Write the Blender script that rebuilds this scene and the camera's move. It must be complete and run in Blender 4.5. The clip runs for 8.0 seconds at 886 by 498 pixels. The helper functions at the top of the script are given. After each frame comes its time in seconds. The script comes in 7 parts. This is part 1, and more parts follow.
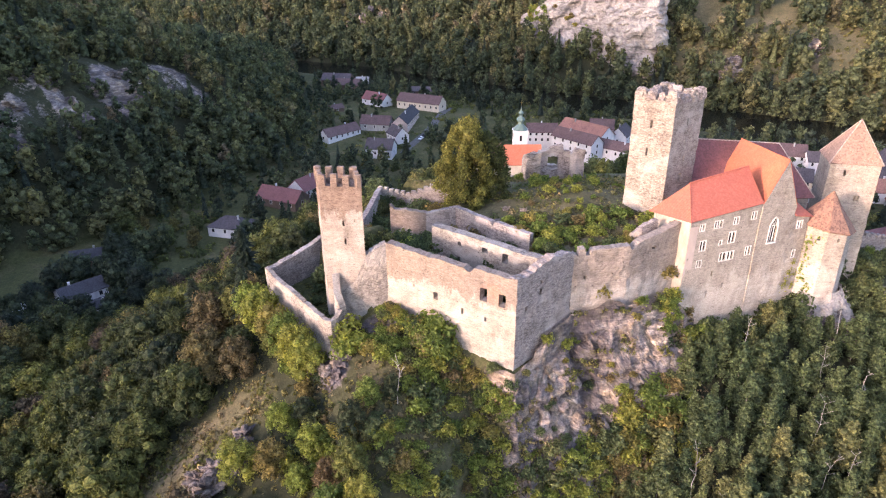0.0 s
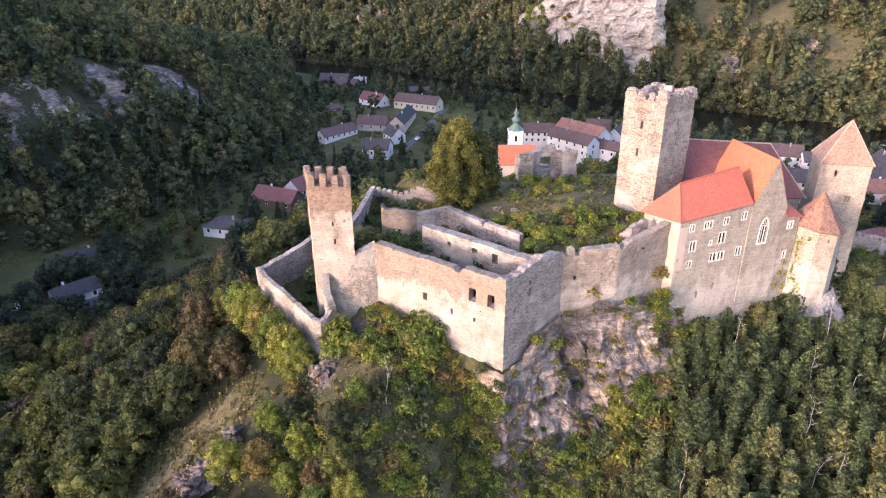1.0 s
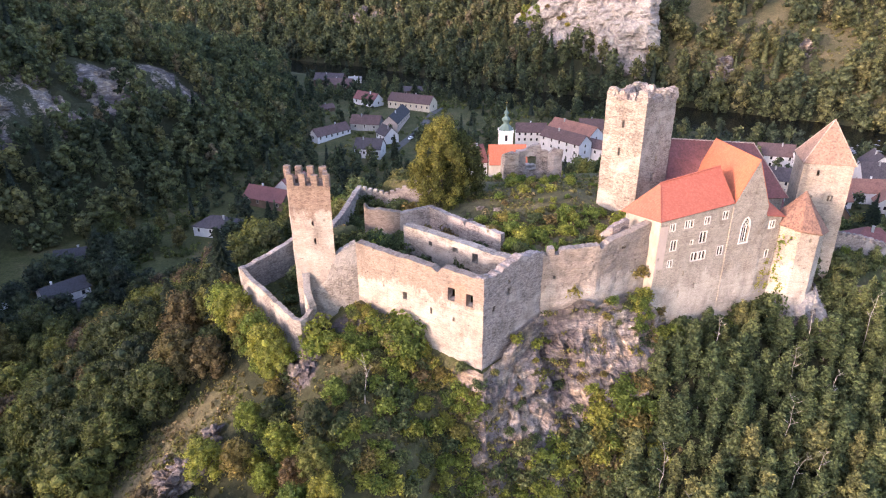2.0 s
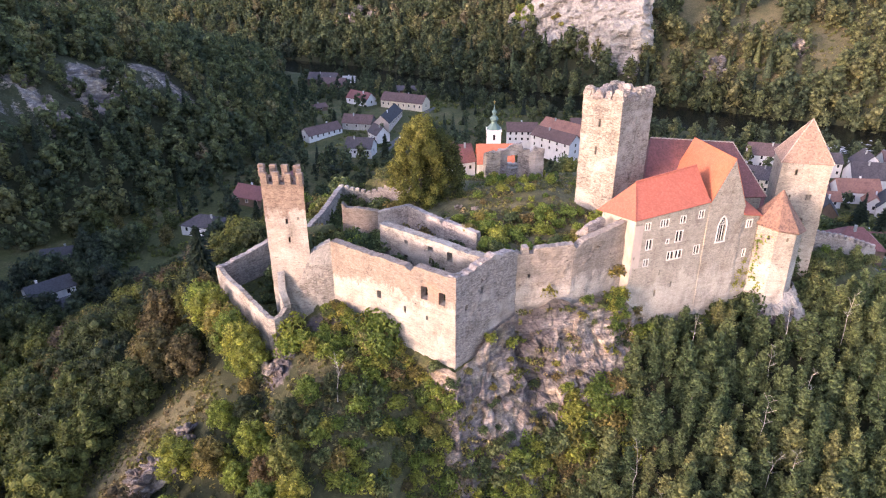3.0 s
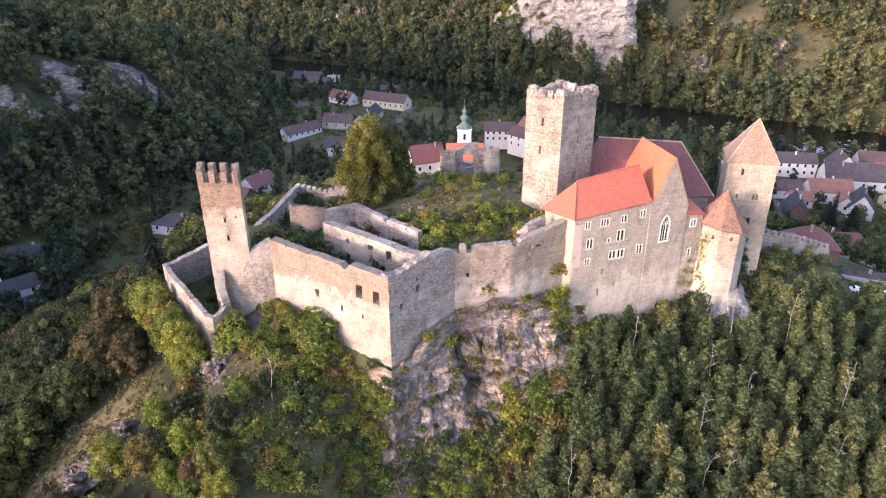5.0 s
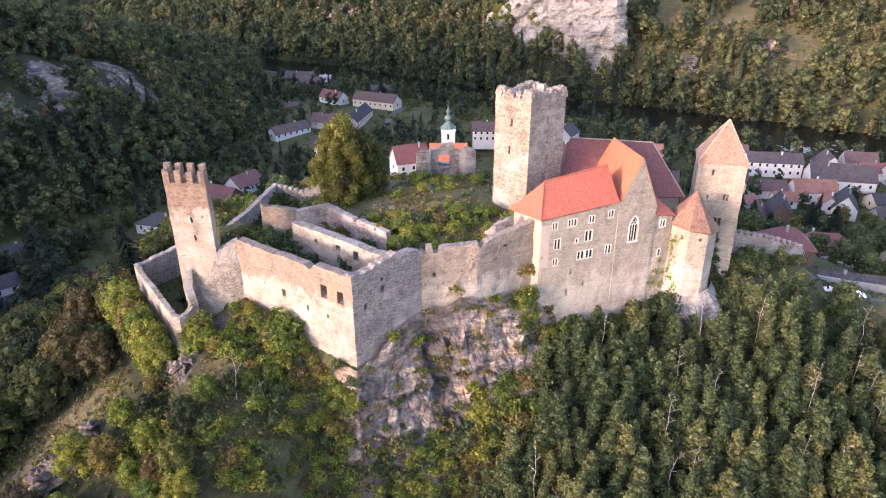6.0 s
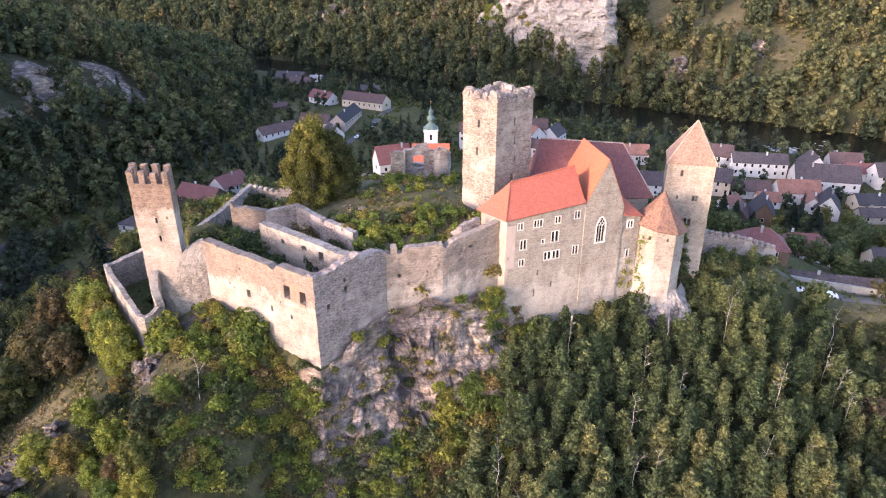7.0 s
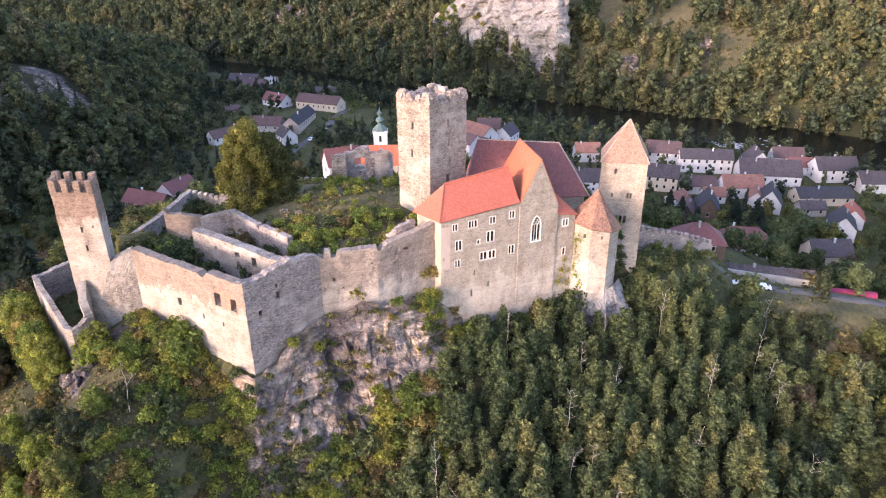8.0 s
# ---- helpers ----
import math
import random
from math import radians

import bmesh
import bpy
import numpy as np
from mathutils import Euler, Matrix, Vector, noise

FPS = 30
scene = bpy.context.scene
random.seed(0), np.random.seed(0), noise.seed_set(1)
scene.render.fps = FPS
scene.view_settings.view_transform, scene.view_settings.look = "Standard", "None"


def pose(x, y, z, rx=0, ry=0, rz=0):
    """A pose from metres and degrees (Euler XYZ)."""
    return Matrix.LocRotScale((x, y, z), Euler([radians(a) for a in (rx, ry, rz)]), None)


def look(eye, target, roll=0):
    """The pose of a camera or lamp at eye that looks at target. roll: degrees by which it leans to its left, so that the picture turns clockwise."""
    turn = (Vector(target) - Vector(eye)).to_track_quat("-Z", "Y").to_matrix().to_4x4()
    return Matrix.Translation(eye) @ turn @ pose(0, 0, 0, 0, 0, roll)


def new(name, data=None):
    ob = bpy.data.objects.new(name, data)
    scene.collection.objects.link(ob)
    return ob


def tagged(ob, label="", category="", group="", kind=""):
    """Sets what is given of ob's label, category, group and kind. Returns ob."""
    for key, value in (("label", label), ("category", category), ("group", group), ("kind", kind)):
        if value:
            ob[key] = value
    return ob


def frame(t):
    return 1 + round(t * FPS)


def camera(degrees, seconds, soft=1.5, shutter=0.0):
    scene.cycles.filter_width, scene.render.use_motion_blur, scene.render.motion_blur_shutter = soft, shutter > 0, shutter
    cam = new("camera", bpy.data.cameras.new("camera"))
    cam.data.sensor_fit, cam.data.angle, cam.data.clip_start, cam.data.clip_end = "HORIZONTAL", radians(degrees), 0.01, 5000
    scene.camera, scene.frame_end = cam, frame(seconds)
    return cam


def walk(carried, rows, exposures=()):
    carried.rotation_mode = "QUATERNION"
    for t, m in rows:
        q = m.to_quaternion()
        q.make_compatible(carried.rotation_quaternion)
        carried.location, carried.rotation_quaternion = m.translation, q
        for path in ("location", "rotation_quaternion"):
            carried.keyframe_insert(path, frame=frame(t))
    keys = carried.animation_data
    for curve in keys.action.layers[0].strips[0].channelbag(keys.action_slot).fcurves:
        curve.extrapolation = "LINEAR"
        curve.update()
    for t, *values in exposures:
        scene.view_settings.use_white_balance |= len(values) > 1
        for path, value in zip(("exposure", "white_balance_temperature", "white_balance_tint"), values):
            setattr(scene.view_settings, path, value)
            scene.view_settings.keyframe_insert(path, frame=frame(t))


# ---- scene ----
cam = camera(69.6, 8.0, soft=1.15)
METRES, EYE, TILT, LEAN, TURN = 40.0, 92.0, 0.0, 0.0, 0.0
ROWS = [
    (0.0, 0.0, 0.0, 0.0, -0.16, -24.8, 0.34),
    (0.5, 0.0178, 0.0004, 0.0007, -0.15, -24.8, 0.33),
    (1.0, 0.0483, 0.0, 0.0006, -0.14, -24.79, 0.32),
    (1.5, 0.0882, -0.0009, 0.0002, -0.16, -24.8, 0.31),
    (3.0, 0.2545, -0.0022, -0.0071, -0.14, -24.83, 0.25),
    (3.5, 0.3166, -0.003, -0.0086, -0.13, -24.85, 0.21),
    (4.0, 0.3858, -0.0042, -0.0094, -0.14, -24.85, 0.18),
    (4.5, 0.4583, -0.0057, -0.0101, -0.15, -24.86, 0.15),
    (6.0, 0.6825, -0.0141, -0.0052, -0.18, -24.89, 0.05),
    (6.5, 0.7603, -0.0168, -0.0022, -0.22, -24.9, 0.03),
    (7.0, 0.8398, -0.0192, 0.0008, -0.25, -24.9, 0.01),
    (7.5, 0.9215, -0.022, 0.0044, -0.28, -24.92, -0.02),
    (7.8, 0.9690, -0.0239, 0.0084, -0.42, -24.92, 0.02),
    (7.9, 0.9840, -0.0246, 0.0104, -1.85, -24.92, 0.05),
    (8.0, 0.9987, -0.0253, 0.0124, -3.37, -24.92, 0.07),
]
walk(cam, [(t, pose(0, 0, EYE, TILT, LEAN, TURN) @ pose(METRES * x, METRES * y, METRES * z, 90 + pitch, roll, yaw)) for t, x, y, z, yaw, pitch, roll in ROWS],
     exposures=[(0.0, 2.53, 6300, 32), (8.0, 2.53, 6300, 32)])

# ---- light ----
SUN_EL, SUN_AZ = 11.0, 36.0          # the light travels towards this azimuth (from +x to +y)
world = bpy.data.worlds.new("sky")
scene.world = world
world.use_nodes = True
wn = world.node_tree.nodes
sky = wn.new("ShaderNodeTexSky")
sky.sky_type = "NISHITA"
sky.sun_disc = False
sky.sun_elevation = radians(SUN_EL)
sky.sun_rotation = radians(270 - SUN_AZ)
sky.dust_density = 1.6
sky.ozone_density = 1.2
world.node_tree.links.new(sky.outputs[0], wn["Background"].inputs[0])
wn["Background"].inputs[1].default_value = 0.15
sun = new("sun", bpy.data.lights.new("sun", "SUN"))
sun.data.energy = 0.76
sun.data.angle = radians(4.0)
sun.data.color = (1.0, 0.85, 0.70)
_a, _e = radians(SUN_AZ), radians(SUN_EL)
sun.matrix_world = look((0, 0, 0), (math.cos(_a) * math.cos(_e), math.sin(_a) * math.cos(_e), -math.sin(_e)))
sun.location = (-150, -120, 120)


# ---- materials ----
def material(name, rough=0.9, metallic=0.0):
    m = bpy.data.materials.new(name)
    m.use_nodes = True
    b = m.node_tree.nodes["Principled BSDF"]
    b.inputs["Roughness"].default_value = rough
    b.inputs["Metallic"].default_value = metallic
    b.inputs["Specular IOR Level"].default_value = 0.25
    return m, m.node_tree, b


def coords(nt, scale=(1, 1, 1)):
    """World-sized coordinates: every mesh is built in metres."""
    g = nt.nodes.new("ShaderNodeNewGeometry")
    mp = nt.nodes.new("ShaderNodeMapping")
    mp.inputs["Scale"].default_value = scale
    nt.links.new(g.outputs["Position"], mp.inputs["Vector"])
    return mp.outputs["Vector"]


def noise_tex(nt, vec, scale, detail=4.0, rough=0.6):
    n = nt.nodes.new("ShaderNodeTexNoise")
    n.inputs["Scale"].default_value = scale
    n.inputs["Detail"].default_value = detail
    n.inputs["Roughness"].default_value = rough
    nt.links.new(vec, n.inputs["Vector"])
    return n.outputs["Fac"]


def ramp(nt, fac, stops):
    r = nt.nodes.new("ShaderNodeValToRGB")
    el = r.color_ramp.elements
    while len(el) < len(stops):
        el.new(0.5)
    for e, (p, c) in zip(el, stops):
        e.position = p
        e.color = (*c, 1) if len(c) == 3 else c
    nt.links.new(fac, r.inputs[0])
    return r.outputs[0]


def mix(nt, fac, a, b, mode="MIX"):
    n = nt.nodes.new("ShaderNodeMix")
    n.data_type = "RGBA"
    n.blend_type = mode
    for sock, val in ((n.inputs[0], fac), (n.inputs[6], a), (n.inputs[7], b)):
        if isinstance(val, (int, float)):
            sock.default_value = val
        elif isinstance(val, tuple):
            sock.default_value = (*val, 1)
        else:
            nt.links.new(val, sock)
    return n.outputs[2]


def bump(nt, bsdf, height, strength, dist=0.1):
    b = nt.nodes.new("ShaderNodeBump")
    b.inputs["Strength"].default_value = strength
    b.inputs["Distance"].default_value = dist
    nt.links.new(height, b.inputs["Height"])
    nt.links.new(b.outputs[0], bsdf.inputs["Normal"])


def grey(v):
    return (v, v, v)


def masonry(name, light, dark, patch, patch_amount=0.5, stone=2.2, bare_above=None, bare=None, brick_at=None):
    """Rubble masonry in rough courses with weathered render left on it in patches; above bare_above the render has fallen off."""
    m, nt, b = material(name, 0.95)
    light, dark, patch, bare = (tuple(0.82 * c for c in k) if k else None for k in (light, dark, patch, bare))
    v = nt.nodes.new("ShaderNodeTexVoronoi")
    v.inputs["Scale"].default_value = stone
    v.inputs["Randomness"].default_value = 0.9
    nt.links.new(coords(nt, (1, 1, 2.4)), v.inputs["Vector"])
    sep = nt.nodes.new("ShaderNodeSeparateColor")
    nt.links.new(v.outputs["Color"], sep.inputs[0])
    col = ramp(nt, sep.outputs[0], [(0.0, dark), (0.45, light), (1.0, tuple(min(1, c * 1.25) for c in light))])
    joint = ramp(nt, v.outputs["Distance"], [(0.35, grey(1)), (0.8, grey(0.72))])
    col = mix(nt, 0.8, col, joint, "MULTIPLY")
    big = noise_tex(nt, coords(nt, (1, 1, 1.3)), 0.16, 6, 0.65)
    mask = ramp(nt, big, [(0.62 - 0.3 * patch_amount, grey(0)), (0.70 - 0.3 * patch_amount, grey(1))])
    if bare_above is not None:
        g = nt.nodes.new("ShaderNodeNewGeometry")
        sx = nt.nodes.new("ShaderNodeSeparateXYZ")
        nt.links.new(g.outputs["Position"], sx.inputs[0])
        edge = noise_tex(nt, coords(nt, (1, 1, 0.5)), 0.3, 6, 0.7)
        lift = nt.nodes.new("ShaderNodeMath")
        lift.operation = "MULTIPLY_ADD"
        lift.inputs[1].default_value = 14.0
        nt.links.new(edge, lift.inputs[0])
        nt.links.new(sx.outputs["Z"], lift.inputs[2])
        mr = nt.nodes.new("ShaderNodeMapRange")
        mr.inputs["From Min"].default_value = bare_above + 6.4
        mr.inputs["From Max"].default_value = bare_above + 7.6
        nt.links.new(lift.outputs[0], mr.inputs["Value"])
        low = mix(nt, ramp(nt, big, [(0.42, grey(0.06)), (0.56, grey(0.48))]), patch, col)
        up = mix(nt, 0.5, col, bare)
        col = mix(nt, mr.outputs[0], low, up)
        mask = 0.0
    col = mix(nt, mask, col, patch)
    if brick_at:
        # brick repair round a group of windows
        g = nt.nodes.new("ShaderNodeNewGeometry")
        dist = nt.nodes.new("ShaderNodeVectorMath")
        dist.operation = "DISTANCE"
        dist.inputs[1].default_value = brick_at[:3]
        nt.links.new(g.outputs["Position"], dist.inputs[0])
        wob = nt.nodes.new("ShaderNodeMath")
        wob.operation = "MULTIPLY_ADD"
        wob.inputs[1].default_value = 5.0
        nt.links.new(noise_tex(nt, coords(nt), 0.5, 5, 0.7), wob.inputs[0])
        nt.links.new(dist.outputs["Value"], wob.inputs[2])
        mr = nt.nodes.new("ShaderNodeMapRange")
        mr.inputs["From Min"].default_value = brick_at[3] + 3.4
        mr.inputs["From Max"].default_value = brick_at[3] + 1.6
        mr.inputs["To Max"].default_value = 0.85
        nt.links.new(wob.outputs[0], mr.inputs["Value"])
        col = mix(nt, mr.outputs[0], col, mix(nt, 0.35, (0.42, 0.185, 0.115), col))
    stain = noise_tex(nt, coords(nt, (1, 1, 0.6)), 0.35, 6, 0.72)
    col = mix(nt, 0.75, col, ramp(nt, stain, [(0.32, (0.58, 0.55, 0.53)), (0.5, grey(0.96)), (0.75, (1.12, 1.10, 1.07))]), "MULTIPLY")
    fine = noise_tex(nt, coords(nt, (1, 1, 1.5)), 5.0, 6, 0.75)
    col = mix(nt, 0.8, col, ramp(nt, fine, [(0.3, grey(0.52)), (0.5, grey(1.0)), (0.70, grey(1.32))]), "MULTIPLY")
    course = noise_tex(nt, coords(nt, (0.55, 0.55, 2.6)), 1.6, 5, 0.7)
    col = mix(nt, 0.45, col, ramp(nt, course, [(0.33, (0.50, 0.48, 0.46)), (0.46, grey(0.95)), (0.55, grey(1.05)), (0.70, grey(1.22))]), "MULTIPLY")
    lift_line = noise_tex(nt, coords(nt, (0.03, 0.03, 1.0)), 1.1, 3, 0.6)
    col = mix(nt, 0.5, col, ramp(nt, lift_line, [(0.38, (0.78, 0.77, 0.76)), (0.48, grey(1.0)), (0.65, grey(1.07))]), "MULTIPLY")
    run = noise_tex(nt, coords(nt, (0.8, 0.8, 0.07)), 1.0, 4, 0.65)
    col = mix(nt, 0.28, col, ramp(nt, run, [(0.34, (0.70, 0.69, 0.69)), (0.47, grey(1.0)), (0.7, grey(1.06))]), "MULTIPLY")
    pits = noise_tex(nt, coords(nt, (0.8, 0.8, 1.6)), 1.7, 3, 0.6)
    col = mix(nt, 0.85, col, ramp(nt, pits, [(0.29, (0.36, 0.34, 0.33)), (0.36, grey(1.0))]), "MULTIPLY")
    nt.links.new(col, b.inputs["Base Color"])
    h = mix(nt, 0.5, joint, fine)
    bump(nt, b, h, 0.75, 0.14)
    return m


M_STONE = masonry("pale_rubble", (0.345, 0.300, 0.256), (0.228, 0.190, 0.162), (0.440, 0.390, 0.338), 0.45)
M_TOWER = masonry("tower_render", (0.310, 0.246, 0.200), (0.196, 0.142, 0.112), (0.480, 0.424, 0.364), 0.75, 2.2, 49.2, (0.262, 0.176, 0.132))
M_REDDISH = masonry("reddish_rubble", (0.340, 0.280, 0.232), (0.219, 0.172, 0.142), (0.500, 0.440, 0.376), 0.42, 2.2, 37.6, (0.290, 0.222, 0.176), (8.2, 95.2, 39.4, 1.5))
M_MIDDLE = masonry("half_bare_rubble", (0.372, 0.314, 0.266), (0.240, 0.198, 0.168), (0.515, 0.455, 0.395), 0.42, 2.2, 36.4, (0.310, 0.256, 0.212))
M_GREYSTONE = masonry("grey_rubble", (0.376, 0.318, 0.286), (0.220, 0.184, 0.170), (0.480, 0.412, 0.366), 0.35)
M_HALL = masonry("hall_rubble", (0.470, 0.410, 0.342), (0.320, 0.270, 0.224), (0.575, 0.505, 0.428), 0.3, 2.6, 33.0, (0.430, 0.368, 0.300))


def tiles(name, col, dark, rough=0.85, wear=0.5):
    """Clay roof tiles: courses down the slope, with sun-bleached and mossy patches."""
    m, nt, b = material(name, rough)
    w = nt.nodes.new("ShaderNodeTexWave")
    w.bands_direction = "Z"
    w.inputs["Scale"].default_value = 1.6
    w.inputs["Distortion"].default_value = 0.4
    nt.links.new(coords(nt), w.inputs["Vector"])
    v = nt.nodes.new("ShaderNodeTexVoronoi")
    v.inputs["Scale"].default_value = 3.5
    nt.links.new(coords(nt), v.inputs["Vector"])
    sep = nt.nodes.new("ShaderNodeSeparateColor")
    nt.links.new(v.outputs["Color"], sep.inputs[0])
    c = ramp(nt, sep.outputs[0], [(0, dark), (0.5, col), (1, tuple(min(1, x * 1.2) for x in col))])
    big = noise_tex(nt, coords(nt, (1, 1, 0.6)), 0.35, 5, 0.7)
    c = mix(nt, wear, c, ramp(nt, big, [(0.3, grey(0.62)), (0.55, grey(1.0)), (0.8, (1.25, 1.2, 1.12))]), "MULTIPLY")
    nt.links.new(c, b.inputs["Base Color"])
    bump(nt, b, w.outputs["Fac"], 0.5, 0.06)
    return m


M_RIDGE = tiles("pale_ridge_tiles", (0.42, 0.33, 0.27), (0.30, 0.22, 0.18), 0.9, 0.5)
M_ROOF_RED = tiles("new_red_tiles", (0.37, 0.110, 0.072), (0.35, 0.102, 0.066), 0.7, 0.2)
M_ROOF_ORANGE = tiles("orange_tiles", (0.45, 0.140, 0.074), (0.42, 0.126, 0.066), 0.7, 0.2)
M_ROOF_MAROON = tiles("maroon_tiles", (0.19, 0.080, 0.074), (0.15, 0.066, 0.062), 0.7, 0.4)
M_ROOF_OLD = tiles("old_brown_tiles", (0.290, 0.190, 0.140), (0.205, 0.132, 0.100), 0.85, 0.6)
M_ROOF_OLD_RED = tiles("old_red_tiles", (0.27, 0.132, 0.098), (0.19, 0.100, 0.078), 0.8, 0.6)
M_ROOF_TURRET = tiles("weathered_turret_tiles", (0.250, 0.140, 0.098), (0.150, 0.088, 0.068), 0.85, 0.7)
M_ROOF_GREY = tiles("grey_slates", (0.082, 0.068, 0.072), (0.054, 0.046, 0.049), 0.85, 0.6)
M_ROOF_DARK = tiles("dark_slates", (0.050, 0.048, 0.054), (0.034, 0.033, 0.037), 0.8, 0.4)
M_ROOF_BROWN = tiles("brown_tiles", (0.120, 0.076, 0.072), (0.080, 0.054, 0.052), 0.8, 0.6)


def plain(name, col, rough=0.8, var=0.25, scale=0.8, metallic=0.0):
    m, nt, b = material(name, rough, metallic)
    n = noise_tex(nt, coords(nt, (1, 1, 0.5)), scale, 5, 0.65)
    f = noise_tex(nt, coords(nt), scale * 9, 3, 0.6)
    c = mix(nt, 1.0, (*col,), ramp(nt, n, [(0.3, grey(1 - var)), (0.7, grey(1 + 0.3 * var))]), "MULTIPLY")
    c = mix(nt, 0.5, c, ramp(nt, f, [(0.3, grey(1 - var)), (0.7, grey(1))]), "MULTIPLY")
    nt.links.new(c, b.inputs["Base Color"])
    bump(nt, b, f, 0.15, 0.03)
    return m


M_WHITE = plain("white_lime_wash", (0.62, 0.60, 0.59), 0.85, 0.18)
M_CREAM = plain("cream_render", (0.58, 0.50, 0.39), 0.85, 0.18)
M_ENDRENDER = plain("beige_render", (0.44, 0.375, 0.31), 0.9, 0.3)
M_PINKRENDER = plain("pale_pink_render", (0.50, 0.405, 0.35), 0.85, 0.15)
M_SURROUND = plain("white_window_stone", (0.70, 0.66, 0.60), 0.8, 0.12)
M_WOOD = plain("weathered_wood", (0.16, 0.11, 0.08), 0.8, 0.35)
M_COPPER = plain("green_copper", (0.13, 0.19, 0.165), 0.6, 0.25)
M_GOLD = plain("gilded_ball", (0.7, 0.5, 0.15), 0.35, 0.1, 0.8, 1.0)
M_BARK = plain("bark", (0.14, 0.11, 0.085), 0.95, 0.5, 2.0)
M_BARK_PALE = plain("pale_grey_bark", (0.24, 0.215, 0.18), 0.95, 0.4, 2.0)
M_SAND = plain("trodden_sandy_earth", (0.30, 0.24, 0.18), 0.95, 0.4, 0.8)
M_POOL = plain("white_canvas", (0.75, 0.79, 0.82), 0.7, 0.15)
M_DEADWOOD = plain("bleached_dead_wood", (0.42, 0.38, 0.33), 0.95, 0.3, 2.0)
M_ROAD = plain("worn_asphalt", (0.13, 0.125, 0.12), 0.9, 0.25)
M_CONCRETE = plain("grey_concrete", (0.36, 0.35, 0.33), 0.9, 0.3)
M_CAR = plain("white_car_paint", (0.8, 0.8, 0.8), 0.3, 0.03)
M_CARDARK = plain("dark_car_paint", (0.03, 0.03, 0.035), 0.3, 0.03)
M_TYRE = plain("black_rubber", (0.02, 0.02, 0.02), 0.8, 0.2)
M_TARP = plain("magenta_tarpaulin", (0.26, 0.035, 0.085), 0.7, 0.2)


def glass_dark(name, col):
    m, nt, b = material(name, 0.12)
    b.inputs["Base Color"].default_value = (*col, 1)
    b.inputs["Specular IOR Level"].default_value = 0.5
    return m


M_GLASS = glass_dark("window_glass", (0.018, 0.018, 0.022))


def leaves(name, stops, tint=False, spray=1.9, yellow=0.8, through_leaf=0.34):
    """Foliage: one hue to a tree, varied from spray to spray and mottled leaf by leaf, with shade between clumps
    painted in; spray: leaf clumps to the metre.
    """
    m, nt, b = material(name, 0.7)
    b.inputs["Specular IOR Level"].default_value = 0.15
    if tint:
        at = nt.nodes.new("ShaderNodeAttribute")
        at.attribute_name = "tint"
        src = at.outputs["Fac"]
    else:
        src = nt.nodes.new("ShaderNodeObjectInfo").outputs["Random"]
    c = ramp(nt, src, stops)
    isl = nt.nodes.new("ShaderNodeNewGeometry").outputs["Random Per Island"]
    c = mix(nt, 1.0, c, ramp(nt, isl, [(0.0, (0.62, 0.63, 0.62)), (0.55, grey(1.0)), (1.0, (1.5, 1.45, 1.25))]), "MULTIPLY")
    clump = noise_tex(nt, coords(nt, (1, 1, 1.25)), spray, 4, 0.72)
    # the dark end of this noise paints the shaded gaps between leaf clumps
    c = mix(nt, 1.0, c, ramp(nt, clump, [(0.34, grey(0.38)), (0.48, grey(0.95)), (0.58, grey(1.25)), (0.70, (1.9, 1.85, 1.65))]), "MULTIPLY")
    nt.links.new(c, b.inputs["Base Color"])
    bump(nt, b, clump, 0.8, 0.5 / spray)
    tr = nt.nodes.new("ShaderNodeBsdfTranslucent")
    nt.links.new(mix(nt, 1.0, c, (1.3, 1.3, yellow), "MULTIPLY"), tr.inputs["Color"])
    sh = nt.nodes.new("ShaderNodeMixShader")
    sh.inputs[0].default_value = through_leaf
    nt.links.new(b.outputs[0], sh.inputs[1])
    nt.links.new(tr.outputs[0], sh.inputs[2])
    nt.links.new(sh.outputs[0], nt.nodes["Material Output"].inputs["Surface"])
    return m


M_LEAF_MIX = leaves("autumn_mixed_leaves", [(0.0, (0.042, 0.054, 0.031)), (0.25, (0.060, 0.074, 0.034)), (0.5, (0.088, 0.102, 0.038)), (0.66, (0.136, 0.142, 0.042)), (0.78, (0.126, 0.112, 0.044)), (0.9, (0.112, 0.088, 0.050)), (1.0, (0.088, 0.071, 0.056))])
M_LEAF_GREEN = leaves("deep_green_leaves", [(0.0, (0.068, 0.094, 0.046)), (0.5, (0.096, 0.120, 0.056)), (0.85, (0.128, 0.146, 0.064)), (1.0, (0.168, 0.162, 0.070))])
# yellow-green growth, its colour raised further to stand in for sunlight
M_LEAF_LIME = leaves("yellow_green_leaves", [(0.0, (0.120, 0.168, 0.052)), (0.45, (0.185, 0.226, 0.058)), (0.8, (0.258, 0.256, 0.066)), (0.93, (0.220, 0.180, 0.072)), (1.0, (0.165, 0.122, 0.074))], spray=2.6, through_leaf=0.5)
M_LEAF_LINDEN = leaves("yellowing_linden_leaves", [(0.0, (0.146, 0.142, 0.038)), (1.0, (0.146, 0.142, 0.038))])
M_LEAF_LINDEN_SHADE = leaves("shaded_linden_leaves", [(0.0, (0.066, 0.076, 0.028)), (1.0, (0.066, 0.076, 0.028))])
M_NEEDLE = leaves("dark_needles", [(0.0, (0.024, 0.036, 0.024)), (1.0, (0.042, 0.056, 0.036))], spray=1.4)
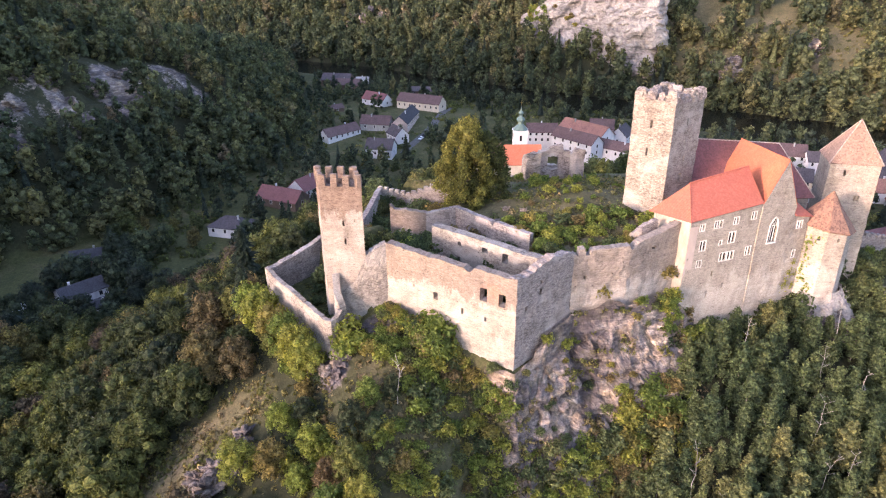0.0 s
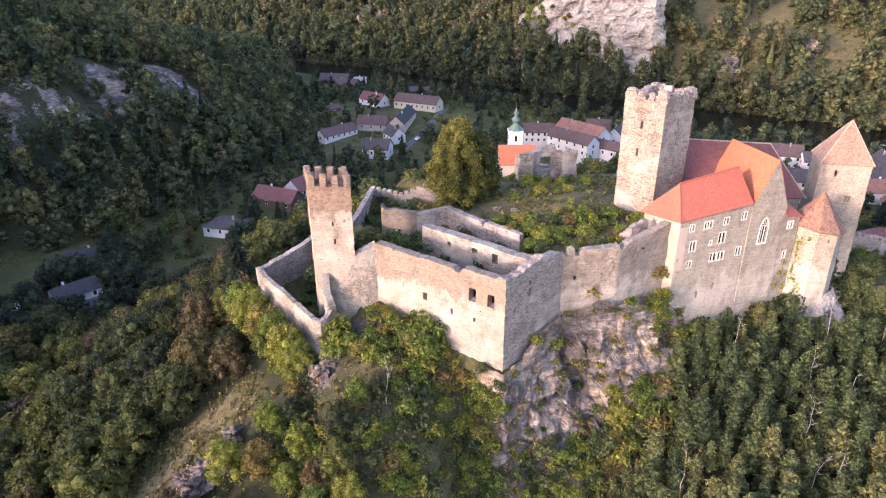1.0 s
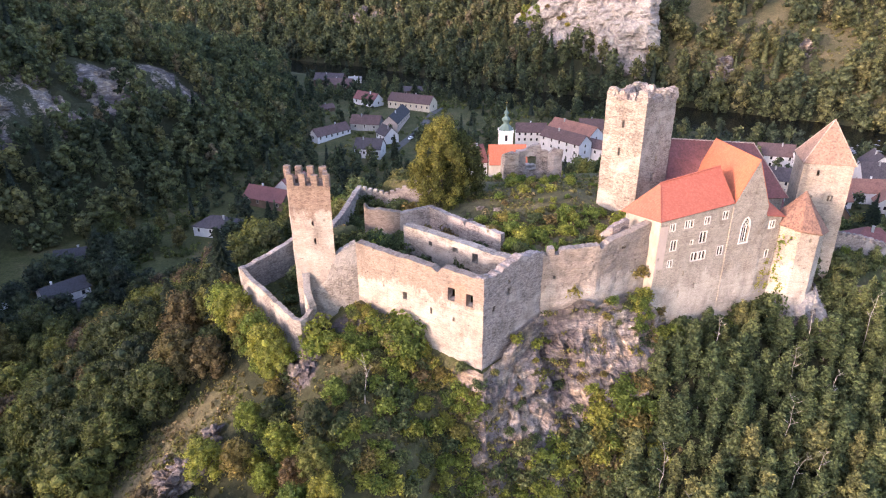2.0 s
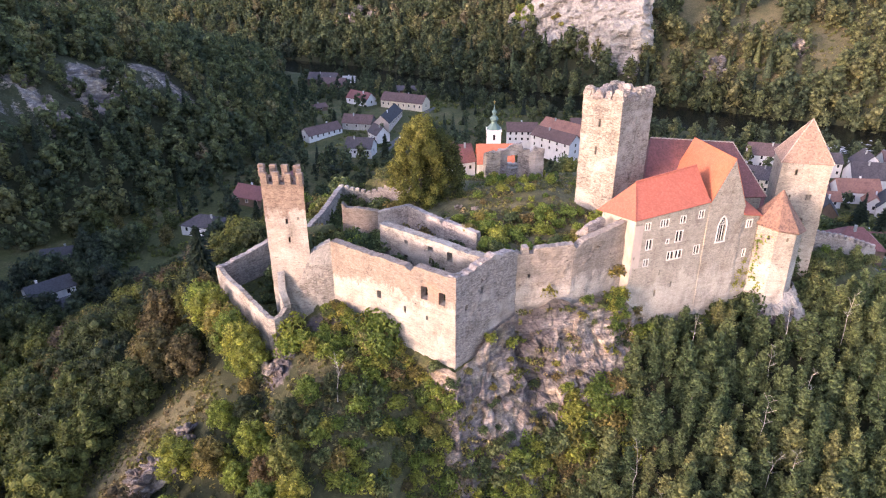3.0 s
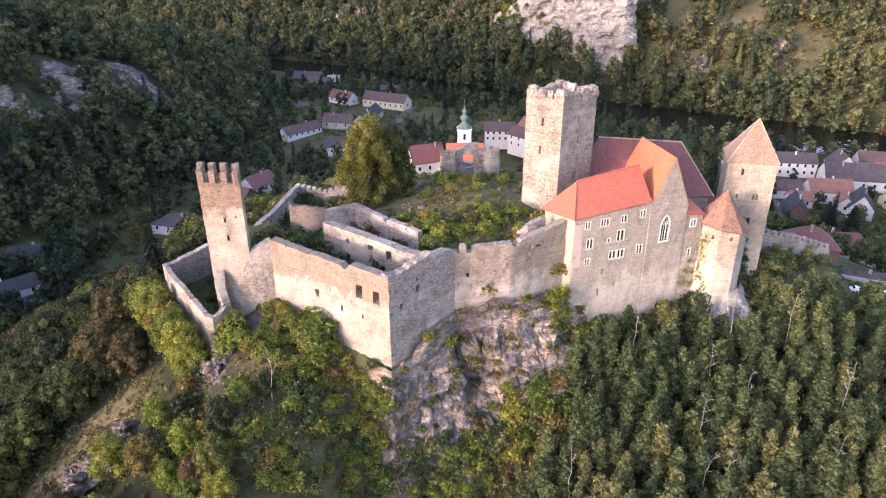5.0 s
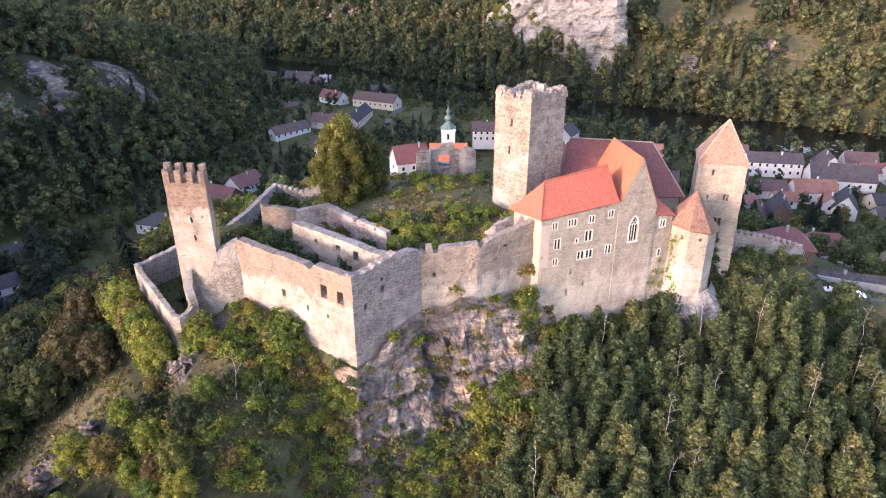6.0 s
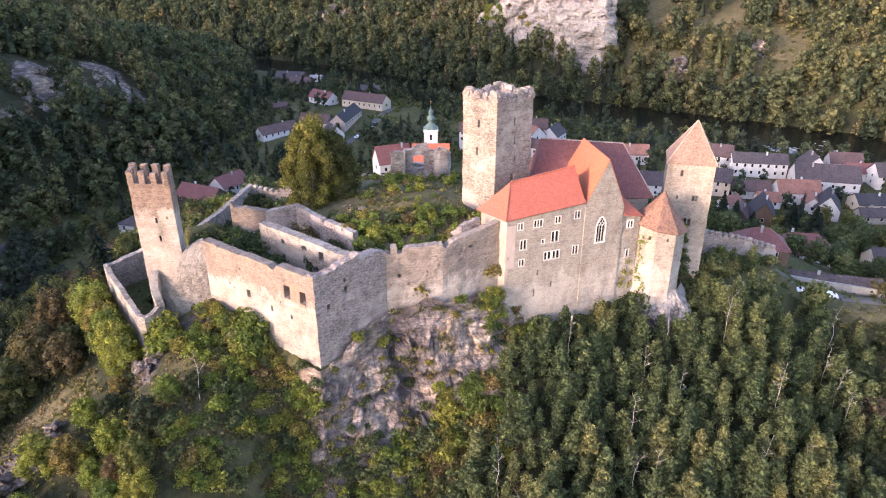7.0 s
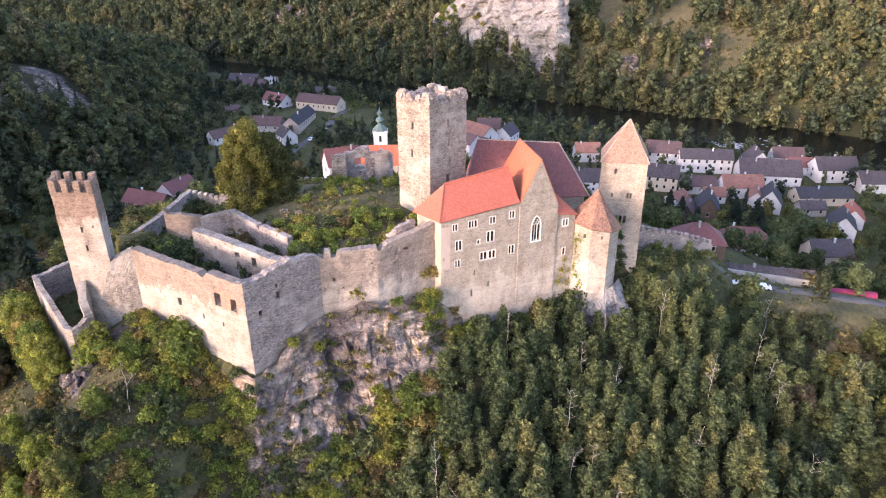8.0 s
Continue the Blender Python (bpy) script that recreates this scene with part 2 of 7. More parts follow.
# greyer and bluer than the near leaves: distance haze put into the colour
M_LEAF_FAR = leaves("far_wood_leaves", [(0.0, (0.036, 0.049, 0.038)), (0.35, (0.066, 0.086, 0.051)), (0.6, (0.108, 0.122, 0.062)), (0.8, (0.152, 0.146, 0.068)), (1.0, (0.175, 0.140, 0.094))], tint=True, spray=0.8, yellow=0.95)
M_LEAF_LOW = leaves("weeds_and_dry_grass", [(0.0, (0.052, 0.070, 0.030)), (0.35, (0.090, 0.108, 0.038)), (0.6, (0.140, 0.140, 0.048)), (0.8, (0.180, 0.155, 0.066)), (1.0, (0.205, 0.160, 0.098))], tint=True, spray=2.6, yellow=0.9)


def rock_colour(nt, g):
    """Tilted grey-violet gneiss beds with pale faces."""
    mp = nt.nodes.new("ShaderNodeMapping")
    mp.inputs["Rotation"].default_value = (0.35, 0.85, 0.2)
    mp.inputs["Scale"].default_value = (0.34, 0.5, 1.7)
    nt.links.new(g.outputs["Position"], mp.inputs["Vector"])
    r1 = noise_tex(nt, mp.outputs["Vector"], 0.8, 9, 0.72)
    rock = ramp(nt, r1, [(0.32, (0.048, 0.042, 0.044)), (0.45, (0.098, 0.084, 0.084)), (0.57, (0.165, 0.144, 0.136)), (0.70, (0.33, 0.295, 0.262))])
    n3 = noise_tex(nt, coords(nt), 3.2, 6, 0.75)
    pale = noise_tex(nt, coords(nt), 0.13, 5, 0.65)
    rock = mix(nt, 1.0, rock, ramp(nt, pale, [(0.40, (0.76, 0.73, 0.76)), (0.49, grey(1.1)), (0.58, (2.2, 2.05, 1.85))]), "MULTIPLY")
    rock = mix(nt, 0.7, rock, ramp(nt, n3, [(0.3, grey(0.6)), (0.7, grey(1.25))]), "MULTIPLY")
    och = noise_tex(nt, coords(nt), 0.22, 5, 0.7)
    rock = mix(nt, ramp(nt, och, [(0.46, grey(0)), (0.62, grey(0.5))]), rock, mix(nt, 1.0, rock, (1.0, 0.84, 0.50), "MULTIPLY"))
    return rock, r1


def rock_material(name):
    m, nt, b = material(name, 0.95)
    g = nt.nodes.new("ShaderNodeNewGeometry")
    rock, r1 = rock_colour(nt, g)
    moss = noise_tex(nt, coords(nt), 0.35, 6, 0.7)
    rock = mix(nt, ramp(nt, moss, [(0.52, grey(0)), (0.66, grey(0.6))]), rock, (0.098, 0.090, 0.050))
    nt.links.new(rock, b.inputs["Base Color"])
    f = noise_tex(nt, coords(nt), 2.2, 8, 0.75)
    bump(nt, b, f, 0.8, 0.4)
    return m


M_CRAG = rock_material("crag_rock")


def pale_rock():
    m, nt, b = material("pale_cliff_rock", 0.95)
    mp = nt.nodes.new("ShaderNodeMapping")
    mp.inputs["Rotation"].default_value = (0.2, 1.15, 0.1)
    mp.inputs["Scale"].default_value = (0.35, 0.6, 1.6)
    nt.links.new(nt.nodes.new("ShaderNodeNewGeometry").outputs["Position"], mp.inputs["Vector"])
    n1 = noise_tex(nt, mp.outputs["Vector"], 0.12, 9, 0.74)
    c = ramp(nt, n1, [(0.33, (0.11, 0.099, 0.093)), (0.44, (0.25, 0.228, 0.212)), (0.58, (0.37, 0.342, 0.316)), (0.70, (0.25, 0.225, 0.18))])
    n2 = noise_tex(nt, coords(nt), 0.9, 6, 0.75)
    c = mix(nt, 0.8, c, ramp(nt, n2, [(0.32, grey(0.66)), (0.65, grey(1.12))]), "MULTIPLY")
    nt.links.new(c, b.inputs["Base Color"])
    bump(nt, b, n2, 0.7, 0.6)
    return m


M_BLUFF = pale_rock()


def ground_material():
    m, nt, b = material("slope_ground", 0.97)
    g = nt.nodes.new("ShaderNodeNewGeometry")
    sep = nt.nodes.new("ShaderNodeSeparateXYZ")
    nt.links.new(g.outputs["Normal"], sep.inputs[0])
    v = coords(nt)
    n1 = noise_tex(nt, v, 0.09, 6, 0.65)
    n2 = noise_tex(nt, v, 0.9, 6, 0.7)
    n3 = noise_tex(nt, v, 5.0, 4, 0.7)
    grass = ramp(nt, n1, [(0.3, (0.056, 0.062, 0.022)), (0.5, (0.084, 0.086, 0.030)), (0.66, (0.125, 0.108, 0.052))])
    grass = mix(nt, 0.9, grass, ramp(nt, n2, [(0.3, grey(0.45)), (0.7, grey(1.35))]), "MULTIPLY")
    grass = mix(nt, 0.8, grass, ramp(nt, n3, [(0.3, grey(0.5)), (0.7, grey(1.3))]), "MULTIPLY")
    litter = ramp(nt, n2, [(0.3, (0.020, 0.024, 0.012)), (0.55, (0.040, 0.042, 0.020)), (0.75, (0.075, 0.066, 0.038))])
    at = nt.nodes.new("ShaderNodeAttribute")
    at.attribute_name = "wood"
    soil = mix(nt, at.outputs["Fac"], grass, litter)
    straw = ramp(nt, n1, [(0.35, (0.096, 0.092, 0.042)), (0.55, (0.165, 0.138, 0.070)), (0.7, (0.215, 0.166, 0.104))])
    straw = mix(nt, 0.9, straw, ramp(nt, n2, [(0.3, grey(0.45)), (0.7, grey(1.25))]), "MULTIPLY")
    straw = mix(nt, 0.8, straw, ramp(nt, n3, [(0.3, grey(0.55)), (0.7, grey(1.25))]), "MULTIPLY")
    dr = nt.nodes.new("ShaderNodeAttribute")
    dr.attribute_name = "dry"
    soil = mix(nt, dr.outputs["Fac"], soil, straw)
    rock, r1 = rock_colour(nt, g)
    rk = nt.nodes.new("ShaderNodeAttribute")
    rk.attribute_name = "rock"
    add = nt.nodes.new("ShaderNodeMath")
    add.operation = "ADD"
    nt.links.new(rk.outputs["Fac"], add.inputs[0])
    sub = nt.nodes.new("ShaderNodeMath")
    sub.operation = "MULTIPLY_ADD"
    sub.inputs[1].default_value = 0.9
    sub.inputs[2].default_value = -0.45
    nt.links.new(n2, sub.inputs[0])
    nt.links.new(sub.outputs[0], add.inputs[1])
    mask = ramp(nt, add.outputs[0], [(0.42, grey(0)), (0.58, grey(1))])
    c = mix(nt, mask, soil, rock)
    nt.links.new(c, b.inputs["Base Color"])
    h = mix(nt, 0.5, r1, n3)
    bump(nt, b, h, 0.9, 0.35)
    return m


M_GROUND = ground_material()


def water_material():
    m, nt, b = material("dark_river_water", 0.12)
    n = noise_tex(nt, coords(nt, (1, 1, 1)), 0.6, 4, 0.6)
    big = noise_tex(nt, coords(nt), 0.05, 4, 0.6)
    c = ramp(nt, big, [(0.35, (0.004, 0.005, 0.005)), (0.7, (0.012, 0.011, 0.009))])
    nt.links.new(c, b.inputs["Base Color"])
    b.inputs["Specular IOR Level"].default_value = 0.3
    bump(nt, b, n, 0.5, 0.3)
    return m


M_WATER = water_material()
M_FOAM = plain("white_water", (0.50, 0.52, 0.53), 0.6, 0.6, 1.5)


# ---- shapes of the land ----
_tab = np.random.RandomState(7).rand(256, 256)


def vnoise(x, y, size, shift=0):
    """Smooth value noise, 0 to 1, with bumps of that size in metres."""
    x, y = np.asarray(x, float) / size + shift * 17.3, np.asarray(y, float) / size + shift * 9.1
    xi, yi = np.floor(x).astype(int), np.floor(y).astype(int)
    fx, fy = x - xi, y - yi
    fx, fy = fx * fx * (3 - 2 * fx), fy * fy * (3 - 2 * fy)
    a, b = _tab[xi % 256, yi % 256], _tab[(xi + 1) % 256, yi % 256]
    c, d = _tab[xi % 256, (yi + 1) % 256], _tab[(xi + 1) % 256, (yi + 1) % 256]
    return (a * (1 - fx) + b * fx) * (1 - fy) + (c * (1 - fx) + d * fx) * fy


def fbm(x, y, size, octaves=4, shift=0):
    v, amp, tot = 0.0, 1.0, 0.0
    for o in range(octaves):
        v = v + amp * vnoise(x, y, size / 2 ** o, shift + o)
        tot += amp
        amp *= 0.5
    return v / tot


def sd_poly(x, y, poly):
    """Signed distance to a polygon: below 0 inside."""
    x, y = np.asarray(x, float), np.asarray(y, float)
    d2 = np.full(x.shape, 1e12)
    inside = np.zeros(x.shape, bool)
    for (ax, ay), (bx, by) in zip(poly, poly[1:] + poly[:1]):
        ex, ey = bx - ax, by - ay
        k = np.clip(((x - ax) * ex + (y - ay) * ey) / (ex * ex + ey * ey), 0, 1)
        d2 = np.minimum(d2, (x - ax - k * ex) ** 2 + (y - ay - k * ey) ** 2)
        if ay != by:
            cross = (ay > y) != (by > y)
            inside ^= cross & (x < (bx - ax) * (y - ay) / (by - ay) + ax)
    return np.sqrt(d2) * np.where(inside, -1, 1)


def step(d, soft):
    """1 well inside (d below 0), 0 outside."""
    k = np.clip(0.5 - d / (2 * soft), 0, 1)
    return k * k * (3 - 2 * k)


# outlines on the plan, metres
CASTLE = [(-37.9, 120), (-29.8, 108.7), (-21.6, 98.4), (-18, 100.6), (-14, 104.5), (-10.5, 106.2), (12.3, 92.6), (23.7, 102.6), (34, 104.2),
          (45, 108.6), (70, 117.2), (79, 115.5), (87, 118.5), (97, 127), (114, 139), (112, 150), (96, 166), (60, 172), (20, 170),
          (-16, 164), (-26, 150), (-31, 135)]
WARD = [(-37, 120), (-28.6, 109.3), (-21.4, 100.2), (-18.6, 102), (-14, 105.5), (-16, 113), (-22, 124), (-31, 134)]
SHELL = [(-10.5, 106.9), (12.3, 93.6), (17, 102), (-2, 115.4)]
LANE = [(-14, 107), (-2.5, 114.5), (17, 102), (18, 104.5), (16.7, 112), (2.7, 126), (-11, 126), (-16, 118)]
BACK_WARD = [(-31, 135), (-22, 122), (-11, 126), (2.9, 127), (4, 140), (4, 156), (-16, 164), (-26, 150)]
EAST = [(44, 108), (70, 117), (97, 127), (114, 139), (112, 150), (96, 166), (56, 168), (56, 136)]


SPUR = [(112, 138, 19.5), (123, 138, 15.6), (135, 134.5, 14.6), (150, 130, 13.6), (185, 120, 11)]


def river_u(x, y):
    return 0.538 * x + 0.843 * y


def bend(s):
    """How far the river swings out, by the distance along it."""
    return np.interp(s, [-430, -367, -300, -178, -50, 60], [18, 18, 8, -6, -4, 2])


def river_b(x, y):
    """Distance across the valley with the river's bend taken out."""
    return river_u(x, y) - bend(0.843 * x - 0.538 * y)


def hill_foot(y):
    return np.interp(y, [-200, 0, 40, 70, 100, 150, 200, 236, 275, 300, 357, 440, 536, 640, 900], [-300, -260, -215, -185, -172, -165, -160, -125, -102, -88, -84, -102, -122, -160, -260])


def valley_z(x, y):
    return np.clip(-8 + 0.06 * (y - 200), -8, 3.5) - 3 * np.clip((90 - y) / 40, 0, 1)


def bluff_u(x):
    return np.interp(x, [58, 68, 88, 108, 130, 146, 153], [494, 488, 475, 468, 456, 455, 474])


def bluff_window(x):
    return np.interp(x, [64, 78, 92, 145, 152], [0, 0.35, 1, 1, 0])


def side_crag(x, y):
    """The bare ribs of rock on the hill over the side valley, 0 to 1."""
    k = np.clip(((x + 176) * 42 + (y - 246) * 74) / 7240, 0, 1)
    d = np.hypot(x + 176 - 42 * k, y - 246 - 74 * k)
    return np.clip(1.35 - d / 19, 0, 1) * np.clip((y - 225) / 15, 0, 1)


def land(x, y, fine=True):
    x, y = np.asarray(x, float), np.asarray(y, float)
    z = valley_z(x, y) + 1.6 * (fbm(x, y, 60, 3, 3) - 0.5)
    # castle rock
    d = sd_poly(x, y, CASTLE)
    edge = np.interp(x, [-40, -22, -17, -10, -4, 3, 12, 24, 34, 45, 60, 70, 80, 86, 97, 114, 125], [23, 23, 28.5, 32, 29, 26.5, 25, 26, 26, 23, 22.5, 22.5, 21.5, 20.5, 25, 22, 18])
    back = np.clip((y - 125) / 30, 0, 1)
    edge = edge * (1 - back) + back * np.interp(x, [-40, -20, 20, 60, 110], [26, 31, 36, 33, 24])
    do = np.maximum(d, 0)
    cliff = np.exp(-((x - 22) / 19) ** 4) * np.clip((118 - y) / 8, 0, 1)
    slope = np.interp(x, [-40, 0, 45, 110], [0.60, 0.62, 0.80, 0.72]) * (1 - back) + back * np.interp(x, [-60, -10, 30, 110], [0.62, 0.5, 0.33, 0.42])
    steep = (np.sqrt(0.0784 + 0.028 * do) - 0.28) / 0.014 + np.minimum(2 * do, 1.5)
    drop = cliff * steep + (1 - cliff) * slope * do
    hill = edge - drop
    z = np.where(d > 0, np.maximum(z, hill) + np.exp(-np.abs(z - hill) / 4) * 0.8, z)
    # spur that carries the road
    spur = np.full(x.shape, -50.0)
    for (ax, ay, az), (bx, by, bz) in zip(SPUR, SPUR[1:]):
        ex, ey = bx - ax, by - ay
        k = np.clip(((x - ax) * ex + (y - ay) * ey) / (ex * ex + ey * ey), 0, 1)
        dist = np.hypot(x - ax - k * ex, y - ay - k * ey)
        spur = np.maximum(spur, az + (bz - az) * k - 0.55 * np.maximum(dist - 5, 0))
    z = np.where(d > 0, np.maximum(z, spur), z)
    # inside the walls
    zin = 40.3 + 4.6 * np.exp(-((x - 29) / 19) ** 2 - ((y - 131) / 15) ** 2)
    zin = zin + (np.interp(y, [150, 165], [0, -3.5]))
    for poly, zz in ((EAST, np.interp(x, [50, 75, 95, 112], [37, 33, 28, 23])), (BACK_WARD, 32.0), (LANE, 36.5), (SHELL, 35.0), (WARD, 26.5)):
        k = step(sd_poly(x, y, poly), 0.8)
        zin = zin * (1 - k) + zz * k
    # no ground stands against the outer faces of the hall, the turret and the roofed tower
    face = (x - 46) * -0.3586 + (y - 109) * 0.9335
    shelf = np.clip((1.2 - face) / 0.8, 0, 1) * np.clip((x - 44) / 2, 0, 1) * np.clip((84 - x) / 2, 0, 1)
    shelf = np.maximum(shelf, np.clip((127.5 - y) / 1.0, 0, 1) * np.clip((x - 80) / 2, 0, 1) * np.clip((95 - x) / 2, 0, 1))
    zin = zin * (1 - shelf) + edge * shelf
    rim = step(d + 2.1, 0.7)
    z = np.where(d > 0, z, edge * (1 - rim) + zin * rim)
    # far side of the river
    u = river_b(x, y) + 10 * (fbm(x, y, 90, 3, 11) - 0.5)
    v = np.maximum(u - 441, 0)
    gully = (fbm(x, y, 130, 4, 5) - 0.5)
    far = 150 * (1 - np.exp(-v / (215 - 150 * gully)))
    far = far + bluff_window(x) * 34 * np.clip((river_u(x, y) - bluff_u(x) - 9) / 10, 0, 1) * np.clip((600 - u) / 60, 0, 1)
    z = np.where(v > 0, valley_z(x, y) + 0.5 + far, z)
    # the hill over the side valley
    e = np.maximum(hill_foot(y) - x, 0) * 0.9
    cap = np.interp(y, [-300, 0, 100, 180, 260, 330, 400, 450, 560], [60, 95, 120, 125, 135, 108, 64, 38, 22])
    # out of view it is steepened to cast more shade on the valley
    e = e * np.interp(y, [120, 200], [1.7, 1.0])
    left = cap * (1 - np.exp(-e * (1.0 + 0.5 * (fbm(x, y, 70, 3, 8) - 0.5)) / cap))
    # unseen ridge added in the west to keep evening sun off the valley floor
    left = left + 60 * np.clip((-x - 0.95 * y - 20) / 60, 0, 1) * np.clip((hill_foot(y) - x - 5) / 50, 0, 1) * np.clip((y - 35) / 35, 0, 1) * np.clip((190 - y) / 60, 0, 1)
    z = z + np.where(v > 0, left * np.clip(1 - v / 60, 0, 1), left)
    # river bed
    bed = np.exp(-((u - 412) / 25) ** 6)
    z = z - 6.0 * bed
    if fine:
        rough = np.clip(cliff * np.exp(-((do - 3) / 7) ** 2) * (d > 0.2) + 0.12 * (d > 2), 0, 1)
        z = z + rough * 3.4 * (fbm(x * 1.0 + z * 0.35, y * 1.3, 5.0, 4, 21) - 0.5)
        z = z + np.where((e > 8), np.minimum((e - 8) / 20, 1) * 9 * (np.abs(fbm(x, y, 34, 4, 31) - 0.5) * 2 - 0.25), 0)
        z = z + side_crag(x, y) * (6.0 * (np.abs(fbm(x + 0.4 * y, y - 0.3 * x, 16, 4, 61) - 0.5) * 2.4 - 0.2) + 5.0 * (np.floor(4 * fbm(x, y, 9, 3, 63)) / 4 - 0.5) + 5.0 * (np.abs(fbm(x - 0.5 * y, y, 6.5, 3, 65) - 0.5) * 2 - 0.2))
    return z


def rock_amount(x, y):
    """Where bare rock shows: the crag under the walls, the crags of the side valley, the bluff over the river."""
    x, y = np.asarray(x, float), np.asarray(y, float)
    d = sd_poly(x, y, CASTLE)
    cliff = np.exp(-((x - 28) / 16) ** 4) * np.clip((118 - y) / 8, 0, 1) * np.exp(-np.maximum(d - 7, 0) / 3.0) * (d > -0.5)
    crag = np.minimum(1, 1.5 * side_crag(x, y)) * np.clip(3.2 * fbm(x + 0.5 * y, y, 15, 4, 44) - 0.8, 0, 1)
    far_rock = np.exp(-(((x + 105) / 34) ** 2 + ((y - 674) / 7) ** 2)) + np.exp(-(((x + 190) / 12) ** 2 + ((y - 712) / 8) ** 2))
    crag = np.maximum(crag, 1.2 * far_rock * np.clip(2.2 * fbm(x, y, 16, 3, 46) - 0.5, 0, 1))
    u = river_u(x, y)
    bluff = (bluff_window(x) > 0.02) * (u - bluff_u(x) > -1.5) * (u - bluff_u(x) < 14) * 1.0
    spot = np.exp(-(((x + 42) / 5) ** 2 + ((y - 84) / 4) ** 2)) * 0.8 + np.exp(-(((x + 35) / 3) ** 2 + ((y - 86.5) / 2.5) ** 2)) * 0.9
    tur = np.exp(-(((x - 83) / 8) ** 2 + ((y - 115) / 3.5) ** 2)) * 0.9 + np.exp(-(((x + 21) / 4) ** 2 + ((y - 98) / 3) ** 2)) * 0.8
    tur = np.maximum(tur, np.exp(-(((x + 11.5) / 5) ** 2 + ((y - 102.6) / 2.6) ** 2)) * 0.85 + np.exp(-(((x + 19.5) / 3) ** 2 + ((y - 95) / 3.5) ** 2)) * 0.9)
    return np.clip(np.maximum.reduce([cliff, crag, bluff, spot, tur]), 0, 1)


def meadow_far(x, y):
    """Metres from the middle line of the little meadow on the slope."""
    k = np.clip(((x + 37) * -18 + (y - 95.5) * -10) / 424, 0, 1)
    return np.hypot(x + 37 + 18 * k, y - 95.5 + 10 * k)


def dry_amount(x, y):
    """Where dry grass covers the ground: meadow, sunny far slope, bank along the lane, scree beside the crag."""
    u = river_u(x, y)
    far = np.clip((x - 150) / 20, 0, 1) * np.clip((u - 452) / 12, 0, 1) * np.clip((330 - x) / 60, 0, 1)
    bank = np.clip((x - 128) / 8, 0, 1) * np.clip((y - 108) / 6, 0, 1) * np.clip((150 - y) / 6, 0, 1) * np.clip((172 - x) / 8, 0, 1)
    scree = 1.4 * np.exp(-(((x - 31) / 9) ** 4 + ((y - 95) / 9) ** 4)) * (sd_poly(x, y, CASTLE) > 0)
    scree = np.maximum(scree, 0.8 * np.exp(-(((x + 2) / 13) ** 4 + ((y - 89) / 12) ** 4)) * (sd_poly(x, y, CASTLE) > 0))
    inside = 0.75 * np.clip(-sd_poly(x, y, CASTLE) - 1, 0, 1) * (x > 2)
    return np.clip(np.maximum.reduce([np.clip((6.5 - meadow_far(x, y)) / 2.5, 0, 1), far, bank, scree, inside]), 0, 1)


def lines(marks):
    """Grid lines: (from, to, spacing) stretches joined."""
    out = []
    for a, b, s in marks:
        n = max(1, round((b - a) / s))
        out += [a + (b - a) * i / n for i in range(n)]
    return np.array(out + [marks[-1][1]])


def mesh_object(name, verts, faces, mat, parent=None, smooth=False):
    me = bpy.data.meshes.new(name)
    me.from_pydata(verts, [], faces)
    for mm in (mat if isinstance(mat, (list, tuple)) else [mat]):
        me.materials.append(mm)
    if smooth:
        me.polygons.foreach_set("use_smooth", [True] * len(me.polygons))
    ob = new(name, me)
    if parent:
        ob.parent = parent
    return ob


def build_ground():
    xs = lines([(-3000, -800, 220), (-800, -320, 40), (-320, -205, 5), (-205, -115, 1.7), (-115, -64, 4), (-64, 112, 0.9), (112, 160, 1.6), (160, 330, 5), (330, 900, 40), (900, 3000, 220)])
    ys = lines([(-1500, -300, 200), (-300, 60, 24), (60, 78, 3), (78, 172, 0.9), (172, 230, 4), (230, 335, 1.8), (335, 660, 5), (660, 1000, 30), (1000, 3500, 200)])
    X, Y = np.meshgrid(xs, ys)
    Z = land(X, Y)
    nx, ny = len(xs), len(ys)
    verts = np.column_stack([X.ravel(), Y.ravel(), Z.ravel()])
    i = np.arange(nx * ny).reshape(ny, nx)
    faces = np.column_stack([i[:-1, :-1].ravel(), i[:-1, 1:].ravel(), i[1:, 1:].ravel(), i[1:, :-1].ravel()])
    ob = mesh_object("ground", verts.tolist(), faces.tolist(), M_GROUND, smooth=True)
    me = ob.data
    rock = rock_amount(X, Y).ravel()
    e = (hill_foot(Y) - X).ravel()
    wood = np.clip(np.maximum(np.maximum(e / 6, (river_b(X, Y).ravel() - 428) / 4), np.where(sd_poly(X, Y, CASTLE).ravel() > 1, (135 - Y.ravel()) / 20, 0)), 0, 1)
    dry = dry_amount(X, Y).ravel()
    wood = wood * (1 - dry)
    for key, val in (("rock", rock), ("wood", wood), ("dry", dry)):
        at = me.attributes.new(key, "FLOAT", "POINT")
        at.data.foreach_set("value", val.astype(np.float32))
    tagged(ob, "wooded rocky valley slopes with grassy floor", "ground", kind="structure")


build_ground()


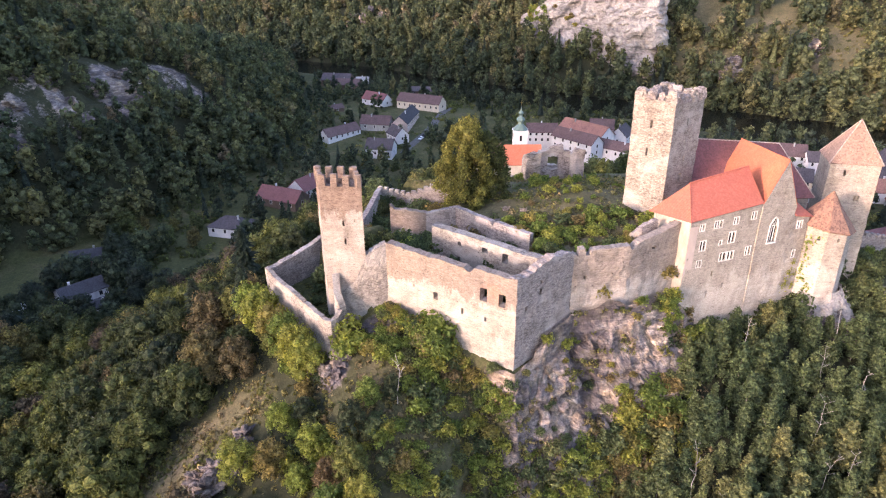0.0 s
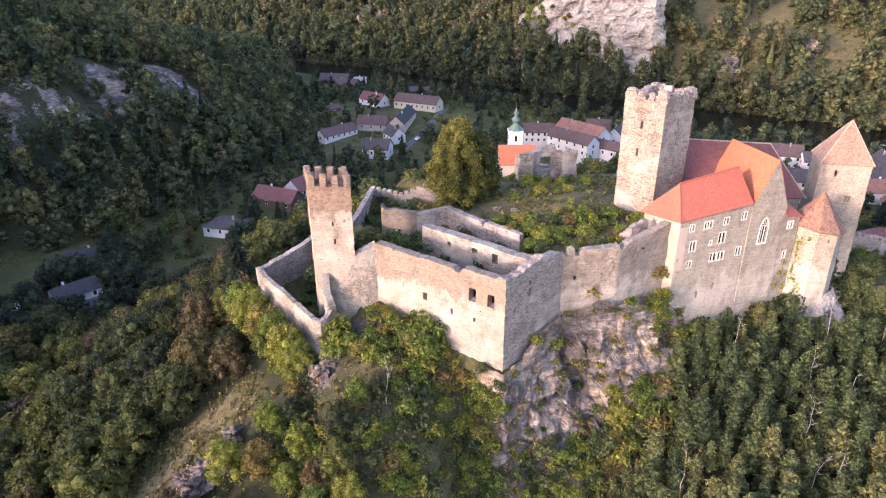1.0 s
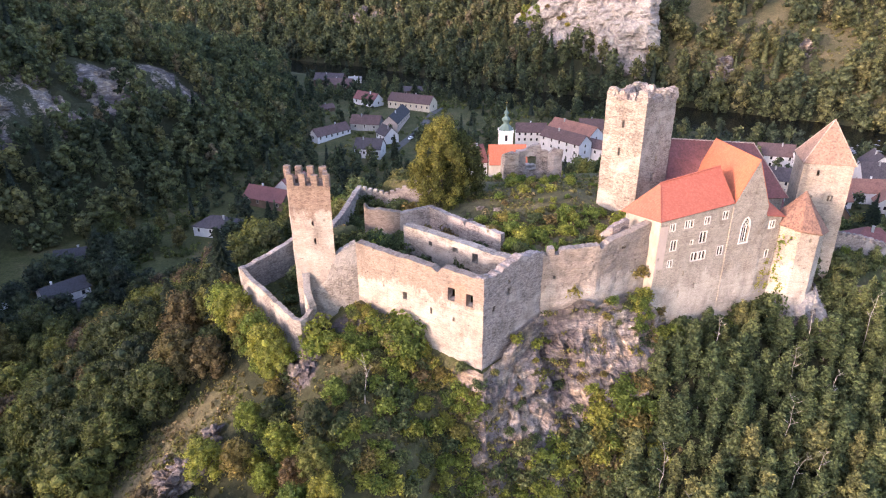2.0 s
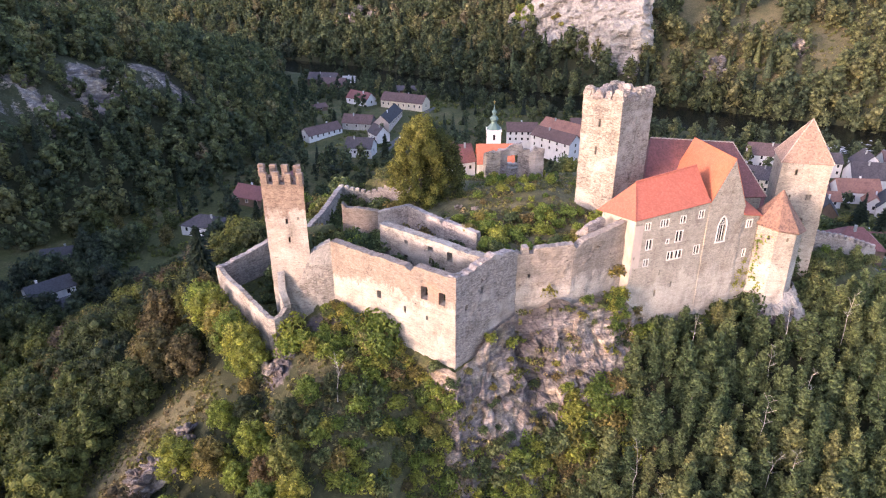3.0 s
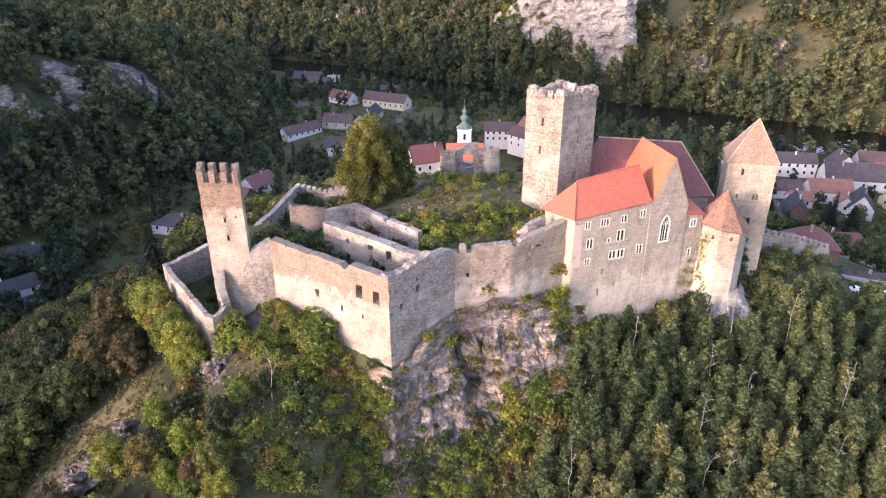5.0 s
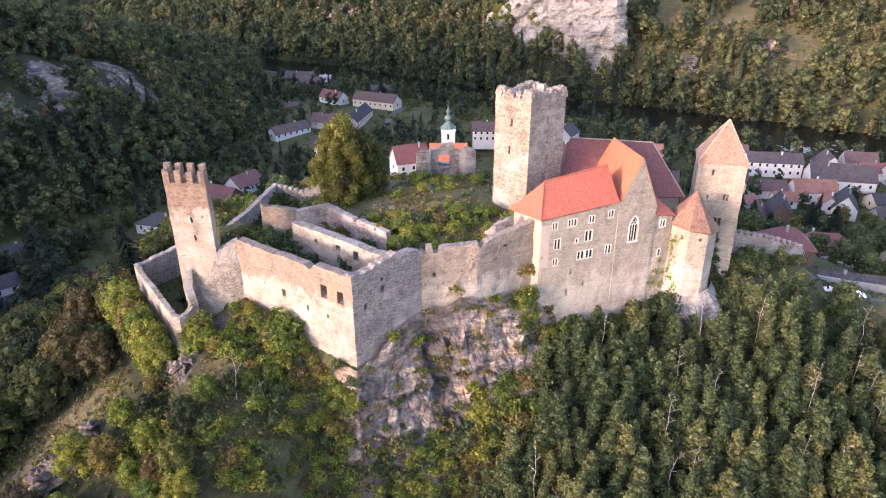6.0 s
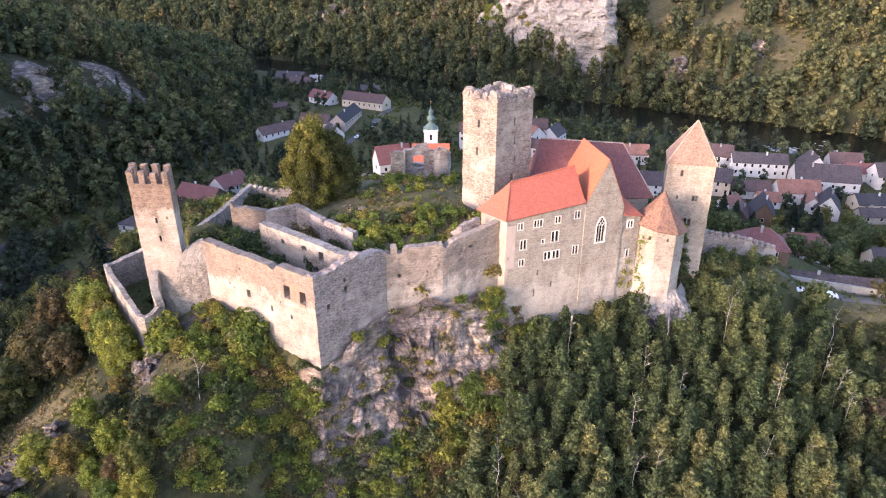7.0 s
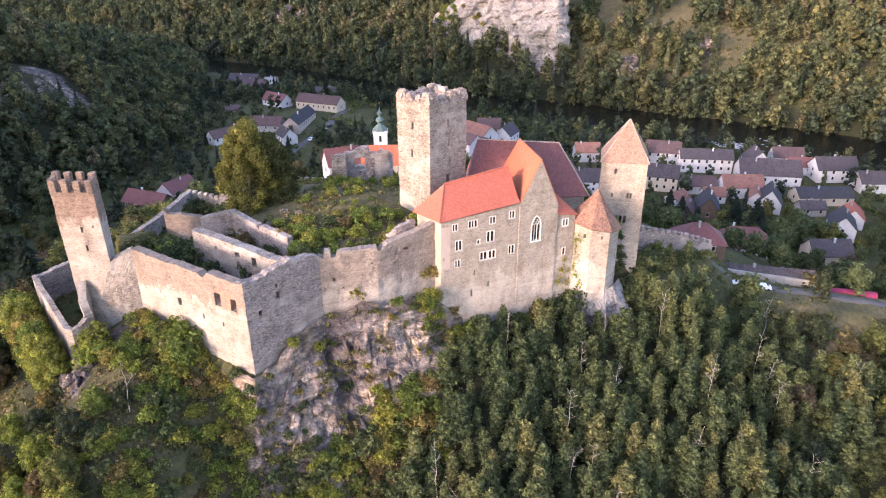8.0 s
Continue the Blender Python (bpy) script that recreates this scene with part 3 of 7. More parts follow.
def build_river():
    us = np.linspace(-900, 900, 90)
    verts, faces = [], []
    for k, s in enumerate(us):
        mid = 412 + float(bend(s))
        cx, cy = mid * 0.538 + s * 0.843, mid * 0.843 - s * 0.538
        for w in (-34, -12, 12, 34):
            px, py = cx + w * 0.538, cy + w * 0.843
            verts.append((px, py, float(valley_z(px, py)) - 2.0))
    for k in range(len(us) - 1):
        for j in range(3):
            a = k * 4 + j
            faces.append((a, a + 4, a + 5, a + 1))
    tagged(mesh_object("water", verts, faces, M_WATER), "dark slow river water between wooded banks", "river", kind="structure")


build_river()


# ---- building helpers ----
def thing(name, loc, label, category, group="", yaw=0.0):
    ob = new(name)
    ob.empty_display_size = 0.5
    ob.matrix_world = pose(*loc, 0, 0, yaw)
    return tagged(ob, label, category, group)


def part(name, bm, mat, parent, label="", smooth=False):
    """One mesh object from a bmesh, under a thing or under a part of it."""
    me = bpy.data.meshes.new(name)
    bmesh.ops.recalc_face_normals(bm, faces=bm.faces[:])
    bm.to_mesh(me)
    bm.free()
    for mm in (mat if isinstance(mat, (list, tuple)) else [mat]):
        me.materials.append(mm)
    if smooth:
        me.polygons.foreach_set("use_smooth", [True] * len(me.polygons))
    ob = new(name, me)
    if parent is not None:
        ob.parent = parent
    return tagged(ob, label)


def add_box(bm, x0, x1, y0, y1, z0, z1, slot=0, m=None):
    vs = [bm.verts.new(v) for v in ((x0, y0, z0), (x1, y0, z0), (x1, y1, z0), (x0, y1, z0), (x0, y0, z1), (x1, y0, z1), (x1, y1, z1), (x0, y1, z1))]
    if m is not None:
        for v in vs:
            v.co = m @ v.co
    for f in ((3, 2, 1, 0), (4, 5, 6, 7), (0, 1, 5, 4), (1, 2, 6, 5), (2, 3, 7, 6), (3, 0, 4, 7)):
        bm.faces.new([vs[i] for i in f]).material_index = slot


def add_prism(bm, ring, z0, z1, slot=0):
    """Upright prism over a ring of plan points."""
    lo = [bm.verts.new((x, y, z0)) for x, y in ring]
    hi = [bm.verts.new((x, y, z1)) for x, y in ring]
    n = len(ring)
    bm.faces.new(lo[::-1]).material_index = slot
    bm.faces.new(hi).material_index = slot
    for i in range(n):
        bm.faces.new((lo[i], lo[(i + 1) % n], hi[(i + 1) % n], hi[i])).material_index = slot


def add_slab(bm, corners, thick, slot=0):
    """A roof plane of that thickness under the corners given."""
    c = [Vector(p) for p in corners]
    n = (c[1] - c[0]).cross(c[2] - c[0]).normalized()
    if n.z < 0:
        n = -n
    hi = [bm.verts.new(p) for p in c]
    lo = [bm.verts.new(p - n * thick) for p in c]
    k = len(c)
    bm.faces.new(hi).material_index = slot
    bm.faces.new(lo[::-1]).material_index = slot
    for i in range(k):
        bm.faces.new((hi[i], lo[i], lo[(i + 1) % k], hi[(i + 1) % k])).material_index = slot


def rough_wall(name, pts, base, thick, mat, parent=None, openings=(), ragged=0.35, cell=0.55, bulge=0.10, seed=1, label="", foot=None, holes=0, freq=0.5, ring=False):
    """A masonry wall along plan points with heights (x, y, top). Its outer face is to the right of the way; its thickness lies to the left.
    openings: (distance along, sill, width, height), cut right through. ragged: how uneven the broken top is."""
    P = [Vector((p[0], p[1], 0)) for p in pts]
    T = [p[2] for p in pts]
    openings = list(openings)
    hr = random.Random(seed * 7 + 1)
    span = sum((b - a).length for a, b in zip(P, P[1:]))
    for k in range(holes):      # putlog holes left by the builders' scaffolding
        hs, hz = span * (k + hr.random()) / holes, min(T) - 2.0 - 2.2 * hr.randrange(0, 5)
        if all(abs(hs - o[0]) > o[2] / 2 + 0.6 for o in openings):
            openings.append((hs, hz, 0.24, 0.26))
    cum = [0.0]
    for a, b in zip(P, P[1:]):
        cum.append(cum[-1] + (b - a).length)
    L = cum[-1]
    ss = set(np.round(np.linspace(0, L, max(2, int(L / cell) + 1)), 3)) | set(np.round(cum, 3))
    for s, sill, w, h in openings:
        ss |= {round(s - w / 2, 3), round(s + w / 2, 3)}
    ss = sorted(ss)
    ss = [s for i, s in enumerate(ss) if i == 0 or s - ss[i - 1] > 0.02]
    low = min(T) - ragged * 2 - 0.2
    zz = set(np.round(np.linspace(base, low, max(2, int((low - base) / cell) + 1)), 3))
    for s, sill, w, h in openings:
        zz |= {round(min(sill, low), 3), round(min(sill + h, low), 3)}
    zz = sorted(zz)
    zz = [z for i, z in enumerate(zz) if i == 0 or z - zz[i - 1] > 0.02]
    # direction and outward normal at each vertex of the line
    dirs = [(b - a).normalized() for a, b in zip(P, P[1:])]
    norm = []
    for i in range(len(P)):
        if ring and i in (0, len(P) - 1):
            d = (dirs[-1] + dirs[0]).normalized()
        else:
            d = dirs[0] if i == 0 else dirs[-1] if i == len(P) - 1 else (dirs[i - 1] + dirs[i]).normalized()
        nn = Vector((d.y, -d.x, 0))
        ref = dirs[min(i, len(dirs) - 1)]
        norm.append(nn / max(0.5, nn.dot(Vector((ref.y, -ref.x, 0)))))

    def at(s):
        i = max(0, min(len(P) - 2, int(np.searchsorted(cum, s, "right")) - 1))
        k = min(1, max(0, (s - cum[i]) / (cum[i + 1] - cum[i])))
        return P[i].lerp(P[i + 1], k), norm[i].lerp(norm[i + 1], k), T[i] + (T[i + 1] - T[i]) * k

    rnd = random.Random(seed)
    n_up = max(1, math.ceil((max(T) - low) / cell))
    nz, ns = len(zz) + n_up, len(ss)
    bm = bmesh.new()
    front, back = [], []
    for s in ss:
        p, n, top = at(s)
        if ring and s == ss[-1]:
            p, n, top = at(ss[0])
        jag = ragged * (noise.noise((s * 1.7, seed * 3.1, 0)) * 1.0 + noise.noise((s * 0.9, seed * 3.1, 0)) * 0.7 + noise.noise((s * 0.3, seed * 5.7, 4)) * 1.2 + rnd.uniform(-0.25, 0.25))
        cf, cb = [], []
        for j in range(nz):
            k_up = (j - len(zz) + 1) / n_up
            z = zz[j] if j < len(zz) else low + (top + jag - low) * k_up
            zb = zz[j] if j < len(zz) else low + (top + jag * 0.8 - low) * k_up
            o = bulge * (noise.noise((p.x * freq + seed, p.y * freq, z * freq)) + 0.5 * noise.noise((p.x * freq * 3 + seed, p.y * freq * 3, z * freq * 3))) + (foot(s, z) if foot else 0)
            cf.append(bm.verts.new((p.x + n.x * o, p.y + n.y * o, z)))
            cb.append(bm.verts.new((p.x - n.x * (thick - o), p.y - n.y * (thick - o), zb)))
        front.append(cf)
        back.append(cb)
    hole = [[False] * (nz - 1) for _ in range(ns - 1)]
    for i in range(ns - 1):
        sm = (ss[i] + ss[i + 1]) / 2
        for j in range(len(zz) - 1):
            zm = (zz[j] + zz[j + 1]) / 2
            hole[i][j] = any(abs(sm - s) < w / 2 and sill < zm < sill + h for s, sill, w, h in openings)
    for i in range(ns - 1):
        for j in range(nz - 1):
            if hole[i][j]:
                continue
            a, b, c, d = front[i][j], front[i + 1][j], front[i + 1][j + 1], front[i][j + 1]
            e, f, g, h = back[i][j], back[i + 1][j], back[i + 1][j + 1], back[i][j + 1]
            bm.faces.new((a, b, c, d))
            bm.faces.new((f, e, h, g))
            if i == 0 or hole[i - 1][j]:
                bm.faces.new((e, a, d, h))
            if i == ns - 2 or hole[i + 1][j]:
                bm.faces.new((b, f, g, c))
            if j == nz - 2 or hole[i][j + 1]:
                bm.faces.new((d, c, g, h))
            if j > 0 and hole[i][j - 1]:
                bm.faces.new((b, a, e, f))
    ob = part(name, bm, mat, parent)
    if label:
        tagged(ob, label, "castle wall", kind="structure")
    return ob


# ---- castle: curtain walls ----
rough_wall("wall_front", [(-10.5, 106.9, 43.9), (-3, 102.4, 43.3), (3.5, 98.5, 42.9), (4.6, 97.9, 42.2), (5.4, 97.4, 43.2), (12.3, 93.3, 43.0)], 20, 1.7, M_REDDISH,
           openings=[(10.6, 35.0, 0.9, 1.5), (20.3, 37.4, 1.35, 2.5), (23.9, 37.2, 1.3, 2.4), (16.2, 33.6, 0.45, 1.3), (20.8, 33.4, 0.4, 0.9), (6.0, 36.4, 0.3, 0.4), (18.5, 36.0, 0.25, 0.3)],
           ragged=0.2, holes=14, seed=3, label="pale reddish ruined curtain wall with brick-edged window holes")
rough_wall("wall_corner", [(12.3, 93.3, 43.0), (15.5, 96.2, 43.3), (19.3, 99.6, 44.6), (21.0, 101.1, 43.7), (22.0, 102.0, 43.8), (23.6, 103.5, 43.0)], 18, 1.7, M_GREYSTONE,
           openings=[(6.3, 38.0, 0.7, 1.3), (2.6, 36.0, 0.7, 1.1), (6.2, 40.2, 0.5, 0.7)], ragged=0.3, holes=10, bulge=0.18, seed=5, label="weathered grey curtain wall above the crag")
rough_wall("wall_middle", [(23.6, 103.5, 43.0), (24.4, 103.6, 42.6), (24.6, 103.6, 43.9), (25.6, 103.8, 44.0), (25.8, 103.8, 42.6), (26.6, 103.9, 42.6), (26.9, 103.9, 43.5), (34.0, 105.0, 43.9)], 18, 1.6, M_MIDDLE,
           openings=[(2.4, 37.7, 0.5, 0.7)], ragged=0.16, holes=7, bulge=0.2, seed=7, label="pale curtain wall with broken merlons")
rough_wall("wall_east", [(34.0, 105.0, 43.6), (34.5, 105.2, 43.0), (36, 106.0, 44.0), (45.2, 111.0, 46.0)], 18, 1.6, M_MIDDLE,
           openings=[(6.0, 42.0, 1.0, 1.1)], ragged=0.16, holes=5, bulge=0.15, seed=9, label="curtain wall climbing to the hall")
rough_wall("wall_inner", [(-2.2, 115.4, 43.9), (5, 110.4, 43.4), (12, 105.6, 42.9), (17.3, 102.0, 42.6)], 33, 2.0, M_STONE,
           openings=[(6.5, 41.0, 0.8, 0.9), (12.2, 41.0, 1.2, 1.2), (16.6, 40.0, 1.2, 1.9), (6.3, 37.5, 0.9, 1.2), (15.0, 37.0, 1.0, 1.4)], ragged=0.2, holes=6, seed=11, label="roofless inner hall wall with window holes")
rough_wall("wall_cross", [(17.3, 102.0, 42.6), (19.6, 101.6, 43.6)], 33, 1.4, M_GREYSTONE, ragged=0.2, seed=12, label="short grey wall joining hall ruin and curtain")
rough_wall("wall_terrace", [(-3.5, 125.2, 42.4), (2.7, 126.0, 43.5), (9.6, 118.6, 43.2), (9.9, 118.2, 42.2), (10.3, 117.8, 43.3), (16.7, 112.1, 43.2)], 34, 1.2, M_GREYSTONE, ragged=0.15, seed=13, label="grey terrace wall below the overgrown mound")
rough_wall("wall_stub", [(-11.2, 126.3, 44.0), (-10.4, 126.2, 43.0), (-3.5, 125.2, 42.6)], 32, 1.3, M_REDDISH, ragged=0.25, seed=14, label="brick-coloured stub of a ruined wall")
rough_wall("wall_west", [(-20, 127, 38.0), (-18.5, 140, 37.3), (-17.1, 157.8, 37.0)][::-1], 28, 1.2, M_GREYSTONE, ragged=0.15, seed=15, label="rear ward wall with sloping coping")
rough_wall("wall_ward_front", [(-37.4, 119.8, 32.6), (-33.3, 114.4, 32.3), (-29.1, 109.1, 32.1), (-25.0, 103.8, 31.9), (-21.9, 99.9, 31.8), (-20.4, 99.4, 31.8), (-19.2, 100.5, 31.8), (-18.5, 102.5, 32.6)], 14, 0.95, M_STONE, ragged=0.32, seed=16, label="pale outer ward wall with a rounded corner")
rough_wall("wall_ward_back", [(-27.5, 133, 34.6), (-31.5, 127.5, 33.4), (-35.7, 122, 32.6), (-37.4, 119.8, 32.6)], 18, 1.3, M_GREYSTONE, ragged=0.2, seed=17, label="shaded rear wall of the outer ward")
rough_wall("wall_spur", [(-20.8, 106.2, 38.0), (-20.2, 103.6, 35.5), (-19.2, 102.4, 33.0)], 22, 1.3, M_STONE, ragged=0.4, bulge=0.22, seed=18, label="sloping spur wall running down from the tower")
rough_wall("wall_broken", [(-19.5, 106.3, 33.5), (-16.6, 106.0, 36.5), (-14.2, 106.15, 41.6), (-12.4, 106.5, 43.0), (-10.5, 106.95, 43.5)], 24, 1.9, M_STONE, ragged=0.4, bulge=0.15, cell=0.3, freq=0.9, seed=19, label="broken rubble core between tower and curtain wall")

rough_wall("wall_apse", [(34.9, 112.0, 42.6), (35.8, 110.6, 44.0), (37.6, 110.5, 45.0), (41.2, 112.5, 46.0)], 38, 1.1, M_GREYSTONE, openings=[(5.0, 41.6, 1.7, 2.0)], ragged=0.3, bulge=0.2, seed=20, label="rounded grey stub of a ruined apse with a dark arch")

rough_wall("wall_link", [(83.4, 124.4, 37.6), (86.0, 126.2, 36.6), (88.6, 128.6, 36.0)], 15, 1.2, M_HALL, ragged=0.35, bulge=0.2, seed=26, label="short ragged wall joining the turret to the roofed tower")


def crenellated(name, pts, base, thick, mat, pitch, gap, height, label, seed):
    w = rough_wall(name, pts, base, thick, mat, ragged=0.05, seed=seed, label=label)
    rnd = random.Random(seed)
    for (ax, ay, az), (bx, by, bz) in zip(pts, pts[1:]):
        d = Vector((bx - ax, by - ay, 0))
        n = max(1, round(d.length / pitch))
        for i in range(n):
            k = (i + 0.5) / n
            bm = bmesh.new()
            hw = (d.length / n - gap) / 2
            add_box(bm, -hw, hw, 0.02, thick - 0.02, -0.3, height * rnd.uniform(0.8, 1.05))
            bmesh.ops.bevel(bm, geom=bm.edges[:], offset=0.08, segments=1, affect="EDGES")
            q = part("merlon", bm, mat, w)
            q.matrix_local = pose(ax + d.x * k, ay + d.y * k, az + (bz - az) * k, 0, 0, math.degrees(math.atan2(d.y, d.x)) + rnd.uniform(-2, 2))
    return w


crenellated("wall_rear", [(-17.1, 157.8, 36.6), (-8.2, 154.9, 35.6)], 27, 0.9, M_STONE, 1.5, 0.5, 0.8, "pale rear wall with small worn merlons", 21)
crenellated("wall_rear_dark", [(-8.2, 154.9, 35.8), (4.5, 157.0, 40.2)], 27, 0.9, M_GREYSTONE, 1.6, 0.5, 0.7, "dark stepped rear wall beside the linden tree", 22)
crenellated("wall_rear_low", [(6, 166, 36.6), (23, 164, 36.6)], 30, 0.9, M_STONE, 2.0, 0.7, 0.9, "low pale rear wall with merlons", 23)
crenellated("wall_outwork", [(94.3, 134.2, 33.2), (104, 137.8, 30.2), (117.0, 142.2, 25.2)], 12, 1.0, M_GREYSTONE, 2.1, 0.9, 1.1, "grey outwork wall with broken merlons", 24)


# ---- castle: towers ----
def tower_body(name, ring, z0, z1, mat, parent, openings=(), taper=0.0, cell=0.7, bulge=0.10, seed=1):
    """Four-sided tower shell with thick walls. openings: (side, share along, sill, width, height)."""
    ops, run = [], 0.0
    for k in range(4):
        a, b = ring[k], ring[(k + 1) % 4]
        L = math.hypot(b[0] - a[0], b[1] - a[1])
        ops += [(run + s * L, sill, w, h) for side, s, sill, w, h in openings if side == k]
        run += L
    pts = [(x, y, z1) for x, y in ring]
    rough_wall(name, pts + pts[:1], z0, 1.5, mat, parent, ops, ragged=0.06, cell=cell, bulge=bulge, seed=seed, foot=(lambda s, z: taper * (z1 - z)) if taper else None, ring=True)


KEEP = [(38.2, 126.9), (44.5, 121.2), (52.2, 127.2), (45.9, 133.0)]
keep = thing("keep_tower", (45.2, 127.1, 45), "tall square pale stone keep with crumbling battlements", "tower")


def ridge_tiles(parent, a, b, mat, size=0.28):
    """Half-round ridge or hip tiles bedded along a roof edge."""
    a, b = Vector(a), Vector(b)
    d = (b - a).normalized()
    side = d.cross(Vector((0, 0, 1))).normalized()
    up = side.cross(d)
    bm = bmesh.new()
    n = max(2, int((b - a).length / 0.45))
    rows = []
    for i in range(n + 1):
        p = a.lerp(b, i / n) + up * (0.05 if i % 2 else 0.0)
        rows.append([bm.verts.new(p + side * size * math.cos(t) + up * (size * 0.8 * math.sin(t) + 0.02)) for t in (-0.5, 0.4, 1.2, 1.94, 2.74, 3.64)])
    for u, v in zip(rows, rows[1:]):
        for k in range(5):
            bm.faces.new((u[k], u[k + 1], v[k + 1], v[k]))
    return part("ridge", bm, mat, parent, "pale mortared ridge tiles")


def world_parent(children_of, fn):
    """Parts are built in world metres; keep them there under their thing."""
    inv = children_of.matrix_world.inverted()
    before = set(bpy.data.objects)
    fn()
    for o in bpy.data.objects:
        if o not in before and o.parent == children_of:
            o.matrix_parent_inverse = inv


def build_keep():
    tower_body("wall", KEEP, 31, 66.2, M_STONE, keep, [(0, 0.48, 60.6, 0.5, 1.6), (0, 0.45, 55.0, 0.4, 1.6), (1, 0.50, 61.0, 0.5, 1.6), (1, 0.52, 57.2, 0.35, 1.3), (1, 0.55, 53.6, 0.35, 1.2), (1, 0.5, 49.6, 1.1, 1.6)], seed=31)
    bm = bmesh.new()
    add_prism(bm, [(p[0] * 0.97 + 45.2 * 0.03, p[1] * 0.97 + 127.1 * 0.03) for p in KEEP], 64.0, 64.3)
    part("roof_deck", bm, M_GREYSTONE, keep)
    rnd = random.Random(5)
    for k in range(4):
        a, b = Vector(KEEP[k]), Vector(KEEP[(k + 1) % 4])
        d = b - a
        for i in range(4):
            s = (i + 0.5) / 4
            bm = bmesh.new()
            bmesh.ops.create_cube(bm, size=1)
            bmesh.ops.subdivide_edges(bm, edges=bm.edges[:], cuts=5, use_grid_fill=True)
            sx, sz = d.length / 4 * (rnd.uniform(1.0, 1.2) if i in (0, 3) else rnd.uniform(0.6, 0.9)), rnd.uniform(1.9, 2.6) if i in (0, 3) else rnd.uniform(1.3, 2.2)
            for v in bm.verts:
                r = 1 - 0.55 * max(0, v.co.z + 0.1) * (abs(v.co.x) + abs(v.co.y))
                o = noise.noise_vector((v.co.x * 3 + k * 5, v.co.y * 3 + i * 3, v.co.z * 3)) * 0.34 + noise.noise_vector((v.co.x * 9 + k * 5, v.co.y * 9 + i * 3, v.co.z * 9)) * 0.1
                v.co = Vector((v.co.x * sx * r, v.co.y * 1.75 * r, v.co.z * sz * (1 - 0.25 * abs(v.co.x)))) + o
            q = part("merlon", bm, M_GREYSTONE if (k + i) % 3 else M_STONE, keep)
            p = a + d * s
            nrm = Vector((-d.y, d.x)).normalized() * 0.75
            q.matrix_local = pose(p.x + nrm.x, p.y + nrm.y, 66.2 + sz * 0.28, 0, 0, math.degrees(math.atan2(d.y, d.x)) + rnd.uniform(-6, 6))


world_parent(keep, build_keep)

LT = [(-21.9, 106.9), (-14.3, 106.2), (-15.7, 111.7), (-23.5, 112.6)]
left_tower = thing("ruined_tower", (-18.9, 109.4, 36), "slender pale watch tower with crenellated top", "tower")


def build_left_tower():
    tower_body("wall", LT, 24, 55.0, M_TOWER, left_tower, [(0, 0.52, 47.5, 0.42, 1.0), (0, 0.54, 43.9, 0.42, 1.1), (0, 0.80, 48.4, 0.3, 0.6)], seed=41)
    bm = bmesh.new()
    add_prism(bm, [(p[0] * 0.9 - 18.9 * 0.1, p[1] * 0.9 + 109.4 * 0.1) for p in LT], 53.2, 53.5)
    part("roof_deck", bm, M_GREYSTONE, left_tower)
    rnd = random.Random(8)
    for k in range(4):
        a, b = Vector(LT[k]), Vector(LT[(k + 1) % 4])
        d = b - a
        n = 4 if k in (0, 2) else 3
        for i in range(n):
            hw = d.length / n * 0.31
            bm = bmesh.new()
            c = d.length * (hw / d.length + (1 - 2 * hw / d.length) * i / (n - 1))
            add_box(bm, -hw, hw, 0.0, 0.8, -0.3, 2.1 + rnd.uniform(-0.15, 0.15))
            bmesh.ops.bevel(bm, geom=bm.edges[:], offset=0.07, segments=1, affect="EDGES")
            q = part("merlon", bm, M_TOWER, left_tower)
            p = a + d.normalized() * c
            q.matrix_local = pose(p.x, p.y, 55.0, 0, 0, math.degrees(math.atan2(d.y, d.x)))


world_parent(left_tower, build_left_tower)

ST = [(82.0, 129.5), (91.3, 127.1), (94.0, 135.7), (84.7, 138.1)]
gate_tower = thing("roofed_tower", (88, 132.6, 35), "square stone tower under a steep pyramid of old tiles", "tower")


def build_gate_tower():
    tower_body("wall", ST, 18, 51.8, M_HALL, gate_tower, [(0, 0.32, 49.0, 0.5, 1.2), (0, 0.30, 43.6, 0.4, 1.0), (0, 0.64, 43.6, 0.45, 1.2), (0, 0.71, 43.6, 0.45, 1.2), (0, 0.36, 37.8, 0.6, 1.7), (0, 0.45, 37.8, 0.6, 1.7), (0, 0.54, 37.8, 0.6, 1.7), (0, 0.63, 37.8, 0.6, 1.7)], taper=0.012, seed=51)
    bm = bmesh.new()
    c = (88.2, 132.6)
    e = [(c[0] + (p[0] - c[0]) * 1.07, c[1] + (p[1] - c[1]) * 1.07, 51.6) for p in ST]
    for k in range(4):
        add_slab(bm, [e[k], e[(k + 1) % 4], (c[0], c[1], 60.0)], 0.25)
    part("roof", bm, M_ROOF_OLD, gate_tower)
    for p in e:
        ridge_tiles(gate_tower, p, (c[0], c[1], 60.0), M_RIDGE, 0.12)


world_parent(gate_tower, build_gate_tower)

turret = thing("corner_turret", (80.6, 121.8, 30), "polygonal corner turret with a flaring old tile roof", "tower")


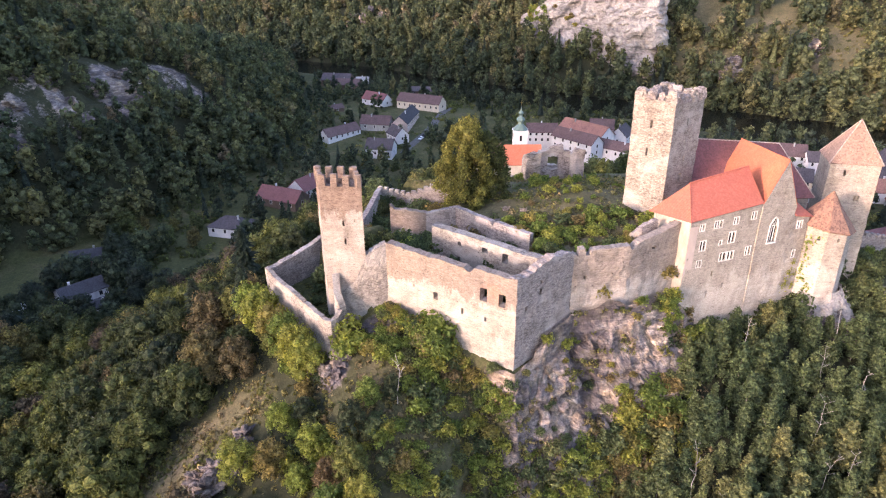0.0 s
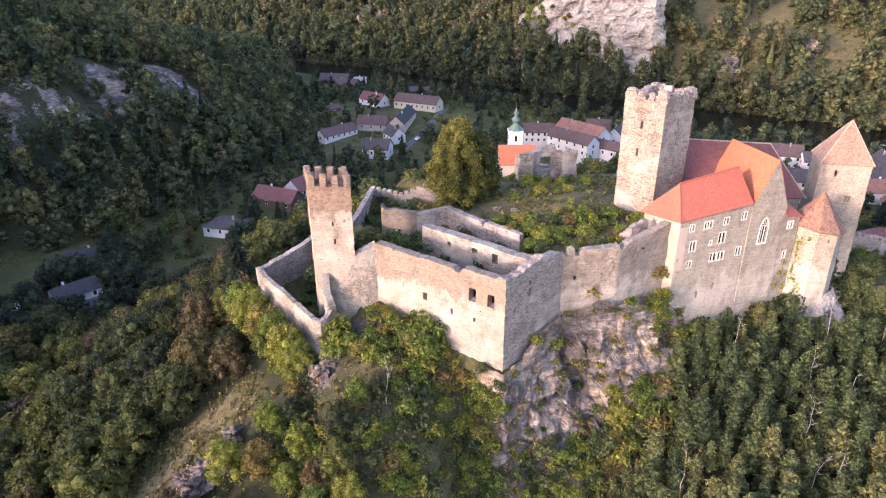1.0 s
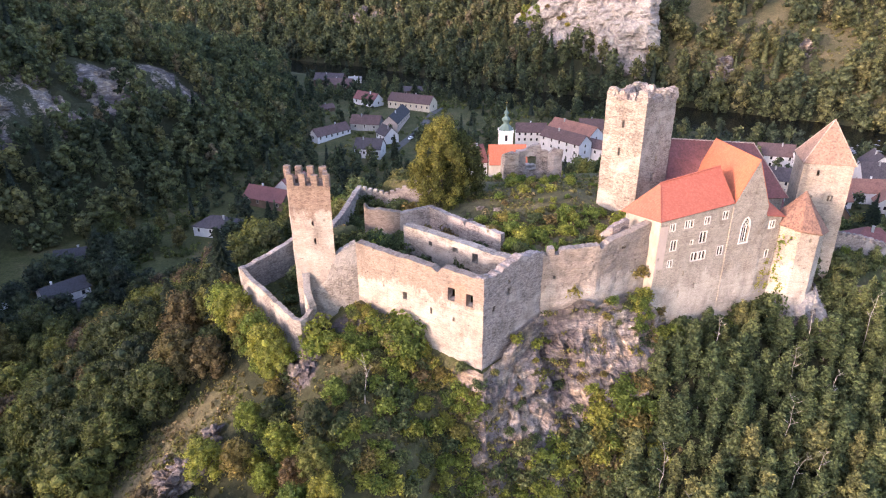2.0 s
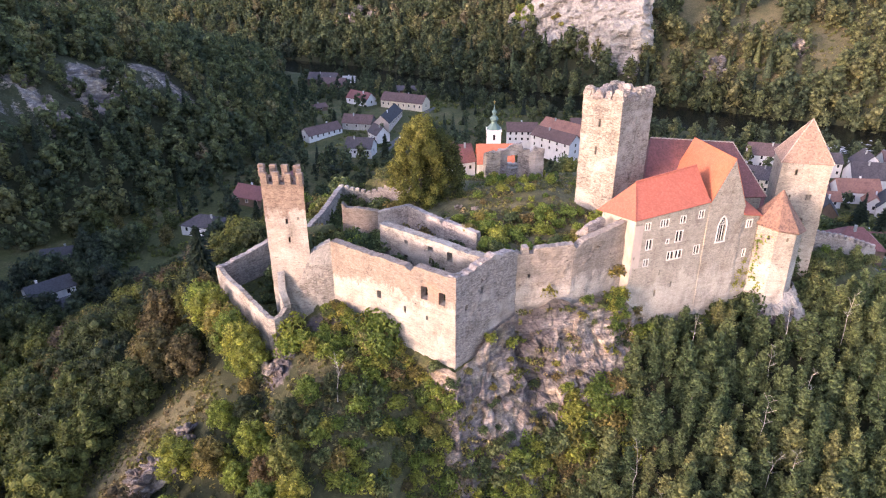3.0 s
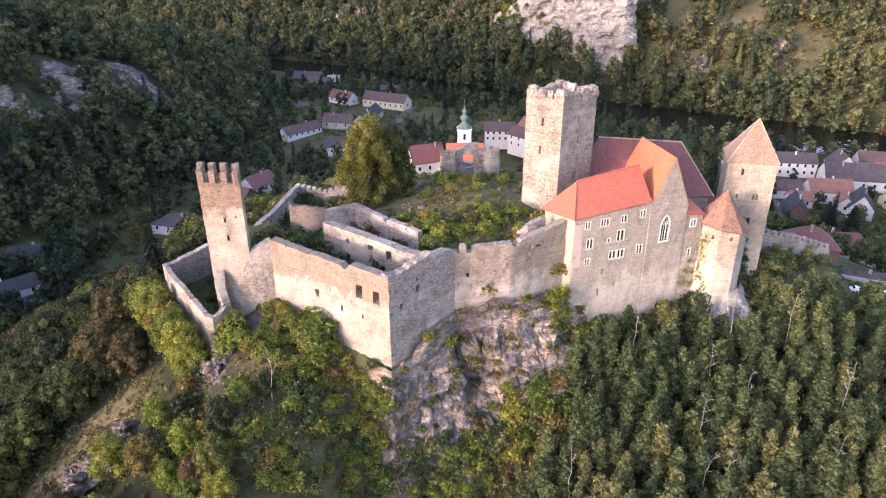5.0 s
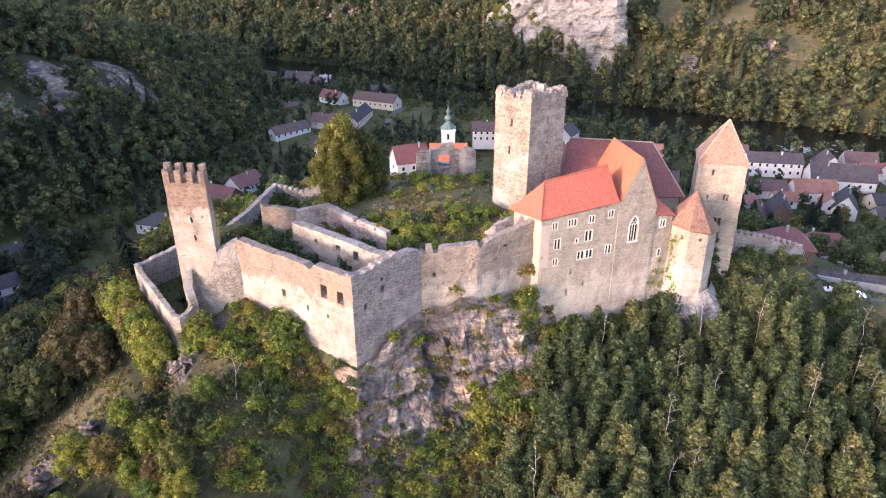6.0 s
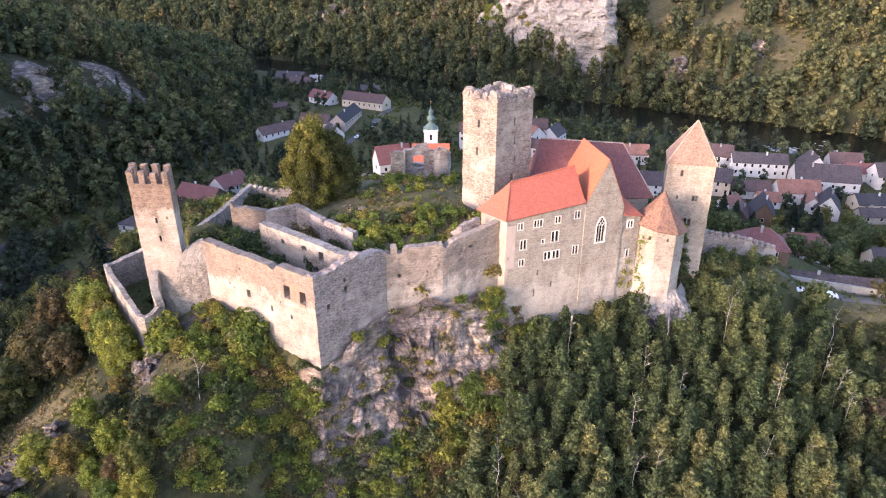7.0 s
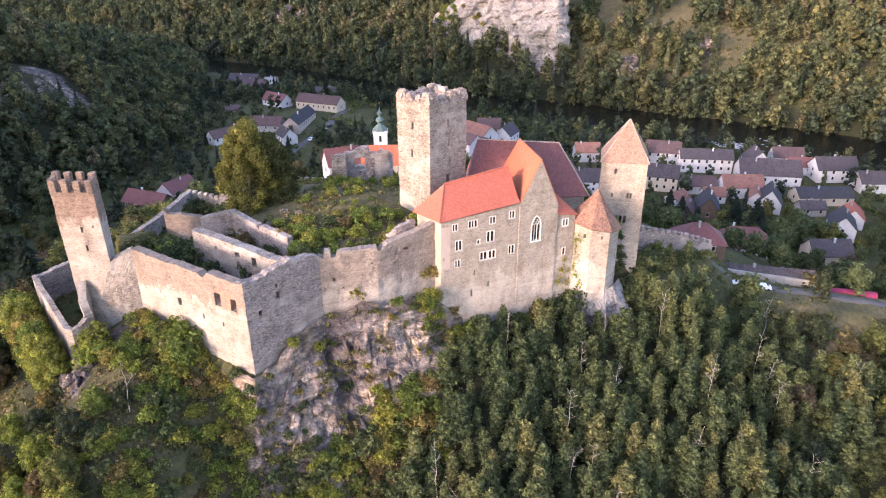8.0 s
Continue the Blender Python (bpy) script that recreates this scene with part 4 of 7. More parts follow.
def build_turret():
    cx, cy, r = 79.4, 121.9, 5.05
    n = 8
    ring = [(cx + r * math.cos(radians(22.5 + 45 * i)), cy + r * math.sin(radians(22.5 + 45 * i))) for i in range(n)]
    pts = [(x, y, 41.4 - 0.16 * (x - cx)) for x, y in ring]
    # the outer faces of an anticlockwise ring lie on its right
    rough_wall("wall", pts + pts[:1], 16, 1.3, M_HALL, turret, [(r * 0.765 * 4.62, 38.7, 0.5, 0.8), (r * 0.765 * 5.6, 38.7, 0.5, 0.8)], ragged=0.02, seed=61, ring=True,
               foot=lambda s, z: 0.012 * (41 - z) + 0.22 * max(0.0, 27 - z))
    bm = bmesh.new()
    rings = []
    for rr, zz in ((0.15, 48.0), (2.1, 45.2), (4.4, 42.5), (5.7, 40.9), (5.6, 40.65), (0.2, 42.0)):
        rings.append([bm.verts.new((cx + rr * math.cos(radians(22.5 + 45 * i)), cy + rr * math.sin(radians(22.5 + 45 * i)), zz - 0.16 * rr * math.cos(radians(22.5 + 45 * i)))) for i in range(n)])
    for p, q in zip(rings, rings[1:]):
        for i in range(n):
            bm.faces.new((p[i], p[(i + 1) % n], q[(i + 1) % n], q[i]))
    bm.faces.new(rings[0])
    bm.faces.new(rings[-1][::-1])
    part("roof", bm, M_ROOF_TURRET, turret)


world_parent(turret, build_turret)

# ---- castle: hall, chapel wing and palas ----
U = Vector((0.9335, 0.3586, 0))      # along the hall front
W = Vector((-0.3586, 0.9335, 0))     # into the hall
H0 = Vector((46.0, 109.0, 0))


def hp(s, d, z):
    p = H0 + U * s + W * d
    return (p.x, p.y, z)


def window_frame(parent, s, sill, w, h, lights, d0=0.0, inset=0.28):
    """White stone surround with round-headed lights and dark panes, set in the hall front."""
    bm = bmesh.new()
    t = 0.16
    add_box(bm, -w / 2 - t, w / 2 + t, -0.09, 0.25, -t * 0.8, 0)
    add_box(bm, -w / 2 - t, w / 2 + t, -0.06, 0.25, h, h + t)
    add_box(bm, -w / 2 - t, -w / 2, -0.06, 0.25, 0, h)
    add_box(bm, w / 2, w / 2 + t, -0.06, 0.25, 0, h)
    lw = w / lights
    for i in range(lights):
        x0 = -w / 2 + i * lw
        if i:
            add_box(bm, x0 - 0.09, x0 + 0.09, -0.03, 0.2, 0, h)
        r = lw / 2
        for k in range(6):
            a0, a1 = math.pi * k / 6, math.pi * (k + 1) / 6
            pts = [(x0 + r - r * math.cos(a0), h - r + r * math.sin(a0)), (x0 + r - r * math.cos(a1), h - r + r * math.sin(a1))]
            q = [(pts[0][0], pts[0][1]), (pts[1][0], pts[1][1]), (pts[1][0], h), (pts[0][0], h)]
            f = [bm.verts.new((x, 0.0, z)) for x, z in q]
            bk = [bm.verts.new((x, 0.15, z)) for x, z in q]
            bm.faces.new(f)
            bm.faces.new((f[0], f[1], bk[1], bk[0]))
    ob = part("window", bm, M_SURROUND, parent, "white stone window surround")
    ob.matrix_local = parent.matrix_world.inverted() @ pose(*hp(s, d0, sill), 0, 0, math.degrees(math.atan2(U.y, U.x)))
    bm = bmesh.new()
    add_box(bm, -w / 2, w / 2, inset, inset + 0.04, 0, h)
    part("pane", bm, M_GLASS, ob)
    return ob


hall = thing("castle_hall", (56, 116, 27), "stone castle hall with a hipped bright red tile roof", "house")
HALL_WINDOWS = [(2.9, 44.5, 1.0, 1.35, 2), (6.7, 44.6, 1.75, 1.4, 3), (11.0, 44.7, 1.1, 1.4, 2), (15.3, 45.1, 1.1, 1.5, 2),
                (3.7, 40.3, 1.25, 2.0, 2), (10.6, 40.9, 1.5, 2.2, 2), (8.0, 40.9, 0.5, 0.8, 1), (9.2, 37.2, 1.45, 1.7, 2), (11.1, 37.2, 1.45, 1.7, 2), (15.5, 37.4, 1.2, 1.8, 2),
                (3.5, 36.8, 1.0, 1.4, 2)]


def build_hall():
    ops = [(s, z, w, h) for s, z, w, h, n in HALL_WINDOWS] + [(7.2, 34.2, 0.35, 1.2), (6.6, 29.6, 0.4, 1.5), (10.4, 31.0, 0.35, 1.2)]
    a, b = hp(0, 0, 47.4), hp(17.0, 0, 48.6)
    rough_wall("front_wall", [a, b], 15, 1.2, M_HALL, hall, ops, ragged=0.01, bulge=0.05, seed=71, foot=lambda s, z: 0.02 * max(0, 38 - z))
    c = hp(-1.2, 8.8, 46.4)
    rough_wall("end_wall", [c, hp(0, 0, 47.0)], 15, 1.2, M_ENDRENDER, hall, [(4.0, 44.3, 0.5, 0.9), (6.5, 38.5, 0.4, 0.9), (3, 38.5, 0.4, 0.9)], ragged=0.01, seed=72, foot=lambda s, z: 0.02 * max(0, 38 - z))
    rough_wall("back_wall", [hp(17.0, 10.4, 48), c], 30, 1.0, M_HALL, hall, ragged=0.01, seed=73)
    bm = bmesh.new()
    add_box(bm, 0.05, 1.9, -0.03, 0.05, 35.2, 45.6)
    bmesh.ops.transform(bm, matrix=pose(*hp(0, 0, 0), 0, 0, math.degrees(math.atan2(U.y, U.x))), verts=bm.verts[:])
    part("render_strip", bm, M_PINKRENDER, hall, "smooth pale pink corner render")
    bm = bmesh.new()
    e0, e1 = hp(-0.5, -0.5, 46.9), hp(16.6, -0.5, 48.3)
    b0, b1 = hp(-2.0, 9.6, 45.9), hp(16.6, 11.2, 47.6)
    r0, r1 = hp(3.0, 5.2, 52.3), hp(17.0, 5.2, 54.0)
    add_slab(bm, [e0, e1, r1, r0], 0.3)
    add_slab(bm, [b0, e0, r0], 0.3)
    add_slab(bm, [b1, b0, r0, r1], 0.3)
    part("roof", bm, M_ROOF_RED, hall, "even bright red tiles")
    ridge_tiles(hall, r0, r1, M_ROOF_RED, 0.2)
    ridge_tiles(hall, e0, r0, M_ROOF_RED, 0.16)


world_parent(hall, build_hall)
for s, z, w, h, n in HALL_WINDOWS:
    window_frame(hall, s, z, w, h, n)

chapel = thing("chapel_wing", hp(21.5, 4, 30), "gabled stone chapel wing with orange tile roof", "house")


def build_chapel():
    s0, s1 = 17.0, 26.0
    mid = 21.4
    pts = [hp(s0, -0.15, 47.7), hp(mid, -0.15, 56.0), hp(s1, -0.15, 46.2)]
    rough_wall("gable_wall", pts, 15, 0.5, M_HALL, chapel, [(21.0 - s0, 39.3, 1.9, 5.2), (19.5 - s0, 50.5, 0.5, 0.9), (22.3 - s0, 50.4, 0.5, 0.9)], ragged=0.01, seed=75, foot=lambda s, z: 0.02 * max(0, 38 - z))
    rough_wall("side_wall", [hp(s1, 0, 46.6), hp(s1, 12, 46.6)], 18, 1.2, M_HALL, chapel, ragged=0.01, seed=76)
    bm = bmesh.new()
    ra, rb = hp(mid, -0.12, 56.35), (64.8, 135.0, 55.6)
    add_slab(bm, [hp(s0 - 0.1, -0.12, 47.95), ra, rb, (59.6, 131.5, 48.0)], 0.14)
    add_slab(bm, [ra, hp(s1 + 0.05, -0.12, 46.5), (69.2, 136.6, 46.0), rb], 0.14)
    part("roof", bm, M_ROOF_ORANGE, chapel, "orange new tiles")


world_parent(chapel, build_chapel)

def gothic_window():
    """Tall pointed chapel window: white surround, wall filling beside the point, tracery bars and dark glass."""
    w, h, spring = 1.9, 5.2, 3.2
    arc = [(0.0, h)]
    n = 8
    for k in range(1, n + 1):
        # the right half of the point: a circle about the left springing
        ang = math.acos(0.5) * (1 - k / n)
        arc.append((-w / 2 + w * math.cos(ang), spring + (h - spring) * math.sin(ang) / math.sin(math.acos(0.5))))
    bm = bmesh.new()

    def strip(p, q, y0, y1):
        for sx in (-1, 1):
            for (x0, z0), (x1, z1), (u0, v0), (u1, v1) in zip(p, p[1:], q, q[1:]):
                f = [bm.verts.new((sx * x, y0, z)) for x, z in ((x0, z0), (x1, z1), (u1, v1), (u0, v0))]
                b = [bm.verts.new((sx * x, y1, z)) for x, z in ((x0, z0), (x1, z1), (u1, v1), (u0, v0))]
                bm.faces.new(f)
                for i in range(4):
                    bm.faces.new((f[i], f[(i + 1) % 4], b[(i + 1) % 4], b[i]))
    outer = [(x * 1.28, spring + (z - spring) * 1.16) for x, z in arc]
    strip(arc, outer, -0.08, 0.3)
    side = [(w / 2, spring), (w / 2, 0)]
    strip(side, [(w / 2 * 1.28, spring), (w / 2 * 1.28, 0)], -0.08, 0.3)
    add_box(bm, -w / 2 * 1.35, w / 2 * 1.35, -0.12, 0.3, -0.35, 0.0)
    ob = part("window", bm, M_SURROUND, chapel, "tall pointed white window surround")
    ob.matrix_local = chapel.matrix_world.inverted() @ pose(*hp(21.0, -0.15, 39.3), 0, 0, math.degrees(math.atan2(U.y, U.x)))
    bm = bmesh.new()
    line = [(-x, z) for x, z in reversed(arc)] + arc[1:]
    cols = [[bm.verts.new((x, y, v)) for y, v in ((0.05, z), (0.05, h + 0.02), (0.35, h + 0.02), (0.35, z))] for x, z in line]
    for u, v in zip(cols, cols[1:]):
        for k in range(4):
            bm.faces.new((u[k], v[k], v[(k + 1) % 4], u[(k + 1) % 4]))
    part("spandrel", bm, M_HALL, ob)
    for x in (-0.32, 0.32):
        bm = bmesh.new()
        add_box(bm, x - 0.06, x + 0.06, 0.1, 0.25, 0, 3.7)
        part("mullion", bm, M_SURROUND, ob)
    for x, z, r in ((-0.35, 3.75, 0.3), (0.35, 3.75, 0.3), (0.0, 4.3, 0.28)):
        bm = bmesh.new()
        for k in range(10):
            a0, a1 = k * 0.6283, (k + 1) * 0.6283
            q = [bm.verts.new((x + rr * math.cos(a), 0.12, z + rr * math.sin(a))) for a, rr in ((a0, r), (a1, r), (a1, r + 0.1), (a0, r + 0.1))]
            q2 = [bm.verts.new(v.co + Vector((0, 0.12, 0))) for v in q]
            bm.faces.new(q)
            for i in range(4):
                bm.faces.new((q[i], q[(i + 1) % 4], q2[(i + 1) % 4], q2[i]))
        part("tracery_ring", bm, M_SURROUND, ob)
    bm = bmesh.new()
    add_box(bm, -w / 2, w / 2, 0.38, 0.42, 0, h)
    part("pane", bm, M_GLASS, ob)


gothic_window()

annex = thing("annex", hp(28.5, 4, 30), "narrow stone annex with small red lean-to roof", "house")


def build_annex():
    s0, s1 = 26.2, 30.6
    rough_wall("front_wall", [hp(s0, 0.1, 44.2), hp(s1, 0.1, 43.4)], 15, 1.0, M_HALL, annex, [(2.0, 41.2, 1.2, 1.5), (2.1, 34.6, 0.6, 1.6)], ragged=0.01, seed=77, foot=lambda s, z: 0.02 * max(0, 38 - z))
    rough_wall("side_wall", [hp(s1, 0.1, 43.4), hp(s1, 8, 43.4)], 18, 1.0, M_HALL, annex, ragged=0.01, seed=78)
    bm = bmesh.new()
    add_slab(bm, [hp(s0 + 0.05, -0.4, 44.3), hp(s1 + 0.4, -0.4, 43.4), hp(s1 - 2.6, 4, 47.0), hp(s0 + 0.05, 4, 47.0)], 0.25)
    add_slab(bm, [hp(s1 + 0.4, -0.4, 43.4), hp(s1 + 0.4, 8, 43.4), hp(s1 - 2.6, 8, 47.0), hp(s1 - 2.6, 4, 47.0)], 0.25)
    part("roof", bm, M_ROOF_RED, annex)


world_parent(annex, build_annex)
window_frame(annex, 28.2, 41.2, 1.2, 1.5, 2)
window_frame(annex, 28.3, 34.6, 0.6, 1.6, 1)

palas = thing("palas", (66, 137, 35), "large stone palas under a steep maroon tile roof", "house")


def build_palas():
    # ridge along the castle's length, a hip towards the roofed tower
    f0, f1, g1, g0 = (53, 127), (78.5, 128.5), (80.5, 146), (55, 146)
    for k, (a, b) in enumerate(((f0, f1), (f1, g1), (g1, g0), (g0, f0))):
        rough_wall("wall", [(*a, 44.5), (*b, 44.5)], 26, 1.2, M_HALL, palas, [(3, 38, 1.2, 2.2)] if k == 1 else [], ragged=0.01, seed=80 + k)
    bm = bmesh.new()
    e = [(52.2, 126.3, 44.4), (79.4, 127.8, 44.4), (81.4, 146.8, 44.4), (54.2, 146.8, 44.4)]
    r0, r1 = (55.6, 136, 55.2), (74.0, 136.6, 53.9)
    add_slab(bm, [e[0], e[1], r1, r0], 0.3)
    add_slab(bm, [e[1], e[2], r1], 0.3)
    add_slab(bm, [e[2], e[3], r0, r1], 0.3)
    add_slab(bm, [e[3], e[0], r0], 0.3)
    part("roof", bm, M_ROOF_MAROON, palas)
    ridge_tiles(palas, r0, r1, M_RIDGE, 0.18)
    ridge_tiles(palas, e[1], r1, M_RIDGE, 0.13)


world_parent(palas, build_palas)

gatehouse = thing("ruined_gatehouse", (28, 158, 36), "roofless grey gatehouse ruin with an arched hole", "ruin")


def build_gatehouse():
    rough_wall("wall", [(24.2, 155.9, 47.0), (26.2, 155.9, 47.3), (28.4, 155.9, 48.2), (30.2, 155.9, 48.4), (30.6, 155.9, 47.0), (32.4, 155.9, 46.6)], 32, 1.3, M_GREYSTONE, gatehouse, [(2.9, 42.2, 0.9, 3.2), (3.8, 42.0, 1.0, 3.8), (4.7, 42.2, 0.9, 3.3)], ragged=0.4, bulge=0.4, seed=91)
    rough_wall("rear_wall", [(21.0, 161.0, 43.4), (24.0, 161.0, 42.6), (30, 161.2, 41.0), (36.0, 161.5, 43.8)], 32, 1.6, M_GREYSTONE, gatehouse, [(5.0, 38.0, 3.0, 2.0)], ragged=0.6, bulge=0.3, seed=94)
    rough_wall("buttress", [(31.9, 153.9, 46.4), (33.4, 153.7, 48.0), (35.6, 154.2, 47.6), (36.2, 159, 45.0)], 32, 1.6, M_GREYSTONE, gatehouse, ragged=0.5, bulge=0.3, seed=92)
    rough_wall("side_wall", [(20.9, 160.5, 44.6), (21.1, 153.9, 46.8), (24.7, 153.7, 47.2)], 32, 1.4, M_STONE, gatehouse, ragged=0.4, bulge=0.3, seed=93)


world_parent(gatehouse, build_gatehouse)


# ---- the crag under the walls ----
def rock_face(name, line, xs, tops, depth, lean, grain, relief, ns, nq, mat, label):
    """A fractured cliff below a line on the plan: tops by x, leaning out by lean(q) at q metres down."""
    P = [Vector((x, y, 0)) for x, y in line]
    cum = [0.0]
    for a, b in zip(P, P[1:]):
        cum.append(cum[-1] + (b - a).length)
    dirs = [(b - a).normalized() for a, b in zip(P, P[1:])]
    nrm = []
    for i in range(len(P)):
        d = (dirs[max(0, i - 1)] + dirs[min(i, len(dirs) - 1)]).normalized()
        nrm.append(Vector((d.y, -d.x, 0)))
    verts, faces = [], []
    for i in range(ns + 1):
        s = cum[-1] * i / ns
        k = max(0, min(len(P) - 2, int(np.searchsorted(cum, s, "right")) - 1))
        f = (s - cum[k]) / (cum[k + 1] - cum[k])
        f = f * f * (3 - 2 * f) * 0.5 + f * 0.5
        p, n = P[k].lerp(P[k + 1], f), nrm[k].lerp(nrm[k + 1], f).normalized()
        top = float(np.interp(p.x, xs, tops)) + relief * (0.9 * noise.noise((s * 0.45 / grain, 3.3, 0)) + 0.5 * noise.noise((s * 1.3 / grain, 7.3, 0)))
        for j in range(nq + 1):
            q = (depth if not isinstance(depth, tuple) else float(np.interp(p.x, *depth))) * (j / nq) ** 1.05
            z = top - q
            g = Vector((p.x, p.y, z)) / grain
            c = Vector((g.x * 0.17 + 3, g.y * 0.17, g.z * 0.15))
            big = noise.noise(c) * 2.4 + noise.noise(c * 2.1 + Vector((9, 2, 5))) * 1.3
            # beds dip to one side; blocks stand out in steps
            w = Vector((g.x * 0.46 + g.z * 0.20, g.y * 0.46, g.z * 0.62 - g.x * 0.34)) + noise.noise_vector(c * 4) * 0.35
            d1, pts1 = noise.voronoi(w)
            block = 1.25 * noise.cell(pts1[0] * 7.3) - 0.4 * math.exp(-(d1[1] - d1[0]) * 9)
            d2, pts2 = noise.voronoi(w * 2.7)
            small = 0.32 * noise.cell(pts2[0] * 5.1) - 0.2 * math.exp(-(d2[1] - d2[0]) * 8)
            o = lean(q) + relief * (big + block + small + 0.4 * noise.noise(c * 14)) * min(1.0, 0.15 + q / (5 * grain))
            verts.append((p.x + n.x * o, p.y + n.y * o, z + relief * 0.8 * noise.noise(c * 6) * min(1, q / 3)))
    for i in range(ns):
        for j in range(nq):
            a = i * (nq + 1) + j
            faces.append((a, a + 1, a + nq + 2, a + nq + 1))
    tagged(mesh_object(name, verts, faces, mat), label, "rock face", kind="structure")
    return verts


# ---- the crag under the walls and the bluff over the river ----
CRAG = rock_face("crag", [(7.5, 95.2), (12.4, 92.4), (23.8, 102.4), (34.0, 104.0), (45.2, 108.4), (50.5, 110.4)],
                 [5, 12, 16, 19, 24, 28, 31, 34, 40, 44, 48, 51], [24.6, 25.2, 26.6, 29.8, 31.0, 32.0, 33.4, 32.0, 32.2, 32.6, 27.5, 25],
                 34.0, lambda q: 0.15 + 0.28 * q + 0.007 * q * q, 1.8, 0.85, 200, 120, M_CRAG, "fractured grey-violet rock face under the castle walls")
BLUFF = rock_face("bluff", [(x, (float(bluff_u(x)) + 7 - 0.538 * x) / 0.843) for x in (64, 70, 79, 88, 98, 108, 120, 131, 139, 145)] + [(150, 458), (155, 478)], [64, 70, 78, 86, 94, 130, 147, 154], [46, 50, 56, 66, 78, 86, 84, 70],
          (([64, 78, 88, 98, 130, 147, 154], [22, 30, 42, 58, 84, 84, 70])), lambda q: 0.10 * q, 3.0, 1.5, 170, 100, M_BLUFF, "pale bare cliff above the river")


rock_face("turret_rock", [(69.5, 117.2), (72.6, 117.4), (75.0, 116.6), (78.0, 115.9), (81.4, 115.9), (84.4, 117.2), (86.6, 120.0), (87.6, 123.5)], [69, 73, 78, 82, 86, 88], [22.5, 25.0, 26.2, 26.6, 27.6, 26.0],
                        14.0, lambda q: -1.2 + 0.45 * q, 0.7, 0.5, 90, 50, M_BLUFF, "pale bedrock flaring out under the corner turret")


def rock(x, y, z, size, seed, label, squash=0.7):
    v, f = ICO3
    c = []
    for p in v:
        d, q = noise.voronoi(Vector((p[0] * 1.7 + seed, p[1] * 1.7, p[2] * 2.6)))
        c.append(noise.noise((p[0] * 1.3 + seed, p[1] * 1.3, p[2] * 1.3)) * 0.45 + 0.4 * (noise.cell(q[0] * 6.1) - 0.5) - 0.2 * math.exp(-(d[1] - d[0]) * 8) + noise.noise((p[0] * 4.1, p[1] * 4.1 + seed, p[2] * 4.1)) * 0.15)
    c = np.array(c)
    w = v * (1 + c)[:, None] * (size, size * 0.8, size * squash)
    ob = mesh_object("rock", w.tolist(), f.tolist(), M_CRAG)
    ob.matrix_world = pose(x, y, z, 0, 0, seed * 47)
    tagged(ob, label, "rock", "loose rocks")


def ico_arrays(sub):
    bm = bmesh.new()
    bmesh.ops.create_icosphere(bm, subdivisions=sub, radius=1)
    v = np.array([p.co[:] for p in bm.verts])
    f = np.array([[q.index for q in p.verts] for p in bm.faces])
    bm.free()
    return v, f


ICO3 = ico_arrays(4)
for i, (x, y, r) in enumerate([(-35.9, 90.2, 2.4), (-36.6, 87.4, 3.0), (-41, 86.0, 2.6), (-43.6, 85.2, 2.2), (-40.2, 82.6, 3.2), (-44.8, 88.9, 1.0), (-22.6, 96.8, 2.2), (-19.2, 97.6, 1.8), (-24.5, 97.2, 1.6), (-20.0, 95.6, 2.3), (-18.2, 96.6, 1.9), (83.5, 116.2, 2.8), (86.5, 117.5, 2.2), (80, 115.2, 2.4), (76.5, 116.3, 1.8)]):
    rock(x, y, float(land(np.array([x]), np.array([y]), False)[0]) + r * 0.2, r, i + 1, "weathered grey boulder on the castle slope", 0.8)
for i, (x, y, r) in enumerate([(11, 121.5, 1.2), (13, 119.5, 0.9), (20, 118, 1.3), (17, 125, 1.0), (13.5, 127, 1.1)]):
    rock(x, y, float(land(np.array([x]), np.array([y]), False)[0]) + r * 0.2, r, i + 31, "pale rock among shrubs on the castle mound", 0.6)
for i, (x, y, r) in enumerate([(-153, 317, 4.5), (-148, 309, 4), (-140, 312, 3.5), (-152, 300, 4), (-168, 284, 3.6), (-176, 270, 3.6), (-158, 274, 3), (-170, 252, 4), (-134, 318, 3)]):
    rock(x, y, float(land(np.array([x]), np.array([y]), True)[0]) - r * 0.15, r, i + 51, "grey rock outcrop on the wooded hillside", 0.9)
for i, (x, y, r) in enumerate([(-70, 645, 11), (-56, 640, 8), (186, 420, 7), (191, 428, 6), (182, 432, 5), (236, 420, 6), (-84, 650, 8)]):
    rock(x, y, float(land(np.array([x]), np.array([y]), True)[0]) + r * 0.4, r, i + 71, "pale rock outcrop among the far woods", 1.1)


